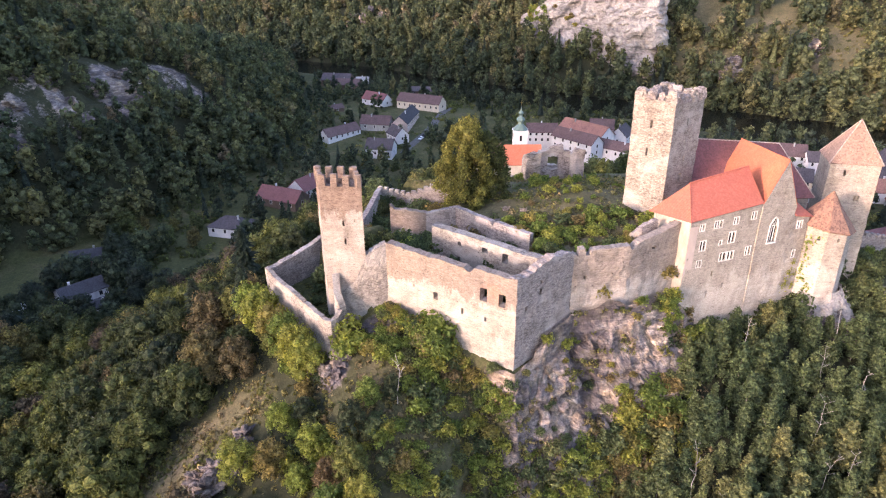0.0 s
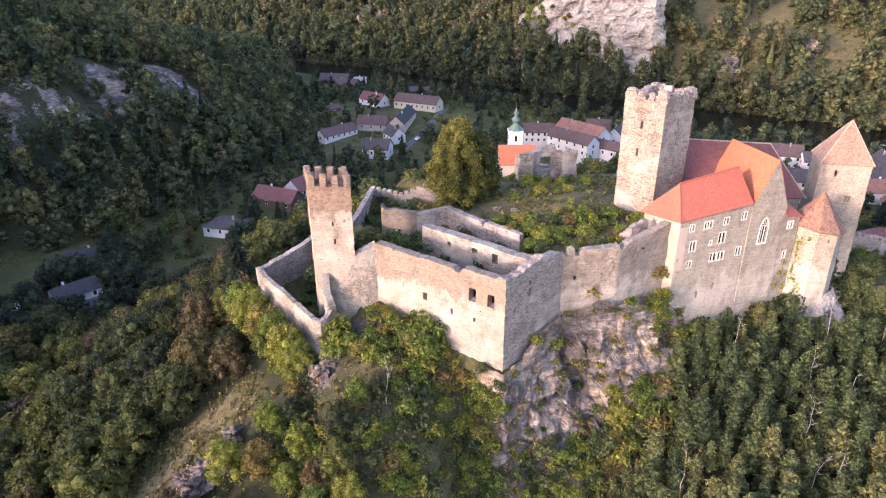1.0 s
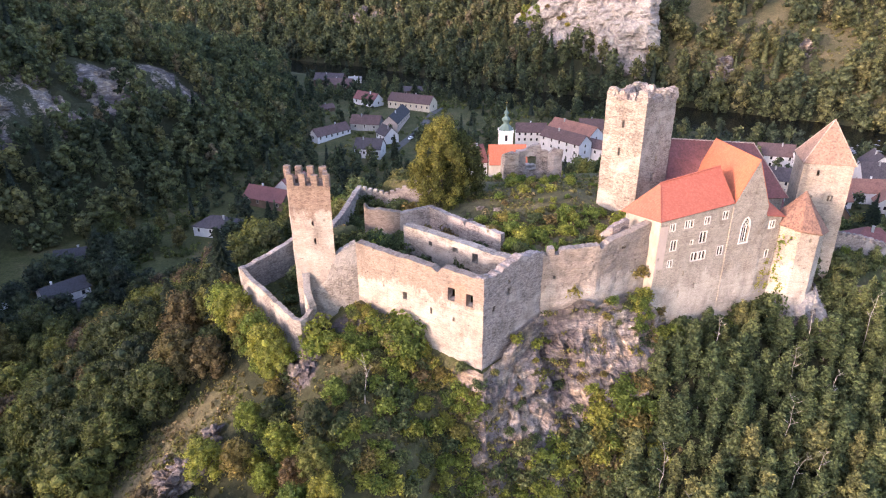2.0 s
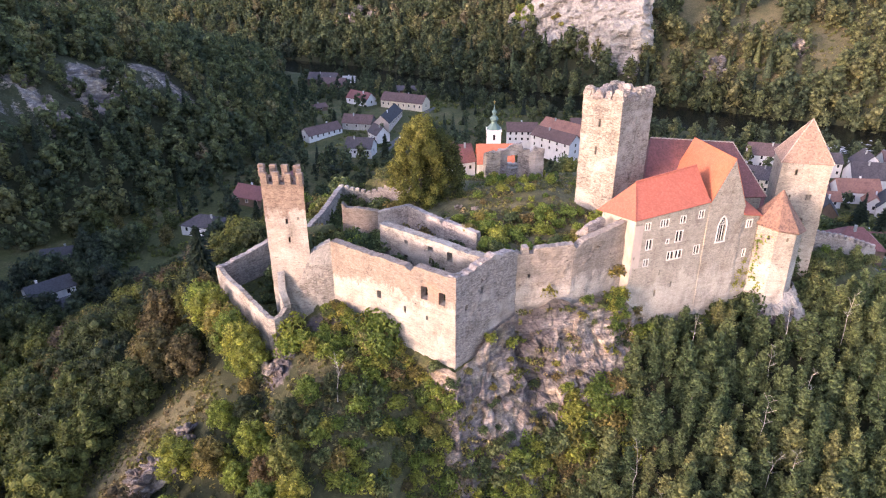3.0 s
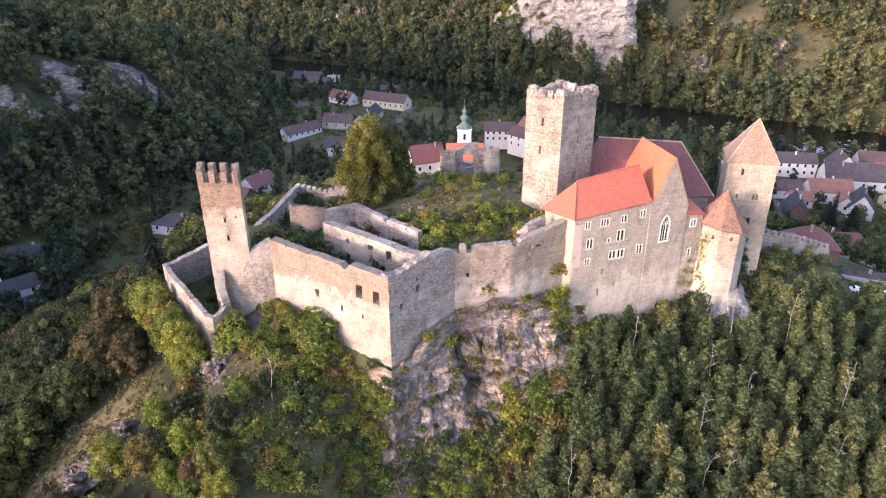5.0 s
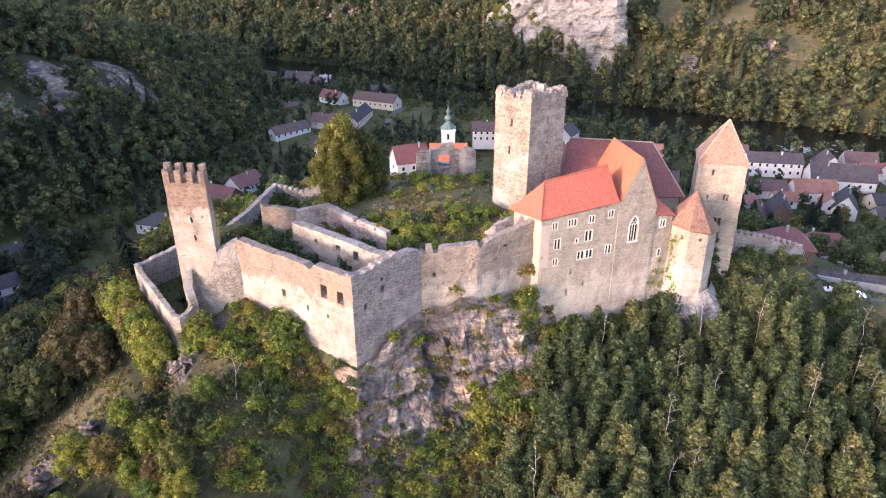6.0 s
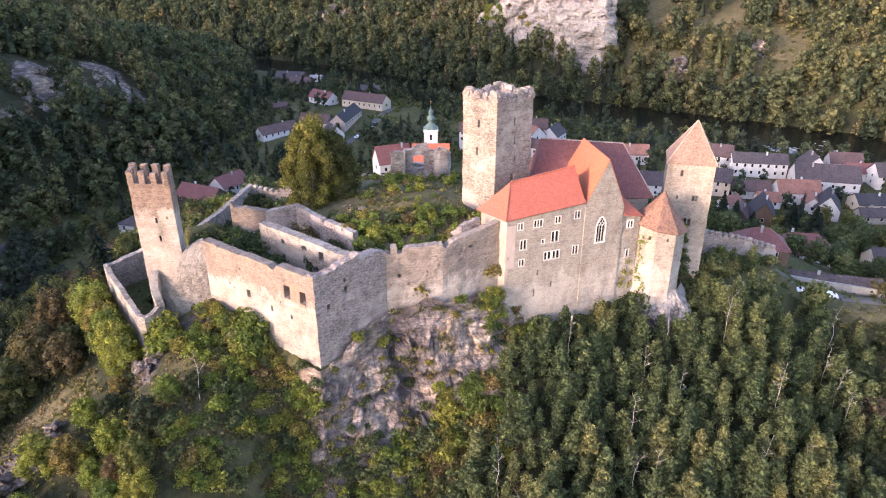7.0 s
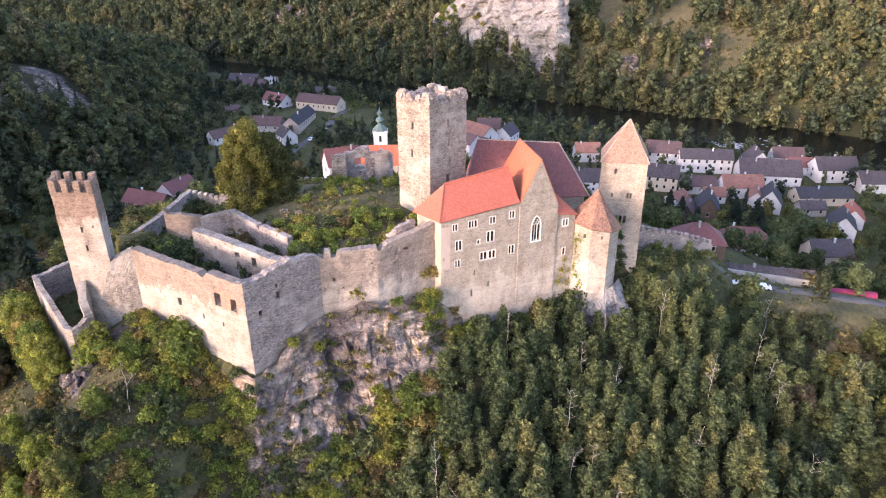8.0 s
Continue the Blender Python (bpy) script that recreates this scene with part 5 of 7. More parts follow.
# ---- village ----
def house(name, x, y, z, yaw, length, depth, eave, rise, wall_mat, roof_mat, label, rows=1, per_row=4, hip=0.0, chimney=1, seed=0, group="village houses", gable_windows=1):
    """A rendered house: walls, gabled or half-hipped roof with eaves, windows on both long sides, chimney. x, y is the middle of the plan."""
    t = thing(name, (x, y, z), label, "house", group, yaw)
    L, D = length / 2, depth / 2
    bm = bmesh.new()
    add_box(bm, -L, L, -D, D, -4, eave)
    if hip < 0.95:
        for sx in (-1, 1):
            vs = [bm.verts.new(p) for p in ((sx * L, -D, eave), (sx * L, D, eave), (sx * (L - 0), 0, eave + rise * (1 - hip)))]
            ws = [bm.verts.new(p) for p in ((sx * (L - 0.4), -D, eave), (sx * (L - 0.4), D, eave), (sx * (L - 0.4), 0, eave + rise * (1 - hip)))]
            bm.faces.new(vs)
            bm.faces.new(ws[::-1])
            bm.faces.new((vs[1], ws[1], ws[2], vs[2]))
            bm.faces.new((vs[0], vs[2], ws[2], ws[0]))
    part("wall", bm, wall_mat, t)
    bm = bmesh.new()
    o = 0.45
    k = rise / D
    if hip >= 0.95:
        r = max(0.2, L - D)
        e = [(-L - o, -D - o), (L + o, -D - o), (L + o, D + o), (-L - o, D + o)]
        ez = eave - o * k
        a, b = (-r, 0, eave + rise), (r, 0, eave + rise)
        E4 = [(p[0], p[1], ez) for p in e]
        add_slab(bm, [E4[0], E4[1], b, a], 0.18)
        add_slab(bm, [E4[1], E4[2], b], 0.18)
        add_slab(bm, [E4[2], E4[3], a, b], 0.18)
        add_slab(bm, [E4[3], E4[0], a], 0.18)
    else:
        for sy in (-1, 1):
            add_slab(bm, [(-L - o, sy * (D + o), eave - o * k + 0.12), (L + o, sy * (D + o), eave - o * k + 0.12), (L + o, 0, eave + rise + 0.12), (-L - o, 0, eave + rise + 0.12)], 0.18)
    roof = part("roof", bm, roof_mat, t)
    rnd = random.Random(seed)
    for c in range(chimney):
        bm = bmesh.new()
        cx, cy = rnd.uniform(-0.6, 0.6) * L, rnd.choice((-1, 1)) * 0.2 * D
        add_box(bm, cx - 0.3, cx + 0.3, cy - 0.28, cy + 0.28, eave + rise * 0.55, eave + rise + 0.7)
        add_box(bm, cx - 0.36, cx + 0.36, cy - 0.34, cy + 0.34, eave + rise + 0.58, eave + rise + 0.75)
        part("chimney", bm, M_WHITE if seed % 3 == 0 else M_CONCRETE, roof)
    h = eave / rows
    spots = []
    for r in range(rows):
        zc = h * r + h * 0.38
        for i in range(per_row):
            xc = -L + length * (i + 0.5) / per_row + rnd.uniform(-0.15, 0.15)
            spots += [(xc, -D, zc, 0), (-xc, D, zc, 180)]
        for g in range(gable_windows):
            yc = (g + 0.5) / gable_windows * depth - D
            spots += [(L, yc, zc, 90), (-L, -yc, zc, -90)]
    for xc, yc, zc, a in spots:
        bm = bmesh.new()
        ww, hh = 0.5, min(1.45, h * 0.48)
        add_box(bm, -ww - 0.1, ww + 0.1, -0.05, 0.04, -0.12, 0.0, 0)
        add_box(bm, -ww - 0.1, -ww, -0.05, 0.04, 0, hh, 0)
        add_box(bm, ww, ww + 0.1, -0.05, 0.04, 0, hh, 0)
        add_box(bm, -ww - 0.1, ww + 0.1, -0.05, 0.04, hh, hh + 0.1, 0)
        add_box(bm, -ww, ww, -0.02, 0.02, 0, hh, 1)
        w = part("window", bm, [M_SURROUND, M_GLASS], t)
        w.matrix_local = pose(xc, yc, zc, 0, 0, a)
    return t


def gz(x, y):
    return float(land(np.array([x]), np.array([y]), False)[0])


# name, x, y, ground (None: as the land lies), yaw, length, depth, eave, rise, wall, roof, label, rows, per row, hip
VILLAGE = [
    ("long_house", -56, 344, None, 49, 23, 8, 3.0, 3.4, M_WHITE, M_ROOF_BROWN, "long low white house with brown roof", 1, 6, 0),
    ("white_house", -31, 315, None, -12, 13.5, 10, 4.6, 4.2, M_WHITE, M_ROOF_GREY, "white village house with grey half-hipped roof", 1, 4, 0),
    ("gabled_house", -24, 338, None, -60, 11, 8, 4.0, 4.0, M_WHITE, M_ROOF_GREY, "white gabled house on the street", 1, 3, 0),
    ("street_house", -21, 367, None, 80, 32, 9, 4.2, 4.0, M_PINKRENDER, M_ROOF_DARK, "long street house with dark slate roof", 1, 8, 0),
    ("grey_house", -37, 359, None, -14, 17, 9, 3.6, 4.0, M_CONCRETE, M_ROOF_BROWN, "grey house with brown roof behind the street", 1, 3, 0),
    ("school_house", -13, 402, None, -28, 30, 10, 4.6, 4.2, M_CREAM, M_ROOF_BROWN, "long cream house with brown tile roof", 1, 8, 0),
    ("red_roofed_house", -42, 415, None, -42, 19, 9, 3.6, 4.2, M_WHITE, M_ROOF_MAROON, "white house with faded red roof", 1, 3, 0),
    ("barn", -78, 488, None, -12, 22, 12, 4.0, 4.2, M_WOOD, M_ROOF_GREY, "old wooden barn with grey roof", 1, 2, 0),
    ("barn", -68, 470, None, -10, 18, 11, 3.4, 3.6, M_WOOD, M_ROOF_BROWN, "brown barn beside the river meadow", 1, 2, 0),
    ("shed", -60, 492, None, 0, 9, 6, 3.0, 1.6, M_WHITE, M_CONCRETE, "small pale shed by the river", 1, 1, 0),
    ("modern_house", -13, 446, None, -5, 17, 11, 3.6, 2.2, M_WOOD, M_ROOF_GREY, "house with blue-grey metal roof", 1, 3, 0),
    ("garden_shed", -66, 395, None, 40, 9, 5, 2.2, 2.0, M_WOOD, M_ROOF_BROWN, "small brown wooden garden shed", 1, 1, 0),
    ("rectory", 51, 322, 4.5, -3, 15, 9, 5.6, 3.6, M_WHITE, M_ROOF_BROWN, "white rectory with brown roof beside the church", 2, 5, 0),
    ("rectory_wing", 65.5, 303.5, 4.5, -52, 25, 9, 6.0, 3.8, M_WHITE, M_ROOF_BROWN, "white two-storey wing with brown roof", 2, 5, 0.0),
    ("inn", 73.5, 321, 3.5, -53, 28, 11, 6.4, 4.4, M_WHITE, M_ROOF_OLD_RED, "white inn with red tile roof", 2, 6, 0),
    ("row_house", 83, 297, 3.5, -44, 18, 8, 4.2, 3.2, M_WHITE, M_ROOF_BROWN, "white row house with brown roof", 1, 4, 0),
    ("row_house", 92, 322, 3.0, 60, 13, 9, 5.0, 4.2, M_WHITE, M_ROOF_GREY, "white gabled row house with grey roof", 1, 3, 0),
    ("row_house", 84, 332, 3.0, -10, 12, 9, 6.0, 4.2, M_WHITE, M_ROOF_BROWN, "white house with brown roof by the river", 2, 3, 0),
    ("chalet", -68, 256, None, -25, 20, 10, 3.4, 4.0, M_WOOD, M_ROOF_MAROON, "wooden chalet with dark maroon roof", 1, 4, 0),
    ("chalet", -60, 268, None, 60, 14, 10, 3.4, 4.2, M_WHITE, M_ROOF_MAROON, "chalet wing with dark maroon roof", 1, 3, 0),
    ("villa", -82, 230, None, -16, 15, 11, 3.6, 3.0, M_WHITE, M_ROOF_GREY, "white villa with grey hipped roof", 1, 3, 1),
    ("bungalow", -116, 180, None, 48, 13, 9, 3.4, 2.4, M_WHITE, M_ROOF_DARK, "white bungalow with dark shallow roof", 1, 3, 0),
    ("bungalow_porch", -109, 174, None, 48, 9, 6, 1.2, 0.8, M_CONCRETE, M_ROOF_DARK, "low flat-roofed porch in front of the bungalow", 1, 1, 0),
    ("cabin", -127, 206, None, 20, 10, 7, 2.6, 2.6, M_WOOD, M_ROOF_DARK, "dark wooden cabin below the hill", 1, 2, 0),
    ("town_house", 183, 288, None, -10, 24, 10, 6.4, 3.6, M_WHITE, M_ROOF_GREY, "long white two-storey town house with grey roof", 2, 7, 0),
    ("town_house", 153, 268, None, -22, 17, 11, 6.2, 4.4, M_CREAM, M_ROOF_GREY, "cream two-storey town house with grey roof", 2, 5, 0),
    ("town_house", 166, 298, None, -18, 16, 10, 6.4, 4.6, M_WHITE, M_ROOF_BROWN, "white town house with brown roof", 2, 4, 0),
    ("red_house", 186, 257, None, -6, 17, 10, 4.6, 4.4, M_WHITE, M_ROOF_OLD_RED, "white house with bright red roof", 1, 4, 0),
    ("manor", 206, 272, None, -14, 26, 14, 4.6, 5.8, M_WHITE, M_ROOF_GREY, "broad white manor with grey-brown roof", 1, 6, 0),
    ("manor_wing", 208, 286, None, 75, 14, 11, 5.0, 5.4, M_WHITE, M_ROOF_GREY, "white manor wing with grey roof", 1, 3, 0),
    ("guest_house", 237, 272, None, -4, 18, 11, 5.6, 4.8, M_WHITE, M_ROOF_GREY, "white guest house with grey gabled roof", 2, 4, 0),
    ("side_house", 247, 258, None, -6, 14, 10, 4.4, 4.2, M_WHITE, M_ROOF_GREY, "white house with grey roof", 1, 3, 0),
    ("barn", 169, 262, None, -8, 14, 9, 3.4, 3.4, M_WHITE, M_ROOF_BROWN, "low white barn with brown roof", 1, 2, 0),
    ("steep_house", 163, 238, None, 68, 15, 9, 3.6, 5.6, M_WOOD, M_ROOF_DARK, "dark wooden house with steep roof", 1, 2, 0),
    ("steep_house", 154, 236, None, 62, 13, 6, 3.0, 3.8, M_WOOD, M_ROOF_BROWN, "brown outbuilding with steep roof", 1, 2, 0),
    ("slate_house", 192, 243, None, 62, 14, 9, 4.0, 5.4, M_WHITE, M_ROOF_DARK, "white house with steep slate roof", 1, 3, 0),
    ("workshop", 217, 247, None, -3, 23, 10, 3.4, 3.2, M_CREAM, M_ROOF_DARK, "long workshop with dark roof", 1, 4, 0),
    ("gable_house", 207, 217, None, 60, 14, 9, 4.6, 4.4, M_WHITE, M_ROOF_DARK, "white gabled house with dark roof", 2, 3, 0),
    ("red_annex", 217, 226, None, 60, 12, 8, 3.6, 3.4, M_WHITE, M_ROOF_RED, "low white house with red roof", 1, 2, 0),
    ("hip_house", 153.5, 191, None, -12, 20, 12, 3.6, 5.2, M_WHITE, M_ROOF_MAROON, "low house with broad maroon hipped roof", 1, 4, 1),
    ("hut", 119.0, 154.5, 18.5, -14, 13, 9.5, 3.6, 4.0, M_WOOD, M_ROOF_MAROON, "hut with broad maroon roof behind the outwork", 1, 2, 1),
    ("long_shed", 133.0, 145.2, 12.5, -16, 25, 4.0, 3.2, 1.4, M_CONCRETE, M_ROOF_GREY, "long low shed with slate roof along the lane", 1, 2, 0),
    ("stone_barn", 189, 197, None, -4, 14, 10, 3.6, 4.4, M_CREAM, M_ROOF_GREY, "old cream barn with grey roof", 1, 2, 0),
    ("riverside_house", 130, 305, None, -3, 12, 9, 4.6, 4.0, M_WHITE, M_ROOF_OLD_RED, "white riverside house with red roof", 1, 3, 0),
    ("grey_roofed_house", 118, 268, None, -12, 26, 11, 5.0, 4.4, M_WHITE, M_ROOF_GREY, "white house with long grey roof behind the palas", 2, 5, 0),
    ("lean_to", 171.5, 251.5, None, -8, 9, 7, 2.8, 3.0, M_WHITE, M_ROOF_OLD_RED, "low lean-to with faded red roof", 1, 2, 0),
    ("red_roofed_shed", 155, 250, None, 30, 8, 6, 2.6, 2.6, M_WHITE, M_ROOF_OLD_RED, "small shed with red tile roof", 1, 1, 0),
    ("maroon_barn", 229, 281, None, -6, 17, 9, 3.6, 3.4, M_WHITE, M_ROOF_MAROON, "low barn with maroon roof behind the manor", 1, 3, 0),
    ("red_wing", 188, 247, None, 66, 10, 7, 3.2, 3.4, M_WHITE, M_ROOF_OLD_RED, "white wing with faded red roof", 1, 2, 0),
    ("back_house", 226, 292, None, -10, 14, 9, 4.4, 4.0, M_WHITE, M_ROOF_BROWN, "white house with brown roof near the weir", 1, 3, 0),
    ("grey_shed", 206, 236, None, -5, 10, 7, 2.8, 2.6, M_CONCRETE, M_ROOF_GREY, "grey shed in a back yard", 1, 2, 0),
    ("gate_house", 93, 150, 24, -14, 10, 8, 8.0, 4.0, M_WOOD, M_ROOF_MAROON, "dark house with maroon roof behind the tower", 1, 2, 0),
    ("parish_house", 15, 237, 15, 24, 13, 9, 5.0, 5.6, M_WHITE, M_ROOF_MAROON, "white house with red-brown roof by the church", 1, 3, 0),
]
HOUSE_PLANS = []
for i, (nm, x, y, z, yaw, L, D, ev, ri, wm, rm, lab, rows, pr, hip) in enumerate(VILLAGE):
    if z is None:
        z = gz(x, y) + 0.2
    HOUSE_PLANS.append((x, y, max(L, D) / 2 + 2))
    house(nm, x, y, z, yaw, L, D, ev, ri, wm, rm, lab, rows, pr, hip, seed=i)


def build_church():
    x, y, z = 30.0, 241, 12.0
    t = thing("church", (x, y, z), "white village church with green copper onion spire and orange nave roof", "church")
    bm = bmesh.new()
    add_box(bm, -2.6, 2.6, -2.6, 2.6, -4, 18.6)
    add_box(bm, -2.85, 2.85, -2.85, 2.85, 18.3, 18.9)
    tower = part("tower", bm, M_WHITE, t)
    bm = bmesh.new()
    prof = [(3.9, 18.8), (3.3, 19.5), (2.2, 20.4), (1.4, 21.0), (1.3, 21.8), (2.0, 22.3), (2.2, 22.8), (1.6, 23.5), (0.8, 24.0), (0.8, 24.7), (1.25, 25.1), (1.2, 25.5), (0.45, 26.2), (0.15, 27.4), (0.05, 28.4)]
    rings = [[bm.verts.new((0.78 * r * math.cos(k * math.pi / 4 + 0.39), 0.78 * r * math.sin(k * math.pi / 4 + 0.39), h)) for k in range(8)] for r, h in prof]
    for a, b in zip(rings, rings[1:]):
        for k in range(8):
            bm.faces.new((a[k], a[(k + 1) % 8], b[(k + 1) % 8], b[k]))
    bm.faces.new(rings[-1])
    part("spire", bm, M_COPPER, t, "green copper onion spire")
    bm = bmesh.new()
    add_box(bm, -0.05, 0.05, -0.05, 0.05, 28.2, 30)
    add_box(bm, -0.45, 0.45, -0.04, 0.04, 29.1, 29.25)
    part("cross", bm, M_GOLD, t)
    bm = bmesh.new()
    add_box(bm, -6.6, 6.6, -14, -1.5, -6, 9.4)
    part("nave_wall", bm, M_CREAM, t)
    bm = bmesh.new()
    add_slab(bm, [(-7.1, -14.6, 9.2), (7.1, -14.6, 9.2), (7.1, -7.8, 15.2), (-7.1, -7.8, 15.2)], 0.2)
    add_slab(bm, [(-7.1, -1.0, 9.2), (7.1, -1.0, 9.2), (7.1, -7.8, 15.2), (-7.1, -7.8, 15.2)], 0.2)
    for gx in (-6.6, 6.2):
        a3 = [bm.verts.new((gx, gy, gz_)) for gy, gz_ in ((-14, 9.3), (-1.5, 9.3), (-7.8, 14.9))]
        b3 = [bm.verts.new(v.co + Vector((0.4, 0, 0))) for v in a3]
        for f in (a3, b3[::-1]):
            bm.faces.new(f).material_index = 1
    part("nave_roof", bm, [M_ROOF_ORANGE, M_CREAM], t, "orange tiles")
    for a in (0, 90, -90, 180):
        bm = bmesh.new()
        add_box(bm, -0.45, 0.45, -2.66, -2.58, 15.0, 17.2)
        bmesh.ops.rotate(bm, cent=(0, 0, 0), matrix=Matrix.Rotation(radians(a), 3, "Z"), verts=bm.verts[:])
        part("belfry_window", bm, M_GLASS, t)


build_church()


# ---- plants ----
def ico(sub=1):
    bm = bmesh.new()
    bmesh.ops.create_icosphere(bm, subdivisions=sub, radius=1)
    v = np.array([p.co[:] for p in bm.verts])
    f = np.array([[q.index for q in p.verts] for p in bm.faces])
    bm.free()
    return v, f


ICO1, ICO2 = ico(1), ico(2)


def crown(rs, lobes, n_leaf, size, core=0.80, flat=0.75, sub=2):
    """Vertices, triangles and quads of a crown: lobes (x, y, z, r) with a dark core and leaf sprays over them."""
    V, T, Q, base = [], [], [], 0
    iv, jf = ICO2 if sub == 2 else ICO1
    for x, y, z, r in lobes:
        wob = 1 + 0.25 * (rs.rand(len(iv), 1) - 0.5)
        V.append(iv * r * core * wob * (1, 1, 0.9) + (x, y, z))
        T.append(jf + base)
        base += len(iv)
    w = np.array([l[3] ** 2 for l in lobes])
    pick = rs.choice(len(lobes), n_leaf, p=w / w.sum())
    L = np.array(lobes)[pick]
    d = rs.normal(size=(n_leaf, 3))
    d[:, 2] = d[:, 2] * 0.9 + 0.25
    d /= np.linalg.norm(d, axis=1)[:, None]
    p = L[:, :3] + d * L[:, 3:4] * (0.72 + 0.48 * rs.rand(n_leaf, 1))
    nrm = d + rs.normal(size=(n_leaf, 3)) * flat
    nrm /= np.linalg.norm(nrm, axis=1)[:, None]
    a = np.cross(nrm, rs.normal(size=(n_leaf, 3)))
    a /= np.linalg.norm(a, axis=1)[:, None]
    b = np.cross(nrm, a)
    s = size * (0.6 + 0.8 * rs.rand(n_leaf, 1))
    bend = nrm * s * 0.35
    quad = np.stack([p - a * s, p - b * s * 0.55 + bend, p + a * s, p + b * s * 0.55 + bend], 1).reshape(-1, 3)
    V.append(quad)
    Q = np.arange(n_leaf * 4).reshape(-1, 4) + base
    return np.vstack(V), np.vstack(T), Q


def lobed(rs, h, r, n, low=0.35, tall=1.0):
    """Lobes of a broad-leaved crown of height h and radius r."""
    out = [(0, 0, h * (low + 1) / 2, r * 0.72)]
    for i in range(n):
        k = (i + 0.5) / n
        z = h * (low + (1 - low) * k * 0.92)
        rad = r * math.sin(math.pi * (0.18 + 0.72 * k)) * 0.62
        a = i * 2.4 + rs.rand() * 1.2
        out.append((rad * math.cos(a), rad * math.sin(a), z, r * (0.30 + 0.22 * rs.rand()) * tall))
    return out


def domed(rs, h, r, n, low=0.16):
    """Lobes of a full, domed crown, set over its shell with gaps between them."""
    out = [(0, 0, h * 0.45, r * 0.50), (0, 0, h * 0.66, r * 0.42)]
    for i in range(n):
        k = (i + 0.5) / n
        rad = r * (0.80 if k < 0.12 else 1.0) * math.sqrt(max(0.0, 1 - max(0.0, (k - 0.18) / 0.86) ** 2)) * (0.62 + 0.22 * rs.rand())
        a = i * 2.4 + rs.rand() * 0.9
        out.append((rad * math.cos(a), rad * math.sin(a), h * (low + 0.74 * k), r * (0.20 + 0.15 * rs.rand())))
    return out


def conifer_crown(rs, h, r, n_leaf, size):
    V, Q = [], []
    k = rs.rand(n_leaf) ** 0.7
    z = h * (0.08 + 0.92 * k)
    tier = 0.75 + 0.25 * np.cos(z / h * 55)
    rad = r * (1 - k) ** 0.85 * tier * (0.55 + 0.45 * rs.rand(n_leaf))
    a = rs.rand(n_leaf) * 6.283
    p = np.stack([rad * np.cos(a), rad * np.sin(a), z - 0.15 * rad], 1)
    out = np.stack([np.cos(a), np.sin(a), -0.35 + 0 * a], 1)
    side = np.stack([-np.sin(a), np.cos(a), 0 * a], 1)
    s = size * (0.6 + 0.7 * rs.rand(n_leaf, 1)) * (0.5 + 0.5 * (1 - k))[:, None]
    up = np.array([[0, 0, 1]])
    quad = np.stack([p - out * s, p - side * s * 0.5 + up * s * 0.15, p + out * s, p + side * s * 0.5 + up * s * 0.15], 1).reshape(-1, 3)
    cone = []
    for i in range(8):
        t = i * 6.283 / 8
        cone.append((0.62 * r * math.cos(t), 0.62 * r * math.sin(t), 0.1 * h))
    cone.append((0, 0, h * 0.96))
    T = np.array([(i, (i + 1) % 8, 8) for i in range(8)])
    return np.vstack([np.array(cone), quad]), T, np.arange(n_leaf * 4).reshape(-1, 4) + 9


def crown_mesh(name, V, T, Q, mat):
    me = bpy.data.meshes.new(name)
    me.from_pydata(V.tolist(), [], T.tolist() + Q.tolist())
    me.materials.append(mat)
    return me


def trunk_mesh(rs, h, r, limbs=4, mat=None, reach=0.25):
    bm = bmesh.new()

    def limb(p0, p1, r0, r1, n=6):
        d = (p1 - p0).normalized()
        a = d.orthogonal().normalized()
        b = d.cross(a)
        r_ = [[bm.verts.new(p + (a * math.cos(k * 6.283 / n) + b * math.sin(k * 6.283 / n)) * q) for k in range(n)] for p, q in ((p0, r0), (p0.lerp(p1, 0.5) + Vector((rs.rand() - 0.5, rs.rand() - 0.5, 0)) * r0, (r0 + r1) / 2), (p1, r1))]
        for u, v in zip(r_, r_[1:]):
            for k in range(n):
                bm.faces.new((u[k], u[(k + 1) % n], v[(k + 1) % n], v[k]))
    limb(Vector((0, 0, -1.5)), Vector((0, 0, h * 0.85)), r, r * 0.25)
    for i in range(limbs):
        a = i * 2.4
        z = h * (0.3 + 0.4 * i / limbs)
        limb(Vector((0, 0, z)), Vector((math.cos(a) * h * reach, math.sin(a) * h * reach, z + h * 0.22)), r * 0.45, r * 0.12, 5)
    me = bpy.data.meshes.new("trunk")
    bm.to_mesh(me)
    bm.free()
    me.materials.append(mat or M_BARK)
    return me


def spire(rs, h, r, n):
    """Lobes of a slender, pointed broad-leaved crown."""
    out = []
    for i in range(n):
        k = (i + 0.5) / n
        rad = r * 0.75 * (1.05 - k) ** 0.5 * (0.25 + 0.75 * rs.rand())
        a = i * 2.4 + rs.rand()
        out.append((rad * math.cos(a), rad * math.sin(a), h * (0.14 + 0.82 * k), r * (0.22 + 0.26 * (1 - k) ** 0.8 * (0.6 + 0.8 * rs.rand()))))
    return out


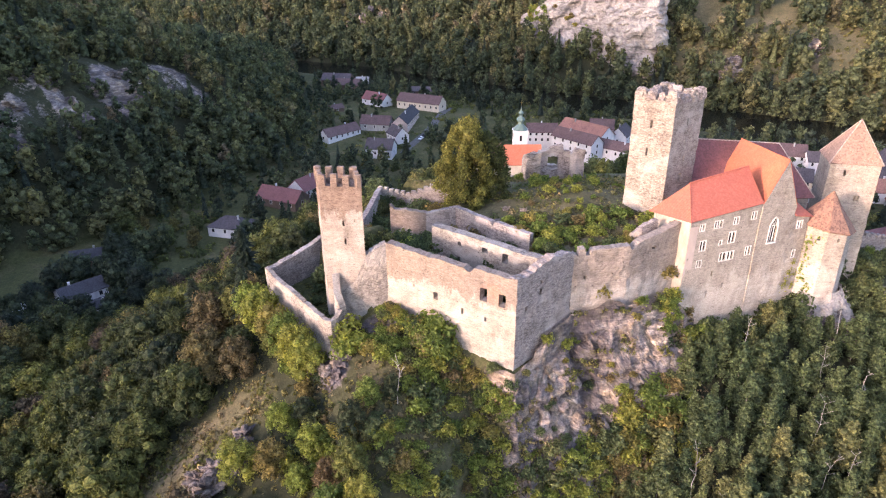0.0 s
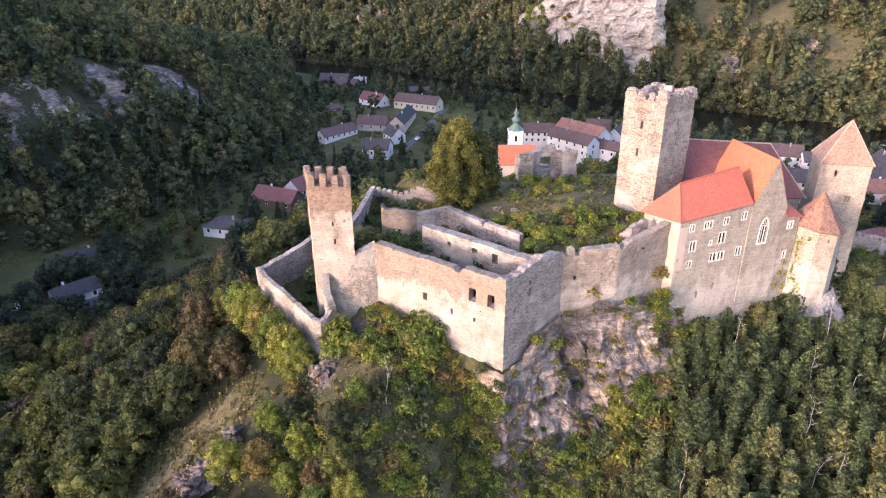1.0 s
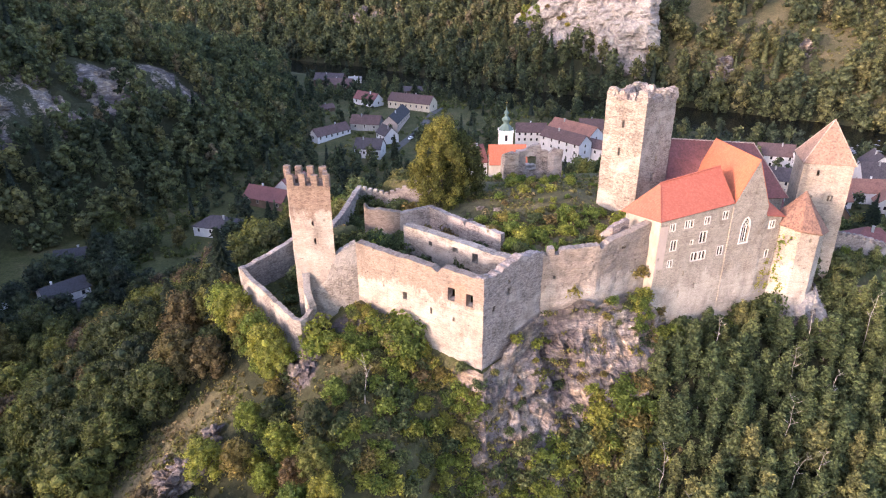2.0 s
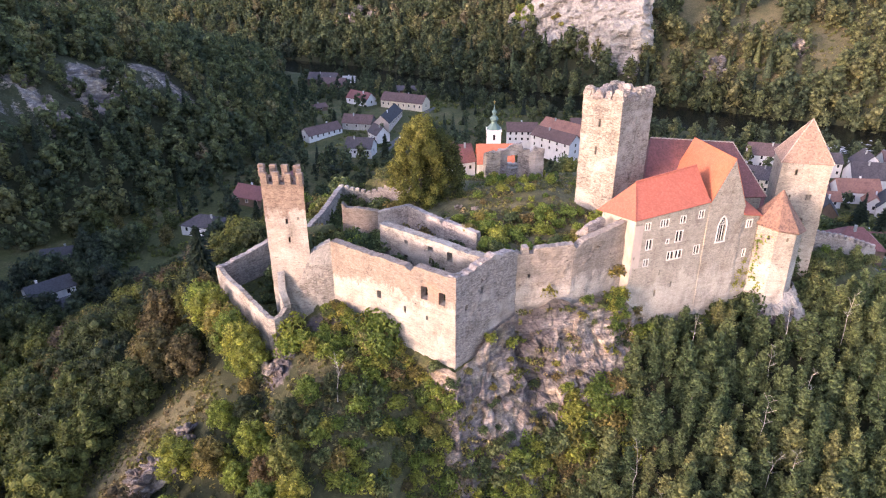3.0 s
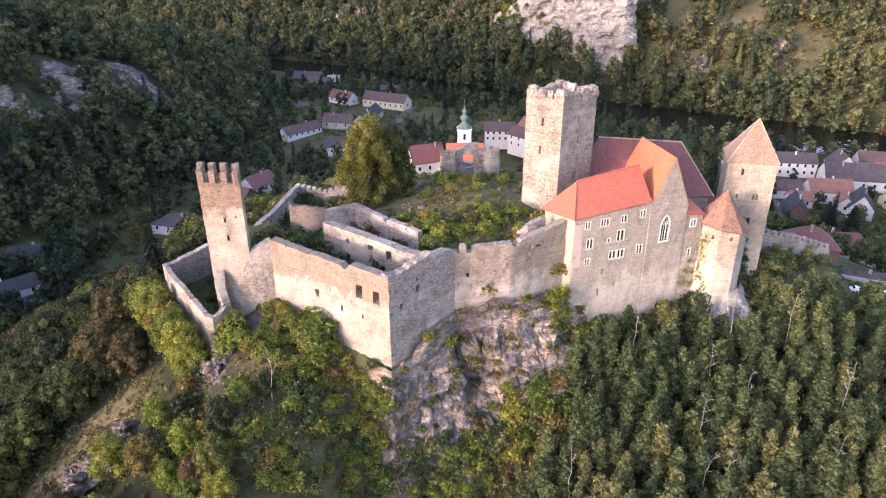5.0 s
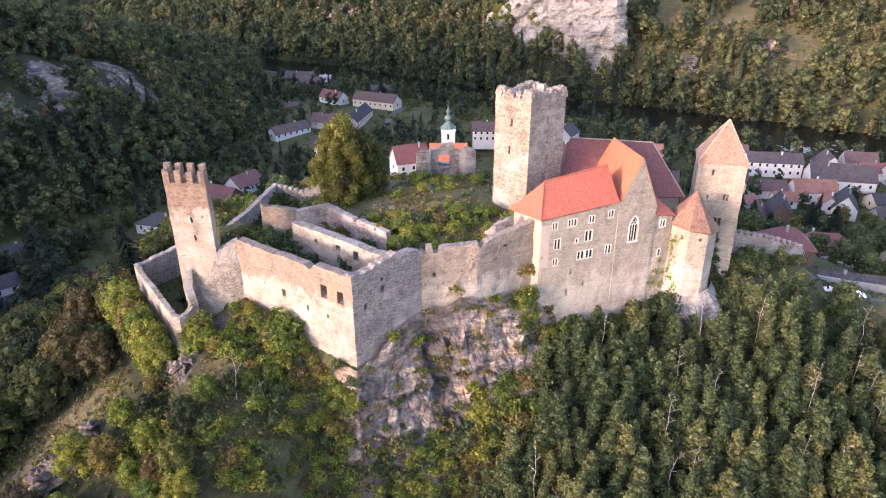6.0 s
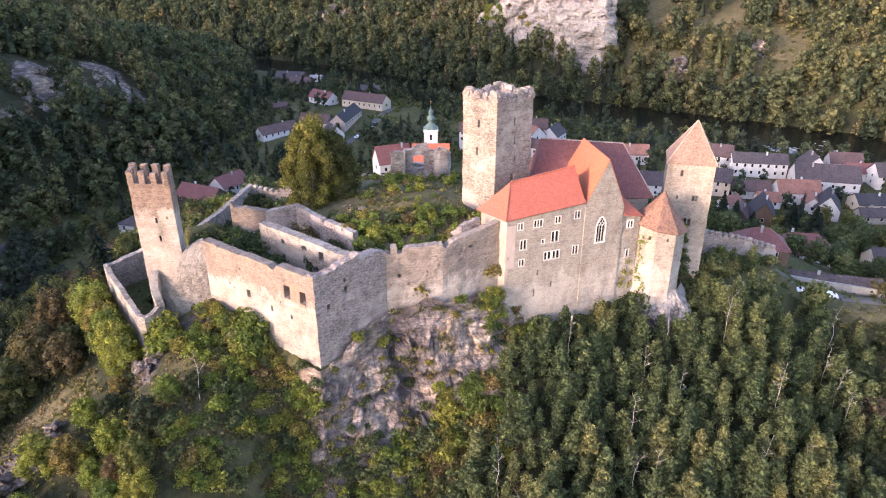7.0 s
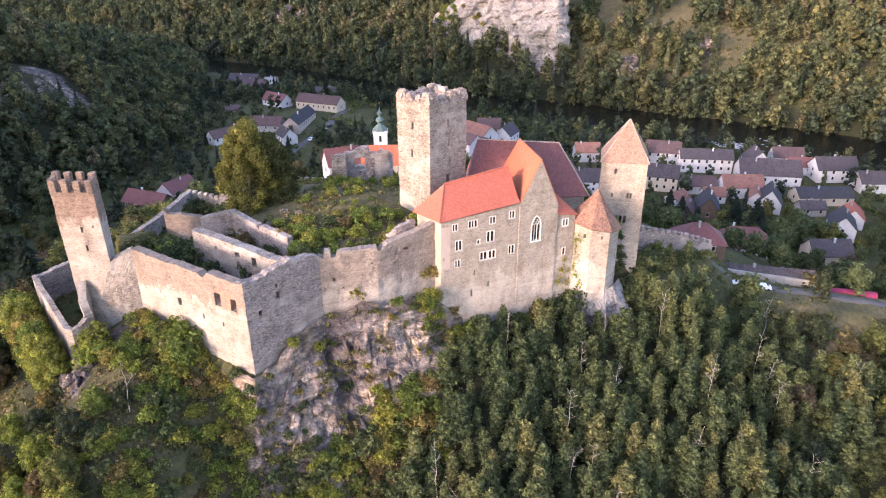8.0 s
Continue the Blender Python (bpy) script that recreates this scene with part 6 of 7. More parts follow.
RS = np.random.RandomState(11)
BROAD = []     # (trunk, crown) pairs for the near broad-leaved trees, of unit height 10
for i in range(8):
    V, T, Q = crown(RS, domed(RS, 10, 4.3, 30), 1600, 0.29, core=0.70, sub=1)
    BROAD.append((trunk_mesh(RS, 8.5, 0.22), crown_mesh("crown", V, T, Q, M_LEAF_MIX)))
SLIM = []
for i in range(6):
    V, T, Q = crown(RS, spire(RS, 10, 2.2, 24), 800, 0.29, core=0.68, sub=1)
    SLIM.append((trunk_mesh(RS, 9.6, 0.12, 2, M_BARK_PALE, 0.12), crown_mesh("crown", V, T, Q, M_LEAF_GREEN)))
# paler copies for the sunlit slope, the sun put into their leaf colour
BROAD_LIGHT = []
for tm, cm in BROAD[:4]:
    me = cm.copy()
    me.materials[0] = M_LEAF_LIME
    BROAD_LIGHT.append((tm, me))
MID = []
for i in range(5):
    V, T, Q = crown(RS, lobed(RS, 10, 4.0, 9, 0.14), 340, 0.62, core=0.72, sub=1)
    MID.append((trunk_mesh(RS, 8, 0.22, 0), crown_mesh("crown", V, T, Q, M_LEAF_MIX)))
MID_GREEN = []
for i in range(4):
    me = MID[i][1].copy()
    me.materials[0] = M_LEAF_GREEN
    MID_GREEN.append((MID[i][0], me))
CONIFER = []
for i in range(3):
    V, T, Q = conifer_crown(RS, 10, 2.6, 380, 0.85)
    CONIFER.append((trunk_mesh(RS, 9, 0.18, 0), crown_mesh("crown", V, T, Q, M_NEEDLE)))
BUSH = []
for i in range(4):
    V, T, Q = crown(RS, [(RS.uniform(0.5, 1.3) * math.cos(a), RS.uniform(0.5, 1.3) * math.sin(a), RS.uniform(0.6, 1.7), RS.uniform(0.4, 0.8)) for a in np.arange(8) * 0.79] + [(0, 0, 1.2, 0.9)], 340, 0.23, core=0.55, sub=1)
    BUSH.append(crown_mesh("crown", V, T, Q, M_LEAF_LIME))
BUSH_DARK = []
for i in range(3):
    me = BUSH[i].copy()
    me.materials[0] = M_LEAF_GREEN
    BUSH_DARK.append(me)


def tree(kind, x, y, h, label, category="tree", group="", wide=1.0, name="tree", leaf=None, z=None):
    tm, cm = kind
    z = gz(x, y) if z is None else z
    t = thing(name, (x, y, z - 0.2), label, category, group)
    s = h / 10
    t.matrix_world = pose(x, y, z - 0.2, 0, 0, random.uniform(0, 360)) @ Matrix.Diagonal((s * wide, s * wide, s, 1))
    for nm, me in (("trunk", tm), ("crown", cm)):
        o = new(nm, me)
        o.parent = t
    return t


def bush(me, x, y, s, label, group, z=None, name="bush"):
    z = gz(x, y) if z is None else z
    o = new(name, me)
    o.matrix_world = pose(x, y, z - 0.25 * s, 0, 0, random.uniform(0, 360)) @ Matrix.Diagonal((s, s, s * random.uniform(0.8, 1.2), 1))
    tagged(o, label, "bush", group)


def scatter(n_try, box, gap, ok, seed):
    """Places at least gap(x, y) apart where ok(x, y) holds."""
    rs = np.random.RandomState(seed)
    xs, ys = rs.uniform(box[0], box[1], n_try), rs.uniform(box[2], box[3], n_try)
    good = ok(xs, ys)
    cellsize = 3.0
    grid, out = {}, []
    for x, y in zip(xs[good], ys[good]):
        g = gap(x, y)
        ci, cj, R = int(x // cellsize), int(y // cellsize), int(g // cellsize) + 1
        if any((px - x) ** 2 + (py - y) ** 2 < g * g for i in range(ci - R, ci + R + 1) for j in range(cj - R, cj + R + 1) for px, py in grid.get((i, j), ())):
            continue
        grid.setdefault((ci, cj), []).append((x, y))
        out.append((x, y))
    return out


def clear_of_houses(x, y, pad=0.0):
    ok = np.ones(np.shape(x), bool)
    for hx, hy, r in HOUSE_PLANS:
        ok &= (x - hx) ** 2 + (y - hy) ** 2 > (r + pad) ** 2
    return ok


def far_template(rs, h, r):
    V, T, Q = crown(rs, lobed(rs, h, r, 6, 0.1, 1.15), 112, 0.98, core=0.74, sub=1)
    return V, T, Q


FAR = [far_template(RS, 13, 4.0) for i in range(6)] + [far_template(RS, 15, 2.9) for i in range(2)]
for i in range(2):
    FAR.append(conifer_crown(RS, 15, 3.2, 130, 1.3))
NEAR_JOINED = [crown(RS, lobed(RS, 11, 4.4, 10, 0.12), 620, 0.52, core=0.74, sub=1) for i in range(5)]
NEAR_SPIRES = [crown(RS, spire(RS, 11, 2.4, 12), 620, 0.42, core=0.66, sub=1) for i in range(4)]


def far_wood(name, places, label, seed, tint_of, scale=(0.75, 1.25), conifer_share=0.1, far=None, leaf=None):
    """Distant woods, one object: many crowns joined."""
    rs = np.random.RandomState(seed)
    V, T, Q, tint, base = [], [], [], [], 0
    px = np.array(places)
    pz = px[:, 2] + 0.5 if px.shape[1] == 3 else land(px[:, 0], px[:, 1])
    for (x, y), z in zip(px[:, :2].tolist(), pz):
        k = rs.randint(8, 10) if rs.rand() < conifer_share else rs.randint(0, 8)
        v, t, q = far[k % len(far)] if far else FAR[k]
        s, a = rs.uniform(*scale), rs.uniform(0, 6.283)
        c, sn = math.cos(a) * s, math.sin(a) * s
        w = np.empty_like(v)
        w[:, 0] = v[:, 0] * c - v[:, 1] * sn + x
        w[:, 1] = v[:, 0] * sn + v[:, 1] * c + y
        w[:, 2] = v[:, 2] * s * rs.uniform(0.85, 1.15) + z - 0.8
        V.append(w)
        T.append(t + base)
        Q.append(q + base)
        base += len(v)
        tint.append(np.full(len(v), np.clip(tint_of(x, y) + rs.normal() * 0.16 - (0.25 if k > 7 else 0), 0, 1)))
    V, T, Q = np.vstack(V), np.vstack(T), np.vstack(Q)
    me = bpy.data.meshes.new(name)
    nt_, nq = len(T), len(Q)
    me.vertices.add(len(V))
    me.vertices.foreach_set("co", V.ravel())
    me.loops.add(nt_ * 3 + nq * 4)
    me.loops.foreach_set("vertex_index", np.concatenate([T.ravel(), Q.ravel()]))
    me.polygons.add(nt_ + nq)
    me.polygons.foreach_set("loop_start", np.concatenate([np.arange(nt_) * 3, nt_ * 3 + np.arange(nq) * 4]))
    me.update(calc_edges=True)
    at = me.attributes.new("tint", "FLOAT", "POINT")
    at.data.foreach_set("value", np.concatenate(tint).astype(np.float32))
    me.materials.append(leaf or M_LEAF_FAR)
    return tagged(new(name, me), label, "wood", kind="stuff")


def far_ok(x, y):
    u = river_b(x, y)
    sparse = (x > 158) & (u > 456) & (vnoise(x, y, 13, 72) < 0.45) & (x < 320)
    return ~sparse & (u > 433) & (u < 560) & (rock_amount(x, y) < 0.45 + 0.5 * (vnoise(x, y, 7, 2) > 0.72)) & (x > -470) & (x < 390) & ((x > -240) | (u < 520))


far_places = scatter(40000, (-470, 390, 270, 900), lambda x, y: 4.5 + 1.6 * float(vnoise(x, y, 25, 7)) if x > -150 else 6.4, far_ok, 3)
# tint is lower near the river and rises uphill: shade and sun in leaf colour
far_wood("far_hill_wood", far_places, "dense mixed autumn woodland on the hill across the river", 5, lambda x, y: (0.50 if river_u(x, y) > 458 else 0.42) + 0.10 * min(1, max(0, (x - 60) / 160)) + 0.35 * (float(vnoise(x, y, 40, 6)) - 0.5) + 0.12 * min(1, max(0, (river_u(x, y) - 470) / 40)), (0.7, 1.5))


def left_ok(x, y):
    e = hill_foot(y) - x
    return (e > -3) & (e < np.interp(y, [330, 450, 560], [150, 125, 90])) & (river_b(x, y) < 384) & (y > 140) & ((rock_amount(x, y) < 0.3) & (side_crag(x, y) < 0.45) | (vnoise(x, y, 9, 2) > 0.74))


left_places = scatter(26000, (-300, -60, 150, 560), lambda x, y: 4.5 if y < 300 else 5.2, left_ok, 4)
# tint base raised to paint the haze that lightens this slope
far_wood("side_valley_wood", left_places, "dark woodland on the steep side-valley slope", 6, lambda x, y: 0.36 + 0.36 * float(vnoise(x, y, 30, 9)))


# broad-leaved trees on the slopes below the walls
def near_left_ok(x, y):
    d = sd_poly(x, y, CASTLE)
    meadow = (meadow_far(x, y) < 5.5) | (meadow_far(x + 2.0, y + 6.0) < 5.5) | (meadow_far(x + 3.0, y + 11.0) < 4.5)
    clearing = ((x + 88) / 14) ** 2 + ((y - 208) / 22) ** 2 < 1
    scrubby = (x > -12) & (vnoise(x, y, 6, 71) < 0.80)
    return ~scrubby & ~((x > -23) & (d < 13)) & (d > 2.4) & (d < 110) & (x < 9) & (y < 215) & ~meadow & ~clearing & ((x < -24) | (y < 130)) & (hill_foot(y) - x < 2) & clear_of_houses(x, y, 1.5)


slope = scatter(14000, (-165, 9, 70, 215), lambda x, y: 4.2 if x > -26 else 5.9, near_left_ok, 21)
slope.sort(key=lambda p: abs(p[0] + 25) * 0.7 + abs(p[1] - 95))
for x, y in slope[:230]:
    d = float(sd_poly(np.array([x]), np.array([y]), CASTLE)[0])
    h = random.uniform(9.0, 14.5) * min(1, 0.42 + d / 30) * (1 if x < -31 else 0.55) * (0.62 if y < 92 and meadow_far(x + 4, y + 14) < 10 else 1)
    light = x > -36 and random.random() < 0.75
    tree(random.choice(BROAD_LIGHT if light else BROAD), x, y, h, "light green tree on the slope below the walls" if light else "broad-leaved tree with yellowing autumn crown", group="slope trees", wide=random.uniform(0.85, 1.15))
for x, y in ((-40.5, 118), (-37.0, 112.6), (-33.6, 108.4), (-30.6, 104.4), (-27.6, 100.6), (-25.4, 98.0), (-41.5, 121.5)):
    tree(random.choice(BROAD_LIGHT), x, y, random.uniform(8.6, 10.8), "leafy tree against the outer ward wall", group="ward trees", wide=random.uniform(0.8, 1.0))
# beyond y 125 the tint drops: the valley's shade is put into leaf colour
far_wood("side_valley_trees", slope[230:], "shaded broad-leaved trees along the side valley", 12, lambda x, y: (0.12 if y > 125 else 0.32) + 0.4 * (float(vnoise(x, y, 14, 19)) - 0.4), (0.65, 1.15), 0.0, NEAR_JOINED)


def near_right_ok(x, y):
    d = sd_poly(x, y, CASTLE)
    return (d > 2.5) & (d < 48) & (x > np.interp(y, [76, 82, 88, 94, 98, 104, 112], [27, 32, 38, 43, 45, 44, 44])) & (y < 136) & (y < 118 + np.maximum(0.14 * (x - 80), 0.36 * (x - 86))) & (x < 150) & (((x - 105) / 8) ** 2 + ((y - 128.5) / 4.0) ** 2 > 1) & ((x < 114) | (y < 129 - 0.28 * (x - 114))) & ((x < 129) | (y < 112 - 0.3 * (x - 129)))


grove = scatter(4600, (30, 150, 72, 136), lambda x, y: 2.9, near_right_ok, 22)
grove.sort(key=lambda p: abs(p[0] - 62) + abs(p[1] - 92))
for x, y in grove[:300]:
    d = float(sd_poly(np.array([x]), np.array([y]), CASTLE)[0])
    h = random.uniform(6.5, 12.5) * min(1, 0.5 + d / 16) * (1 if x < 108 else max(0.4, min(1, (136 - y) / 22)))
    tree(random.choice(SLIM), x, y, h, "slender dark green tree in the dense grove", group="grove trees", wide=random.uniform(0.95, 1.35), name="slender_tree")
grove_rest = grove[300:]


BANK = [(87.5, 119.5), (97.5, 127), (114, 138.5), (116, 140.5), (104, 136.3), (95, 132.8), (92.5, 126.5)]


def bank_ok(x, y):
    return (sd_poly(x, y, BANK) < -0.3) & (((x - 105) / 5) ** 2 + ((y - 129) / 2.5) ** 2 > 1)


for x, y in scatter(900, (86, 118, 118, 142), lambda x, y: 2.0, bank_ok, 61):
    bush(random.choice(BUSH_DARK if random.random() < 0.85 else BUSH), x, y, random.uniform(0.8, 1.4), "bushy growth on the bank below the outwork", "bank bushes", name="bank_bush")
for x, y in scatter(200, (86, 118, 118, 142), lambda x, y: 4.2, bank_ok, 62):
    tree(random.choice(SLIM), x, y, random.uniform(4.5, 7.0), "young green tree below the outwork", group="bank trees", wide=1.5, name="young_tree")


# bushes on the crag and on the mound
def crag_ok(x, y):
    d = sd_poly(x, y, CASTLE)
    return (d > 0.9) & (d < 24) & (x > -27) & ((x < 13) | ((x < 34) & (y < 89))) & (y < 112) & (vnoise(x, y, 5, 14) > 0.42) & (np.hypot(x + 19.6, (y - 95.0) * 0.7) > 2.6) & (np.hypot((x + 12) * 0.6, y - 102.4) > 1.8)


for x, y in scatter(4500, (-28, 34, 74, 112), lambda x, y: 1.9, crag_ok, 23):
    bush(random.choice(BUSH if random.random() < 0.8 else BUSH_DARK), x, y, random.uniform(0.7, 1.6), "bush on the slope below the curtain wall", "slope bushes", name="slope_bush")


rs_ = np.random.RandomState(77)
crag = np.array(CRAG)
taken = []
for k in rs_.permutation(len(crag)):
    x, y, z = crag[k]
    want = 0.5 if z < 10 else 0.10
    if y < 80 or rs_.rand() > want or (vnoise(x, z, 5, 41) < (0.34 if z < 10 else 0.60)):
        continue
    gap = 2.3 if z < 10 else 2.8
    if any((x - a) ** 2 + (y - b) ** 2 + (z - c) ** 2 < gap * gap for a, b, c in taken):
        continue
    taken.append((x, y, z))
    s_ = random.uniform(0.9, 1.7) if z < 10 else random.uniform(0.45, 0.95)
    bush(random.choice(BUSH if random.random() < 0.6 else BUSH_DARK), x, y, s_, "yellow-green bush clinging to the castle crag", "crag bushes", z - 0.2)


def crag_tufts():
    """Dry grass and brambles on the ledges of the crag, thickest on its lower right."""
    rs = np.random.RandomState(19)
    v = crag[rs.permutation(len(crag))]
    share = np.clip((15 - v[:, 2]) / 14, 0.04, 1) * np.clip((v[:, 0] - 19) / 12, 0.12, 1) * (vnoise(v[:, 0], v[:, 2], 4, 47) > 0.38)
    v = v[rs.rand(len(v)) < 0.4 * share]
    return [(float(a), float(b), float(c)) for a, b, c in v]


def mound_ok(x, y):
    return (sd_poly(x, y, CASTLE) < -2) & (x > 3) & (x < 54) & (y > 104) & (y < 164) & ((y > 128 - (x - 2.7) * 0.98) | (x > 17.5)) & (sd_poly(x, y, KEEP) > 1.2) & (sd_poly(x, y, EAST) > 1) & (vnoise(x, y, 6, 3) > np.where((y < 122), 0.18, 0.52))


for x, y in scatter(900, (3, 54, 100, 166), lambda x, y: 1.8 if y < 124 else 2.3, mound_ok, 24):
    bush(random.choice(BUSH if random.random() < 0.88 else BUSH_DARK), x, y, random.uniform(0.5, 1.3) * (1.15 if y < 122 else 0.7), "yellow-green shrub on the overgrown castle mound", "mound shrubs", name="shrub")


def lane_ok(x, y):
    return (sd_poly(x, y, LANE) < -1) | (sd_poly(x, y, BACK_WARD) < -2) | ((sd_poly(x, y, WARD) < -1.8) & (sd_poly(x, y, LT) > 1.5))


for x, y in scatter(300, (-30, 18, 100, 165), lambda x, y: 2.6, lane_ok, 25):
    bush(random.choice(BUSH if random.random() < 0.35 and x > -14 else BUSH_DARK), x, y, random.uniform(0.9, 1.9), "leafy bush in the ruined ward", "ward bushes", name="elder_bush")

TUFTS = [crown(RS, [(0.5 * math.cos(a), 0.5 * math.sin(a), 0.35, 0.5) for a in np.arange(2) * 3.1], 26, 0.27, core=0.55, sub=1) for i in range(5)]


def tuft_ok(x, y):
    d = sd_poly(x, y, CASTLE)
    inside = (d < -2.5) & (sd_poly(x, y, KEEP) > 0.8) & ((sd_poly(x, y, EAST) > 1.0) | (x > 96)) & (sd_poly(x, y, LT) > 0.8) & (vnoise(x, y, 4, 27) > 0.30)
    slope_ = (d > 0.8) & (d < 45) & (y < 125) & (x < 12) & (vnoise(x, y, 6, 28) > 0.36)
    spur = (x > 86) & (x < 165) & (y > 112) & (y < 150) & (d > 0.5) & (vnoise(x, y, 6, 29) > 0.5)
    return inside | slope_ | spur


far_wood("crag_grass", crag_tufts(), "dry grass and brambles on the ledges of the crag", 48, lambda x, y: 0.72 + 0.5 * (float(vnoise(x, y, 5, 49)) - 0.5), (0.6, 1.3), 0.0, TUFTS, M_LEAF_LOW)
far_wood("undergrowth", scatter(16000, (-75, 165, 76, 168), lambda x, y: 1.2, tuft_ok, 41), "weeds, grass tufts and low scrub on the castle ground", 14, lambda x, y: 0.62 + 0.5 * (float(vnoise(x, y, 9, 33)) - 0.5), (0.6, 1.5), 0.0, TUFTS, M_LEAF_LOW)

for x, y, h in ((-46, 133, 20.0), (-43, 121, 13.0), (-57, 128, 15.0)):
    tree(random.choice(CONIFER), x, y, h, "tall larch turning yellow-green beside the ward wall", group="larches", name="larch", wide=1.2)


# the linden on the mound; a second, darker crown paints its shaded side
for me_mat, x, y, h, wide, n, lab in ((M_LEAF_LINDEN, 5.0, 135.4, 25.5, 0.84, 64, "large yellowing linden tree on the castle mound"), (M_LEAF_LINDEN_SHADE, 9.6, 137.4, 22.0, 0.84, 50, "darker linden crown standing in for the shaded right side")):
    V, T, Q = crown(RS, [(a * (1.12 - 0.055 * c), b * (1.12 - 0.055 * c), c, r * 0.66) for a, b, c, r in domed(RS, 10, 3.7, n, 0.05)], 9000, 0.125, core=0.80, sub=1)
    tree((trunk_mesh(RS, 9, 0.3), crown_mesh("crown", V, T, Q, me_mat)), x, y, h, lab, name="linden_tree", z=39.0, wide=wide)


# trees in the valley and along the river
def valley_ok(x, y):
    u = river_b(x, y)
    d = sd_poly(x, y, CASTLE)
    side = np.clip((-45 - x) / 25, 0, 1) * np.clip((300 - y) / 60, 0, 1)
    street = (np.abs((x + 5) * 0.94 - (y - 360) * 0.34) < 7) & (y > 325) & (y < 400)
    meadow = ((x - 6) / 18) ** 2 + ((y - 385) / 30) ** 2 < 1
    lush = ((x < -70) | ((x < -12) & (y < 295))) * (((x + 50) / 14) ** 2 + ((y - 330) / 12) ** 2 > 1) * (((x + 88) / 13) ** 2 + ((y - 208) / 16) ** 2 > 1)
    view = ((x - 149) / 9) ** 2 + ((y - 176) / 9) ** 2 < 1
    lawn = (((x + 44) / 24) ** 2 + ((y - 322) / 16) ** 2 < 1) | (((x + 28) / 16) ** 2 + ((y - 385) / 14) ** 2 < 1)
    return ~street & ~meadow & ~view & ~lawn & ~((x > 8) & (x < 46) & (y > 175) & (y < 234)) & (hill_foot(y) - x < -3) & (u < 384) & ((y > 215) | (x > -24)) & ((y > 160) | (x > 118)) & (y > 128) & (d > 5) & clear_of_houses(x, y, 0.8) & (vnoise(x, y, 22, 16) + 0.11 + 0.22 * lush + 0.34 * np.clip((u - 345) / 25, 0, 1) + 0.38 * np.clip((50 - d) / 50, 0, 1) + 0.42 * side + 0.12 * (x > 120) > 0.46)


places = scatter(7000, (-125, 300, 128, 500), lambda x, y: 6.2, valley_ok, 31)
places.sort(key=lambda p: p[1])


def low_bank(x, y):
    return float(np.interp(river_u(x, y), [335, 365], [1.0, 0.66]))


rest = []
for k, (x, y) in enumerate(places):
    if random.random() < 0.06:
        tree(random.choice(CONIFER), x, y, random.uniform(8, 14) * low_bank(x, y), "dark conifer among the village gardens", group="village conifers", name="conifer")
    elif k < 290:
        tree(random.choice(MID if random.random() < 0.45 else MID_GREEN), x, y, random.uniform(5.5, 10) * low_bank(x, y), "broad-leaved tree among the village gardens", group="village trees", wide=random.uniform(0.8, 1.15), name="garden_tree")
    else:
        rest.append((x, y))
if rest:
    far_wood("riverside_wood", rest, "bushy trees along the river bank", 9, lambda x, y: 0.30 + 0.4 * (float(vnoise(x, y, 12, 17)) - 0.4), (0.5, 0.9))
if grove_rest:
    far_wood("grove_edge", grove_rest, "outer trees of the dense grove", 10, lambda x, y: 0.36, (0.6, 1.0), 0.0, NEAR_SPIRES)


def garden_ok(x, y):
    u = river_b(x, y)
    return (u < 385) & (y > 175) & (hill_foot(y) - x < -2) & (sd_poly(x, y, CASTLE) > 8) & clear_of_houses(x, y, -1.5) & (vnoise(x, y, 9, 51) + 0.15 * np.clip((u - 340) / 20, 0, 1) > 0.54)


far_wood("garden_shrubs", scatter(7000, (-120, 290, 175, 470), lambda x, y: 2.6, garden_ok, 43), "hedges, garden shrubs and beds between the houses", 15, lambda x, y: 0.34 + 0.4 * (float(vnoise(x, y, 16, 53)) - 0.5), (1.6, 3.4), 0.0, TUFTS, M_LEAF_LOW)


# tall dark conifers between the houses
for x, y, h in ((163, 215, 15), (168.5, 211, 17), (172, 214, 13), (166, 222, 14), (148, 229, 12), (142, 224, 11), (137, 231, 10), (146, 236, 12), (152, 223, 10), (-30, 428, 12), (-12, 424, 13), (13, 430, 14), (18, 424, 15), (35, 428, 12)):
    tree(random.choice(CONIFER), x, y, h, "tall dark spruce between village gardens", group="village spruces", name="spruce", wide=1.35)
for x, y, h in ((179, 206, 9), (186, 211, 8), (190, 214, 9), (182, 216, 8), (175, 203, 7.5), (196, 213, 8), (199, 206, 7), (186, 202, 7), (136, 236, 7), (131, 240, 7.5), (141, 243, 7)):
    tree(random.choice(MID_GREEN), x, y, h, "dark green garden tree between the roofs", group="garden trees", name="garden_tree", wide=1.2)
for x, y, h, k in ((143.8, 140.6, 5.0, 0), (147.0, 141.6, 4.0, 1)):
    tree(BROAD[k], x, y, h, "round yellow-green bush beside the lane", group="lane bushes", name="lane_bush", wide=1.6)


# low scrub on the dry bank below the lane and on the sunny far slope
def scrub_ok(x, y):
    u = river_u(x, y)
    bank = (x > 126) & (x < 170) & (y > 104) & (y < 131.5 - 0.28 * (x - 122)) & (vnoise(x, y, 6, 81) > 0.48)
    far = (x > 158) & (x < 330) & (u > 452) & (u < 525) & (y < 460) & (vnoise(x, y, 9, 82) > 0.25)
    return bank | far


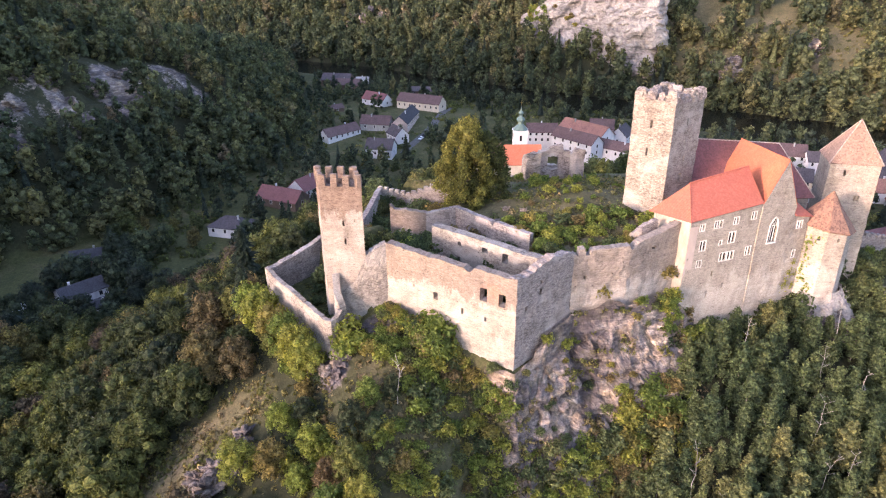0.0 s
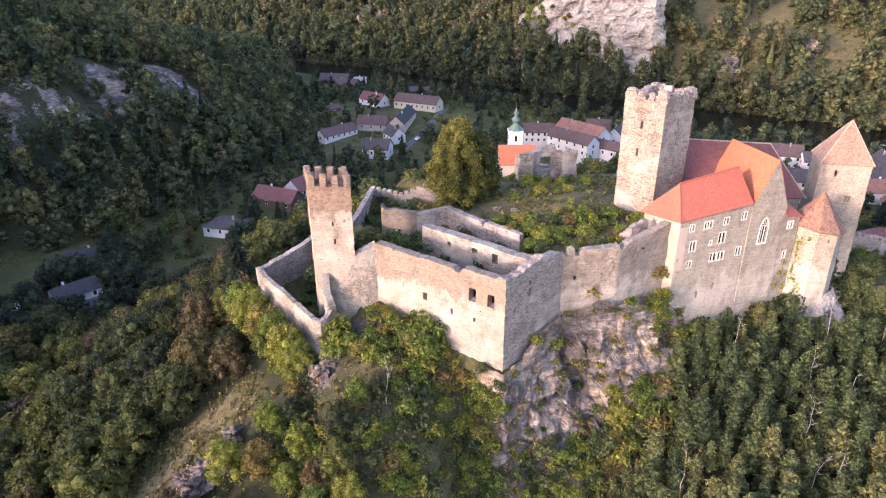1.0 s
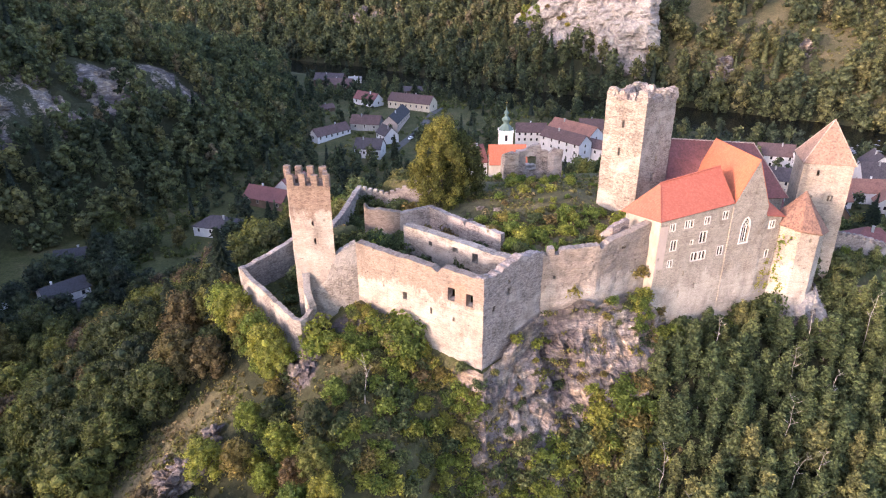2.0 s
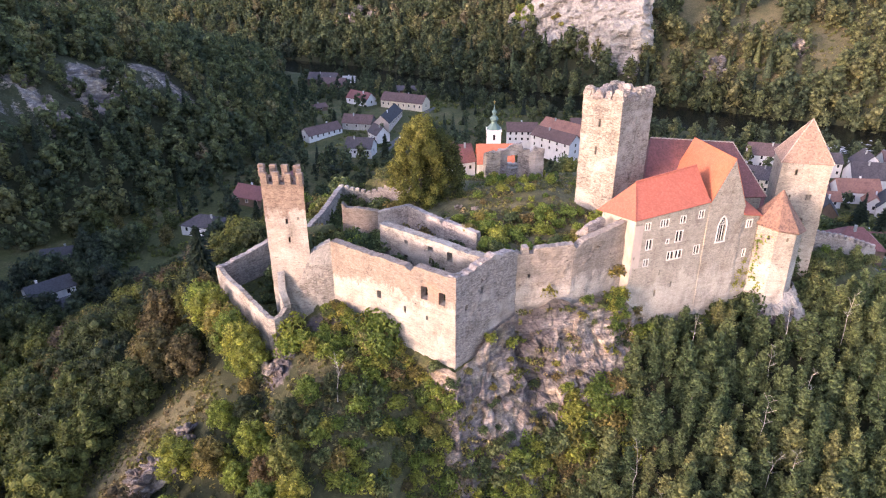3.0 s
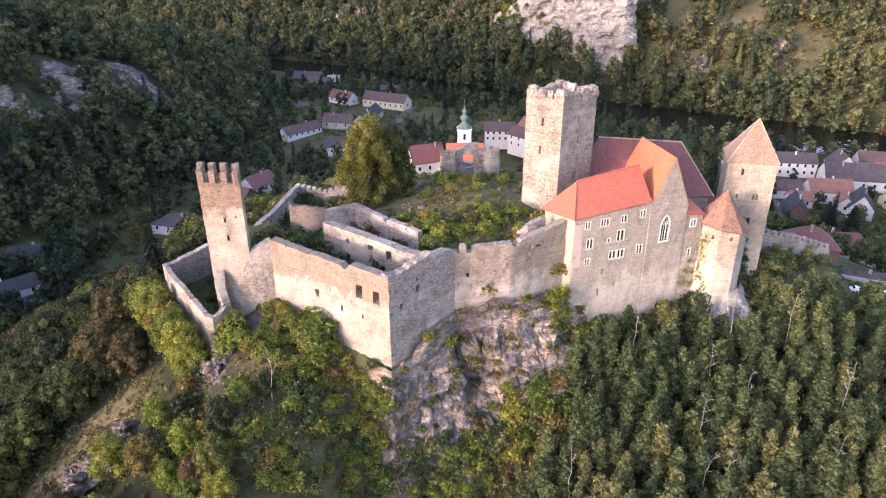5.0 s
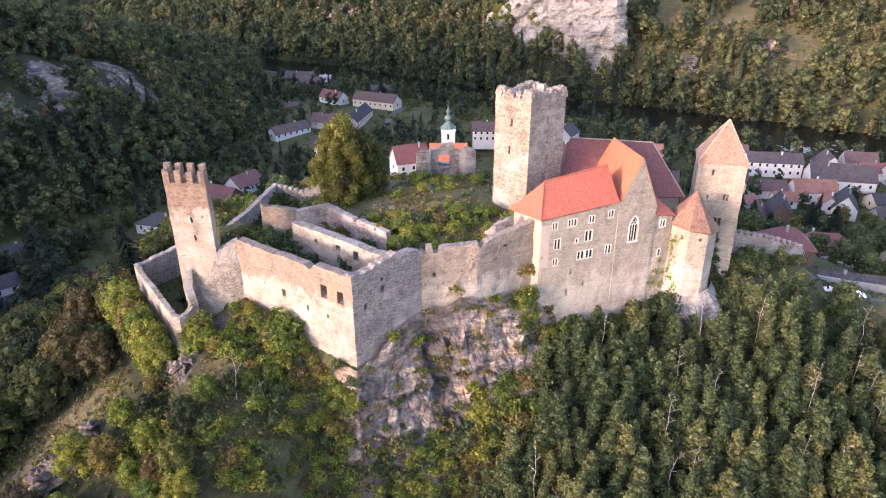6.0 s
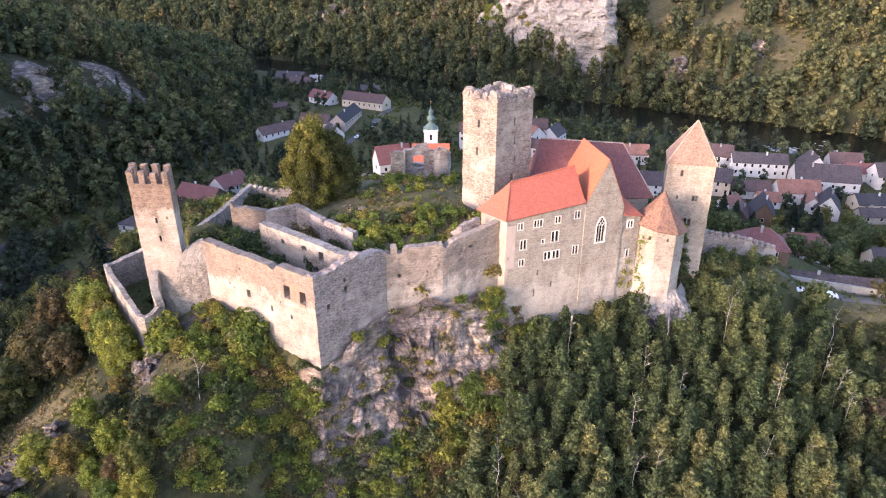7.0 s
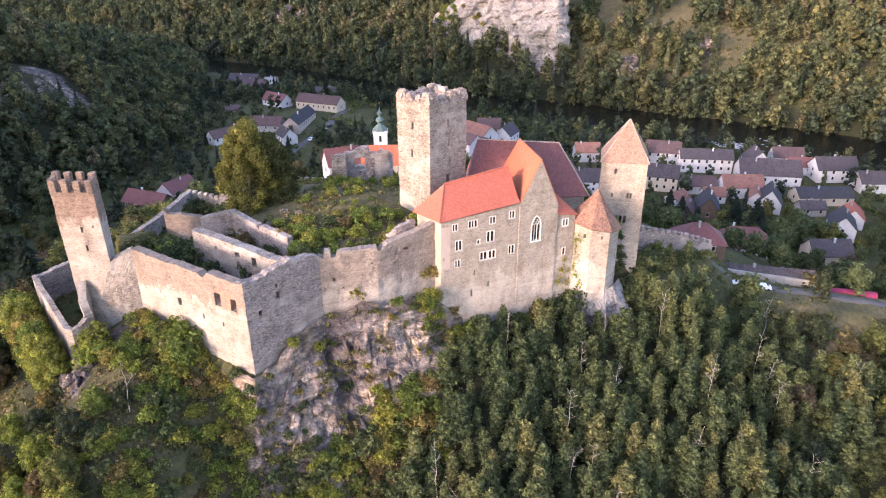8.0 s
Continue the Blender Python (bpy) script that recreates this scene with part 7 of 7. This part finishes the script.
far_wood("scrub", scatter(18000, (120, 330, 104, 460), lambda x, y: 2.0 if y < 150 else 2.9, scrub_ok, 83), "low autumn scrub on dry grassy slopes", 84, lambda x, y: 0.62 + 0.5 * (float(vnoise(x, y, 9, 85)) - 0.5), (1.0, 2.6), 0.0, TUFTS, M_LEAF_LOW)
bl = np.array(BLUFF)
rs_ = np.random.RandomState(3)
for k in rs_.permutation(len(bl))[:60]:
    x, y, z = bl[k]
    if vnoise(x, z, 12, 90) > 0.55:
        bush(random.choice(BUSH), x, y, rs_.uniform(1.2, 2.4), "bush rooted on a ledge of the pale cliff", "cliff bushes", z - 0.5, name="cliff_bush")


# tall scrub at the foot of the front wall
for k in range(64):
    f = k / 63
    off = random.uniform(1.1, 3.4)
    x, y = -14 + 26 * f - 0.512 * off, 108.3 - 15.5 * f - 0.859 * off
    if sd_poly(np.array([x]), np.array([y]), CASTLE)[0] > 0.9:
        bush(random.choice(BUSH_DARK if random.random() < 0.25 else BUSH), x, y, random.uniform(0.7, 1.5) * (0.55 + 1.1 * math.exp(-((f - 0.5) / 0.16) ** 2)), "tall scrub against the foot of the curtain wall", "wall scrub", name="wall_scrub")


# rank growth on the mound, dry grass on meadow and scree
def rank_ok(x, y):
    return (sd_poly(x, y, CASTLE) < -2.2) & (x > 0) & (x < 56) & (y > 104) & (y < 164) & ((y > 129 - (x - 2.7) * 0.98) | (x > 17.5)) & (sd_poly(x, y, KEEP) > 0.8) & (sd_poly(x, y, EAST) > 1) & (vnoise(x, y, 5, 91) > np.where(y < 124, 0.30, 0.50))


far_wood("mound_scrub", scatter(9000, (0, 56, 100, 166), lambda x, y: 0.95, rank_ok, 92), "rank weeds, brambles and grass on the castle mound", 93, lambda x, y: 0.80 + 0.6 * (float(vnoise(x, y, 6, 94)) - 0.5), (0.6, 1.5), 0.0, TUFTS, M_LEAF_LOW)


def straw_ok(x, y):
    d = sd_poly(x, y, CASTLE)
    return ((meadow_far(x, y) < 6.5) | ((d > 1) & (x > -25) & (x < 50) & (y > 76) & (y < 112))) & (vnoise(x, y, 4, 95) > 0.3)


far_wood("dry_grass", scatter(19000, (-62, 50, 76, 112), lambda x, y: 0.75, straw_ok, 96), "dry straw-coloured grass and low thorn scrub on the slope", 97, lambda x, y: 0.80 + 0.6 * (float(vnoise(x, y, 5, 98)) - 0.5), (0.6, 1.5), 0.0, TUFTS, M_LEAF_LOW)


def edge_ok(x, y):
    d = sd_poly(x, y, CASTLE)
    return (d > 2) & (x > 30) & (x < 48) & (y > 84) & (y < 110) & (vnoise(x, y, 5, 99) > 0.45)


for x, y in scatter(500, (30, 48, 84, 110), lambda x, y: 2.4, edge_ok, 100):
    bush(random.choice(BUSH if random.random() < 0.6 else BUSH_DARK), x, y, random.uniform(0.7, 1.6), "light green bush on the dry scree beside the crag", "scree bushes", name="scree_bush")


# ---- roads, cars and small things outside the walls ----
def ribbon(name, pts, width, mat, label, lift=0.18, ragged=0.0):
    """A strip of road or path laid over the land."""
    P = [Vector((x, y, 0)) for x, y in pts]
    verts, faces, row = [], [], 0
    for k, (a, b) in enumerate(zip(P, P[1:])):
        n = max(1, int((b - a).length / 1.2))
        for i in range(n + (k == len(P) - 2)):
            p = a.lerp(b, i / n)
            d = (b - a).normalized()
            side = Vector((d.y, -d.x, 0))
            w = width * (1 + ragged * noise.noise((p.x * 0.4, p.y * 0.4, 1)))
            zc = gz(p.x, p.y)
            for j in range(5):
                q = p + side * w * (j / 4 - 0.5)
                verts.append((q.x, q.y, max(gz(q.x, q.y), zc - 0.6) + lift - (0.5 if j in (0, 4) else 0)))
            row += 1
    for i in range(row - 1):
        for j in range(4):
            a = i * 5 + j
            faces.append((a, a + 1, a + 6, a + 5))
    return tagged(mesh_object(name, verts, faces, mat, smooth=True), label, "road", kind="structure")


ribbon("road", [(114, 143.5), (120, 140.6), (127, 138.2), (135, 136.0), (143, 134.6), (152, 131.6), (170, 125)], 4.6, M_ROAD, "worn grey asphalt lane below the outwork")
ribbon("street", [(-20, 318), (-17, 330), (-9.5, 350), (-4, 372), (0.5, 392), (8, 408)], 6.5, M_ROAD, "grey village street")
ribbon("path", [(98, 125.5), (103, 126.8), (108, 129.5), (112, 134)], 3.0, M_SAND, "sandy trodden path on the spur", 0.15, 0.6)
rough_wall("wall_lane", [(119.5, 146.2, 16.8), (131, 142.7, 16.0), (145, 138.7, 15.4)], 8, 0.8, M_CONCRETE, ragged=0.04, seed=101, label="grey retaining wall along the lane")


def car(x, y, yaw, mat, label):
    t = thing("car", (x, y, gz(x, y) + 0.2), label, "car", "parked cars", yaw)
    bm = bmesh.new()
    prof = [(-2.1, 0.35), (-2.15, 0.8), (-1.9, 0.95), (-1.45, 1.0), (-0.9, 1.42), (0.7, 1.45), (1.5, 0.98), (2.0, 0.85), (2.1, 0.4)]
    sides = [[bm.verts.new((px, sy * (0.86 if pz < 1.1 else 0.68), pz)) for px, pz in prof] for sy in (-1, 1)]
    n = len(prof)
    bm.faces.new(sides[0])
    bm.faces.new(sides[1][::-1])
    for i in range(n):
        bm.faces.new((sides[0][i], sides[1][i], sides[1][(i + 1) % n], sides[0][(i + 1) % n]))
    part("body", bm, mat, t)
    for x0, x1, nm in ((0.82, 1.4, "windscreen"), (-1.36, -0.98, "rear_window")):
        bm = bmesh.new()
        z0, z1 = (1.40, 1.05) if nm == "windscreen" else (1.06, 1.38)
        vs = [bm.verts.new(p) for p in ((x0, -0.62, z0 + 0.04), (x0, 0.62, z0 + 0.04), (x1, 0.7, z1 + 0.04), (x1, -0.7, z1 + 0.04))]
        bm.faces.new(vs)
        part(nm, bm, M_GLASS, t)
    for wx in (-1.3, 1.3):
        for wy in (-0.8, 0.8):
            bm = bmesh.new()
            bmesh.ops.create_cone(bm, cap_ends=True, segments=14, radius1=0.32, radius2=0.32, depth=0.22, matrix=pose(wx, wy, 0.32, 90))
            part("wheel", bm, M_TYRE, t)
    return t


car(123.6, 137.2, -18, M_CAR, "white parked car on the lane")
car(128.8, 136.0, -18, M_CAR, "white parked car under the trees")
for k in range(5):
    car(-11.5 + k * 1.9, 340 + k * 5.6, 70, M_CARDARK if k % 3 else M_CAR, "car parked along the village street")


def tarp():
    bm = bmesh.new()
    bmesh.ops.create_grid(bm, x_segments=14, y_segments=6, size=1)
    for v in bm.verts:
        u, w = v.co.x, v.co.y
        v.co = Vector((u * 7.0, w * 1.8, 1.3 * (1 - abs(w) ** 2.5) + 0.12 * noise.noise((u * 6, w * 4, 0))))
    ob = part("tarpaulin", bm, M_TARP, None, smooth=True)
    ob.matrix_world = pose(151.5, 136.5, gz(151.5, 136.5) + 0.1, 0, 0, -18)
    tagged(ob, "magenta tarpaulin over a long low stack", "tarpaulin")


tarp()


def canopy():
    t = thing("garden_tent", (-131, 171, gz(-131, 171)), "white canvas garden tent in a shaded garden", "tent")
    bm = bmesh.new()
    top = bm.verts.new((0, 0, 3.6))
    ring = [bm.verts.new((2.6 * math.cos(a * 1.0472), 2.6 * math.sin(a * 1.0472), 2.1)) for a in range(6)]
    low = [bm.verts.new((2.7 * math.cos(a * 1.0472), 2.7 * math.sin(a * 1.0472), 0.0)) for a in range(6)]
    for i in range(6):
        bm.faces.new((top, ring[i], ring[(i + 1) % 6]))
        bm.faces.new((ring[i], low[i], low[(i + 1) % 6], ring[(i + 1) % 6]))
    part("canvas", bm, M_POOL, t)


canopy()


def rapids():
    """Foam over a weir: a ragged sheet broken by dark gaps."""
    rs = np.random.RandomState(5)
    verts, faces = [], []
    for k in range(190):
        s, w = rs.normal() * 3.2, rs.normal() * 4.2
        x, y = 213 + s * 0.843 + w * 0.538, 324 - s * 0.538 + w * 0.843
        if k > 165:
            x, y = x + rs.uniform(4, 36), y + rs.uniform(-10, 12)
        z = float(valley_z(x, y)) - 1.9 + rs.rand() * 0.2
        L, B = rs.uniform(0.6, 1.8), rs.uniform(0.25, 0.6)
        i = len(verts)
        for a in range(7):
            t = a * 0.8976
            verts.append((x + L * math.cos(t) * 0.75 + B * math.sin(t) * 0.5, y - L * math.cos(t) * 0.6 + B * math.sin(t), z))
        verts.append((x, y, z + 0.3))
        for a in range(7):
            faces.append((i + a, i + (a + 1) % 7, i + 7))
    tagged(mesh_object("rapids", verts, faces, M_FOAM), "white water breaking over the weir", "rapids", kind="structure")


rapids()


# pale dead stems standing in the grove
def dead_tree(x, y, h, seed):
    rs = random.Random(seed)
    t = thing("dead_tree", (x, y, gz(x, y)), "bleached dead tree standing in the grove", "tree", "dead trees")
    bm = bmesh.new()

    def limb(p0, p1, r0, r1):
        d = (p1 - p0).normalized()
        a = d.orthogonal().normalized()
        b = d.cross(a)
        r_ = [[bm.verts.new(p + (a * math.cos(k * 1.2566) + b * math.sin(k * 1.2566)) * q) for k in range(5)] for p, q in ((p0, r0), (p1, r1))]
        for k in range(5):
            bm.faces.new((r_[0][k], r_[0][(k + 1) % 5], r_[1][(k + 1) % 5], r_[1][k]))
    p, r = Vector((0, 0, -1)), 0.15
    for i in range(6):
        q = p + Vector((rs.uniform(-0.3, 0.3), rs.uniform(-0.3, 0.3), (h + 1) / 6))
        limb(p, q, r, r * 0.75)
        if i > 2:
            for k in range(2):
                a = rs.uniform(0, 6.283)
                e = q + Vector((math.cos(a), math.sin(a), 0.9)) * rs.uniform(0.8, 1.6)
                limb(q, e, r * 0.5, 0.03)
                limb(q.lerp(e, 0.6), q.lerp(e, 0.6) + Vector((math.sin(a), math.cos(a), 0.8)) * 0.7, r * 0.3, 0.02)
        p, r = q, r * 0.75
    part("stem", bm, M_DEADWOOD, t)


for i, (x, y) in enumerate(grove[5:300:11]):
    dead_tree(x + 1.3, y - 0.8, random.uniform(9, 13), i)
for i, (x, y) in enumerate([(-50, 103), (-66, 98), (-60, 92), (-8, 88)]):
    dead_tree(x, y, random.uniform(7, 9), i + 50)

# ivy and shrubs clinging to the turret and the foot of the hall
def ivy(origin, along, normal, patches, label, seed):
    """Leaves lying close to a wall: patches (along, height, half width, half height) from an origin on its face."""
    rs = np.random.RandomState(seed)
    verts, faces = [], []
    o, a, n, up = Vector(origin), Vector(along).normalized(), Vector(normal).normalized(), Vector((0, 0, 1))
    for px, pz, pw, ph in patches:
        for k in range(int(90 * pw * ph) + 14):
            u, w = rs.normal() * 0.5, rs.normal() * 0.5
            if noise.noise(((px + pw * u) * 1.6, (pz + ph * w) * 1.1, seed)) < -0.12:
                continue
            p = o + a * (px + pw * u + 0.15 * w * pw) + up * (pz + ph * w) + n * rs.uniform(0.04, 0.22)
            s1 = rs.uniform(0.10, 0.24)
            t = rs.uniform(0, 6.283)
            e = a * math.cos(t) + up * math.sin(t) + n * rs.uniform(-0.5, 0.5)
            f = e.cross(n).normalized()
            i = len(verts)
            verts += [tuple(p - e * s1), tuple(p - f * s1 * 0.6), tuple(p + e * s1), tuple(p + f * s1 * 0.6)]
            faces.append((i, i + 1, i + 2, i + 3))
    tagged(mesh_object("ivy", verts, faces, M_LEAF_LIME), label, "ivy", "wall ivy")


c45 = math.sqrt(0.5)
ivy((79.4 - c45 * 4.85, 121.9 - c45 * 4.85, 0), (c45, -c45, 0), (-c45, -c45, 0), [(-1.2, 38.4, 0.7, 1.1), (-0.3, 38.0, 0.9, 0.5), (-1.4, 36.2, 0.5, 1.4), (-0.9, 34.2, 0.6, 1.0), (-1.3, 32.0, 0.5, 1.4), (-0.8, 30.0, 0.7, 1.2), (0.4, 28.0, 0.9, 0.9), (0.8, 39.6, 0.5, 0.3)], "yellowing ivy creeping up the turret", 5)
ivy(hp(28.6, -0.25, 0), tuple(U), tuple(-W), [(0.0, 33.5, 0.6, 0.7), (-0.8, 31.2, 0.9, 1.4), (-1.2, 28.6, 0.8, 1.5), (1.0, 31.0, 0.6, 0.8), (0.8, 28.0, 0.9, 1.0)], "dull green creeper on the annex wall", 9)
for x, y, z, s_ in ((84.6, 123.2, 38.8, 0.75), (85.2, 123.8, 37.0, 0.6)):
    bush(random.choice(BUSH), x, y, s_, "shrub rooted in the wall behind the turret", "wall shrubs", z, name="wall_shrub")
for x, y, s_ in ((42.5, 106.6, 1.1), (43.6, 107.0, 1.3), (44.4, 107.6, 1.0), (42.0, 106.2, 0.8)):
    for dz in (24.5, 27.0, 29.5, 31.5):
        bush(random.choice(BUSH), x + random.uniform(-0.5, 0.5), y, s_ * random.uniform(0.7, 1.0), "shrub growing in the cleft beside the hall", "cleft shrubs", dz, name="cleft_shrub")

# growth along the foot of the hall, beside the roofed tower and in the roofless hall
for k in range(26):
    f = 1.0 + 29.0 * k / 25
    x, y, z = hp(f + random.uniform(-0.6, 0.6), -random.uniform(1.6, 4.2), 0)
    bush(random.choice(BUSH if random.random() < 0.3 else BUSH_DARK), x, y, random.uniform(1.3, 2.1), "bushy growth at the foot of the castle hall", "hall scrub", name="hall_scrub")
for x, y, s_ in ((87.0, 120.4, 1.7), (88.6, 121.6, 1.9), (90.2, 123.2, 2.0), (91.6, 124.8, 1.9), (93.0, 126.2, 1.8), (94.4, 127.8, 1.7), (95.4, 129.8, 1.6), (92.6, 124.2, 2.2)):
    bush(random.choice(BUSH_DARK), x, y, s_, "green bush below the roofed tower", "tower scrub", name="tower_scrub")
for x, y, s_ in ((-17.6, 99.4, 2.1), (-16.4, 98.2, 1.8), (-18.6, 98.4, 1.5)):
    bush(random.choice(BUSH), x, y, s_, "bright yellow-green bush below the ward corner", "ward corner bushes", name="bright_bush")
for x, y, s_, dark in ((-9.6, 111.4, 1.9, 0), (-7.8, 113.0, 2.1, 0), (-5.4, 113.4, 2.3, 1), (-3.6, 113.6, 2.3, 1), (-6.4, 116.6, 2.2, 1), (-9.6, 115.6, 1.7, 0), (1.4, 109.6, 2.5, 1)):
    bush(random.choice(BUSH_DARK if dark else BUSH), x, y, s_, "tall bush in the roofless inner hall", "inner hall bushes", name="hall_bush")
ledge = crag[(crag[:, 0] > 34) & (crag[:, 0] < 44) & (crag[:, 2] > 8) & (crag[:, 2] < 19)]
for k in np.random.RandomState(8).permutation(len(ledge))[:12]:
    x, y, z = ledge[k]
    bush(random.choice(BUSH), x, y, random.uniform(1.2, 2.2), "bright green bush on the grassy edge of the crag", "crag edge bushes", z - 0.3, name="edge_bush")
for x, y, s_ in ((8.4, 102.6, 1.5), (10.4, 101.4, 1.6), (12.6, 100.4, 1.5), (5.8, 104.2, 1.5), (0.4, 107.6, 1.5), (13.6, 98.6, 1.3)):
    bush(random.choice(BUSH_DARK), x, y, s_, "dark bush filling the roofless hall behind the windows", "shell bushes", name="shell_bush")
for x, y, z, s_ in ((85.2, 124.7, 36.4, 0.8), (86.6, 125.8, 34.6, 0.8), (86.2, 125.4, 31.6, 0.9), (87.6, 126.4, 29.4, 1.0), (87.0, 125.6, 27.0, 1.1)):
    bush(random.choice(BUSH_DARK), x, y, s_, "shrub rooted in the ragged wall beside the turret", "link wall shrubs", z, name="wall_shrub")
for x, y, s_ in ((3.6, 96.2, 1.0), (5.2, 95.0, 1.2), (6.8, 94.2, 1.1), (8.2, 93.2, 1.3), (9.6, 92.4, 1.2), (10.8, 91.6, 1.1), (11.8, 90.8, 1.2), (8.8, 91.4, 1.0), (6.4, 92.8, 1.0)):
    bush(random.choice(BUSH), x, y, s_, "yellowing bush below the corner of the curtain wall", "corner bushes", name="corner_bush")


# autumn-coloured trees along the outer edge of the grove
def edge_wood_ok(x, y):
    return (x > 112 + 0.55 * np.maximum(y - 92, 0)) & (x < 165) & (y < 119 - 0.2 * (x - 140))


for x, y in scatter(260, (112, 165, 82, 121), lambda x, y: 5.2, edge_wood_ok, 121)[:44]:
    tree(random.choice(BROAD), x, y, random.uniform(5.5, 9.5), "bushy tree with brown and yellow autumn leaves", group="grove edge trees", wide=random.uniform(0.9, 1.15), name="edge_tree")
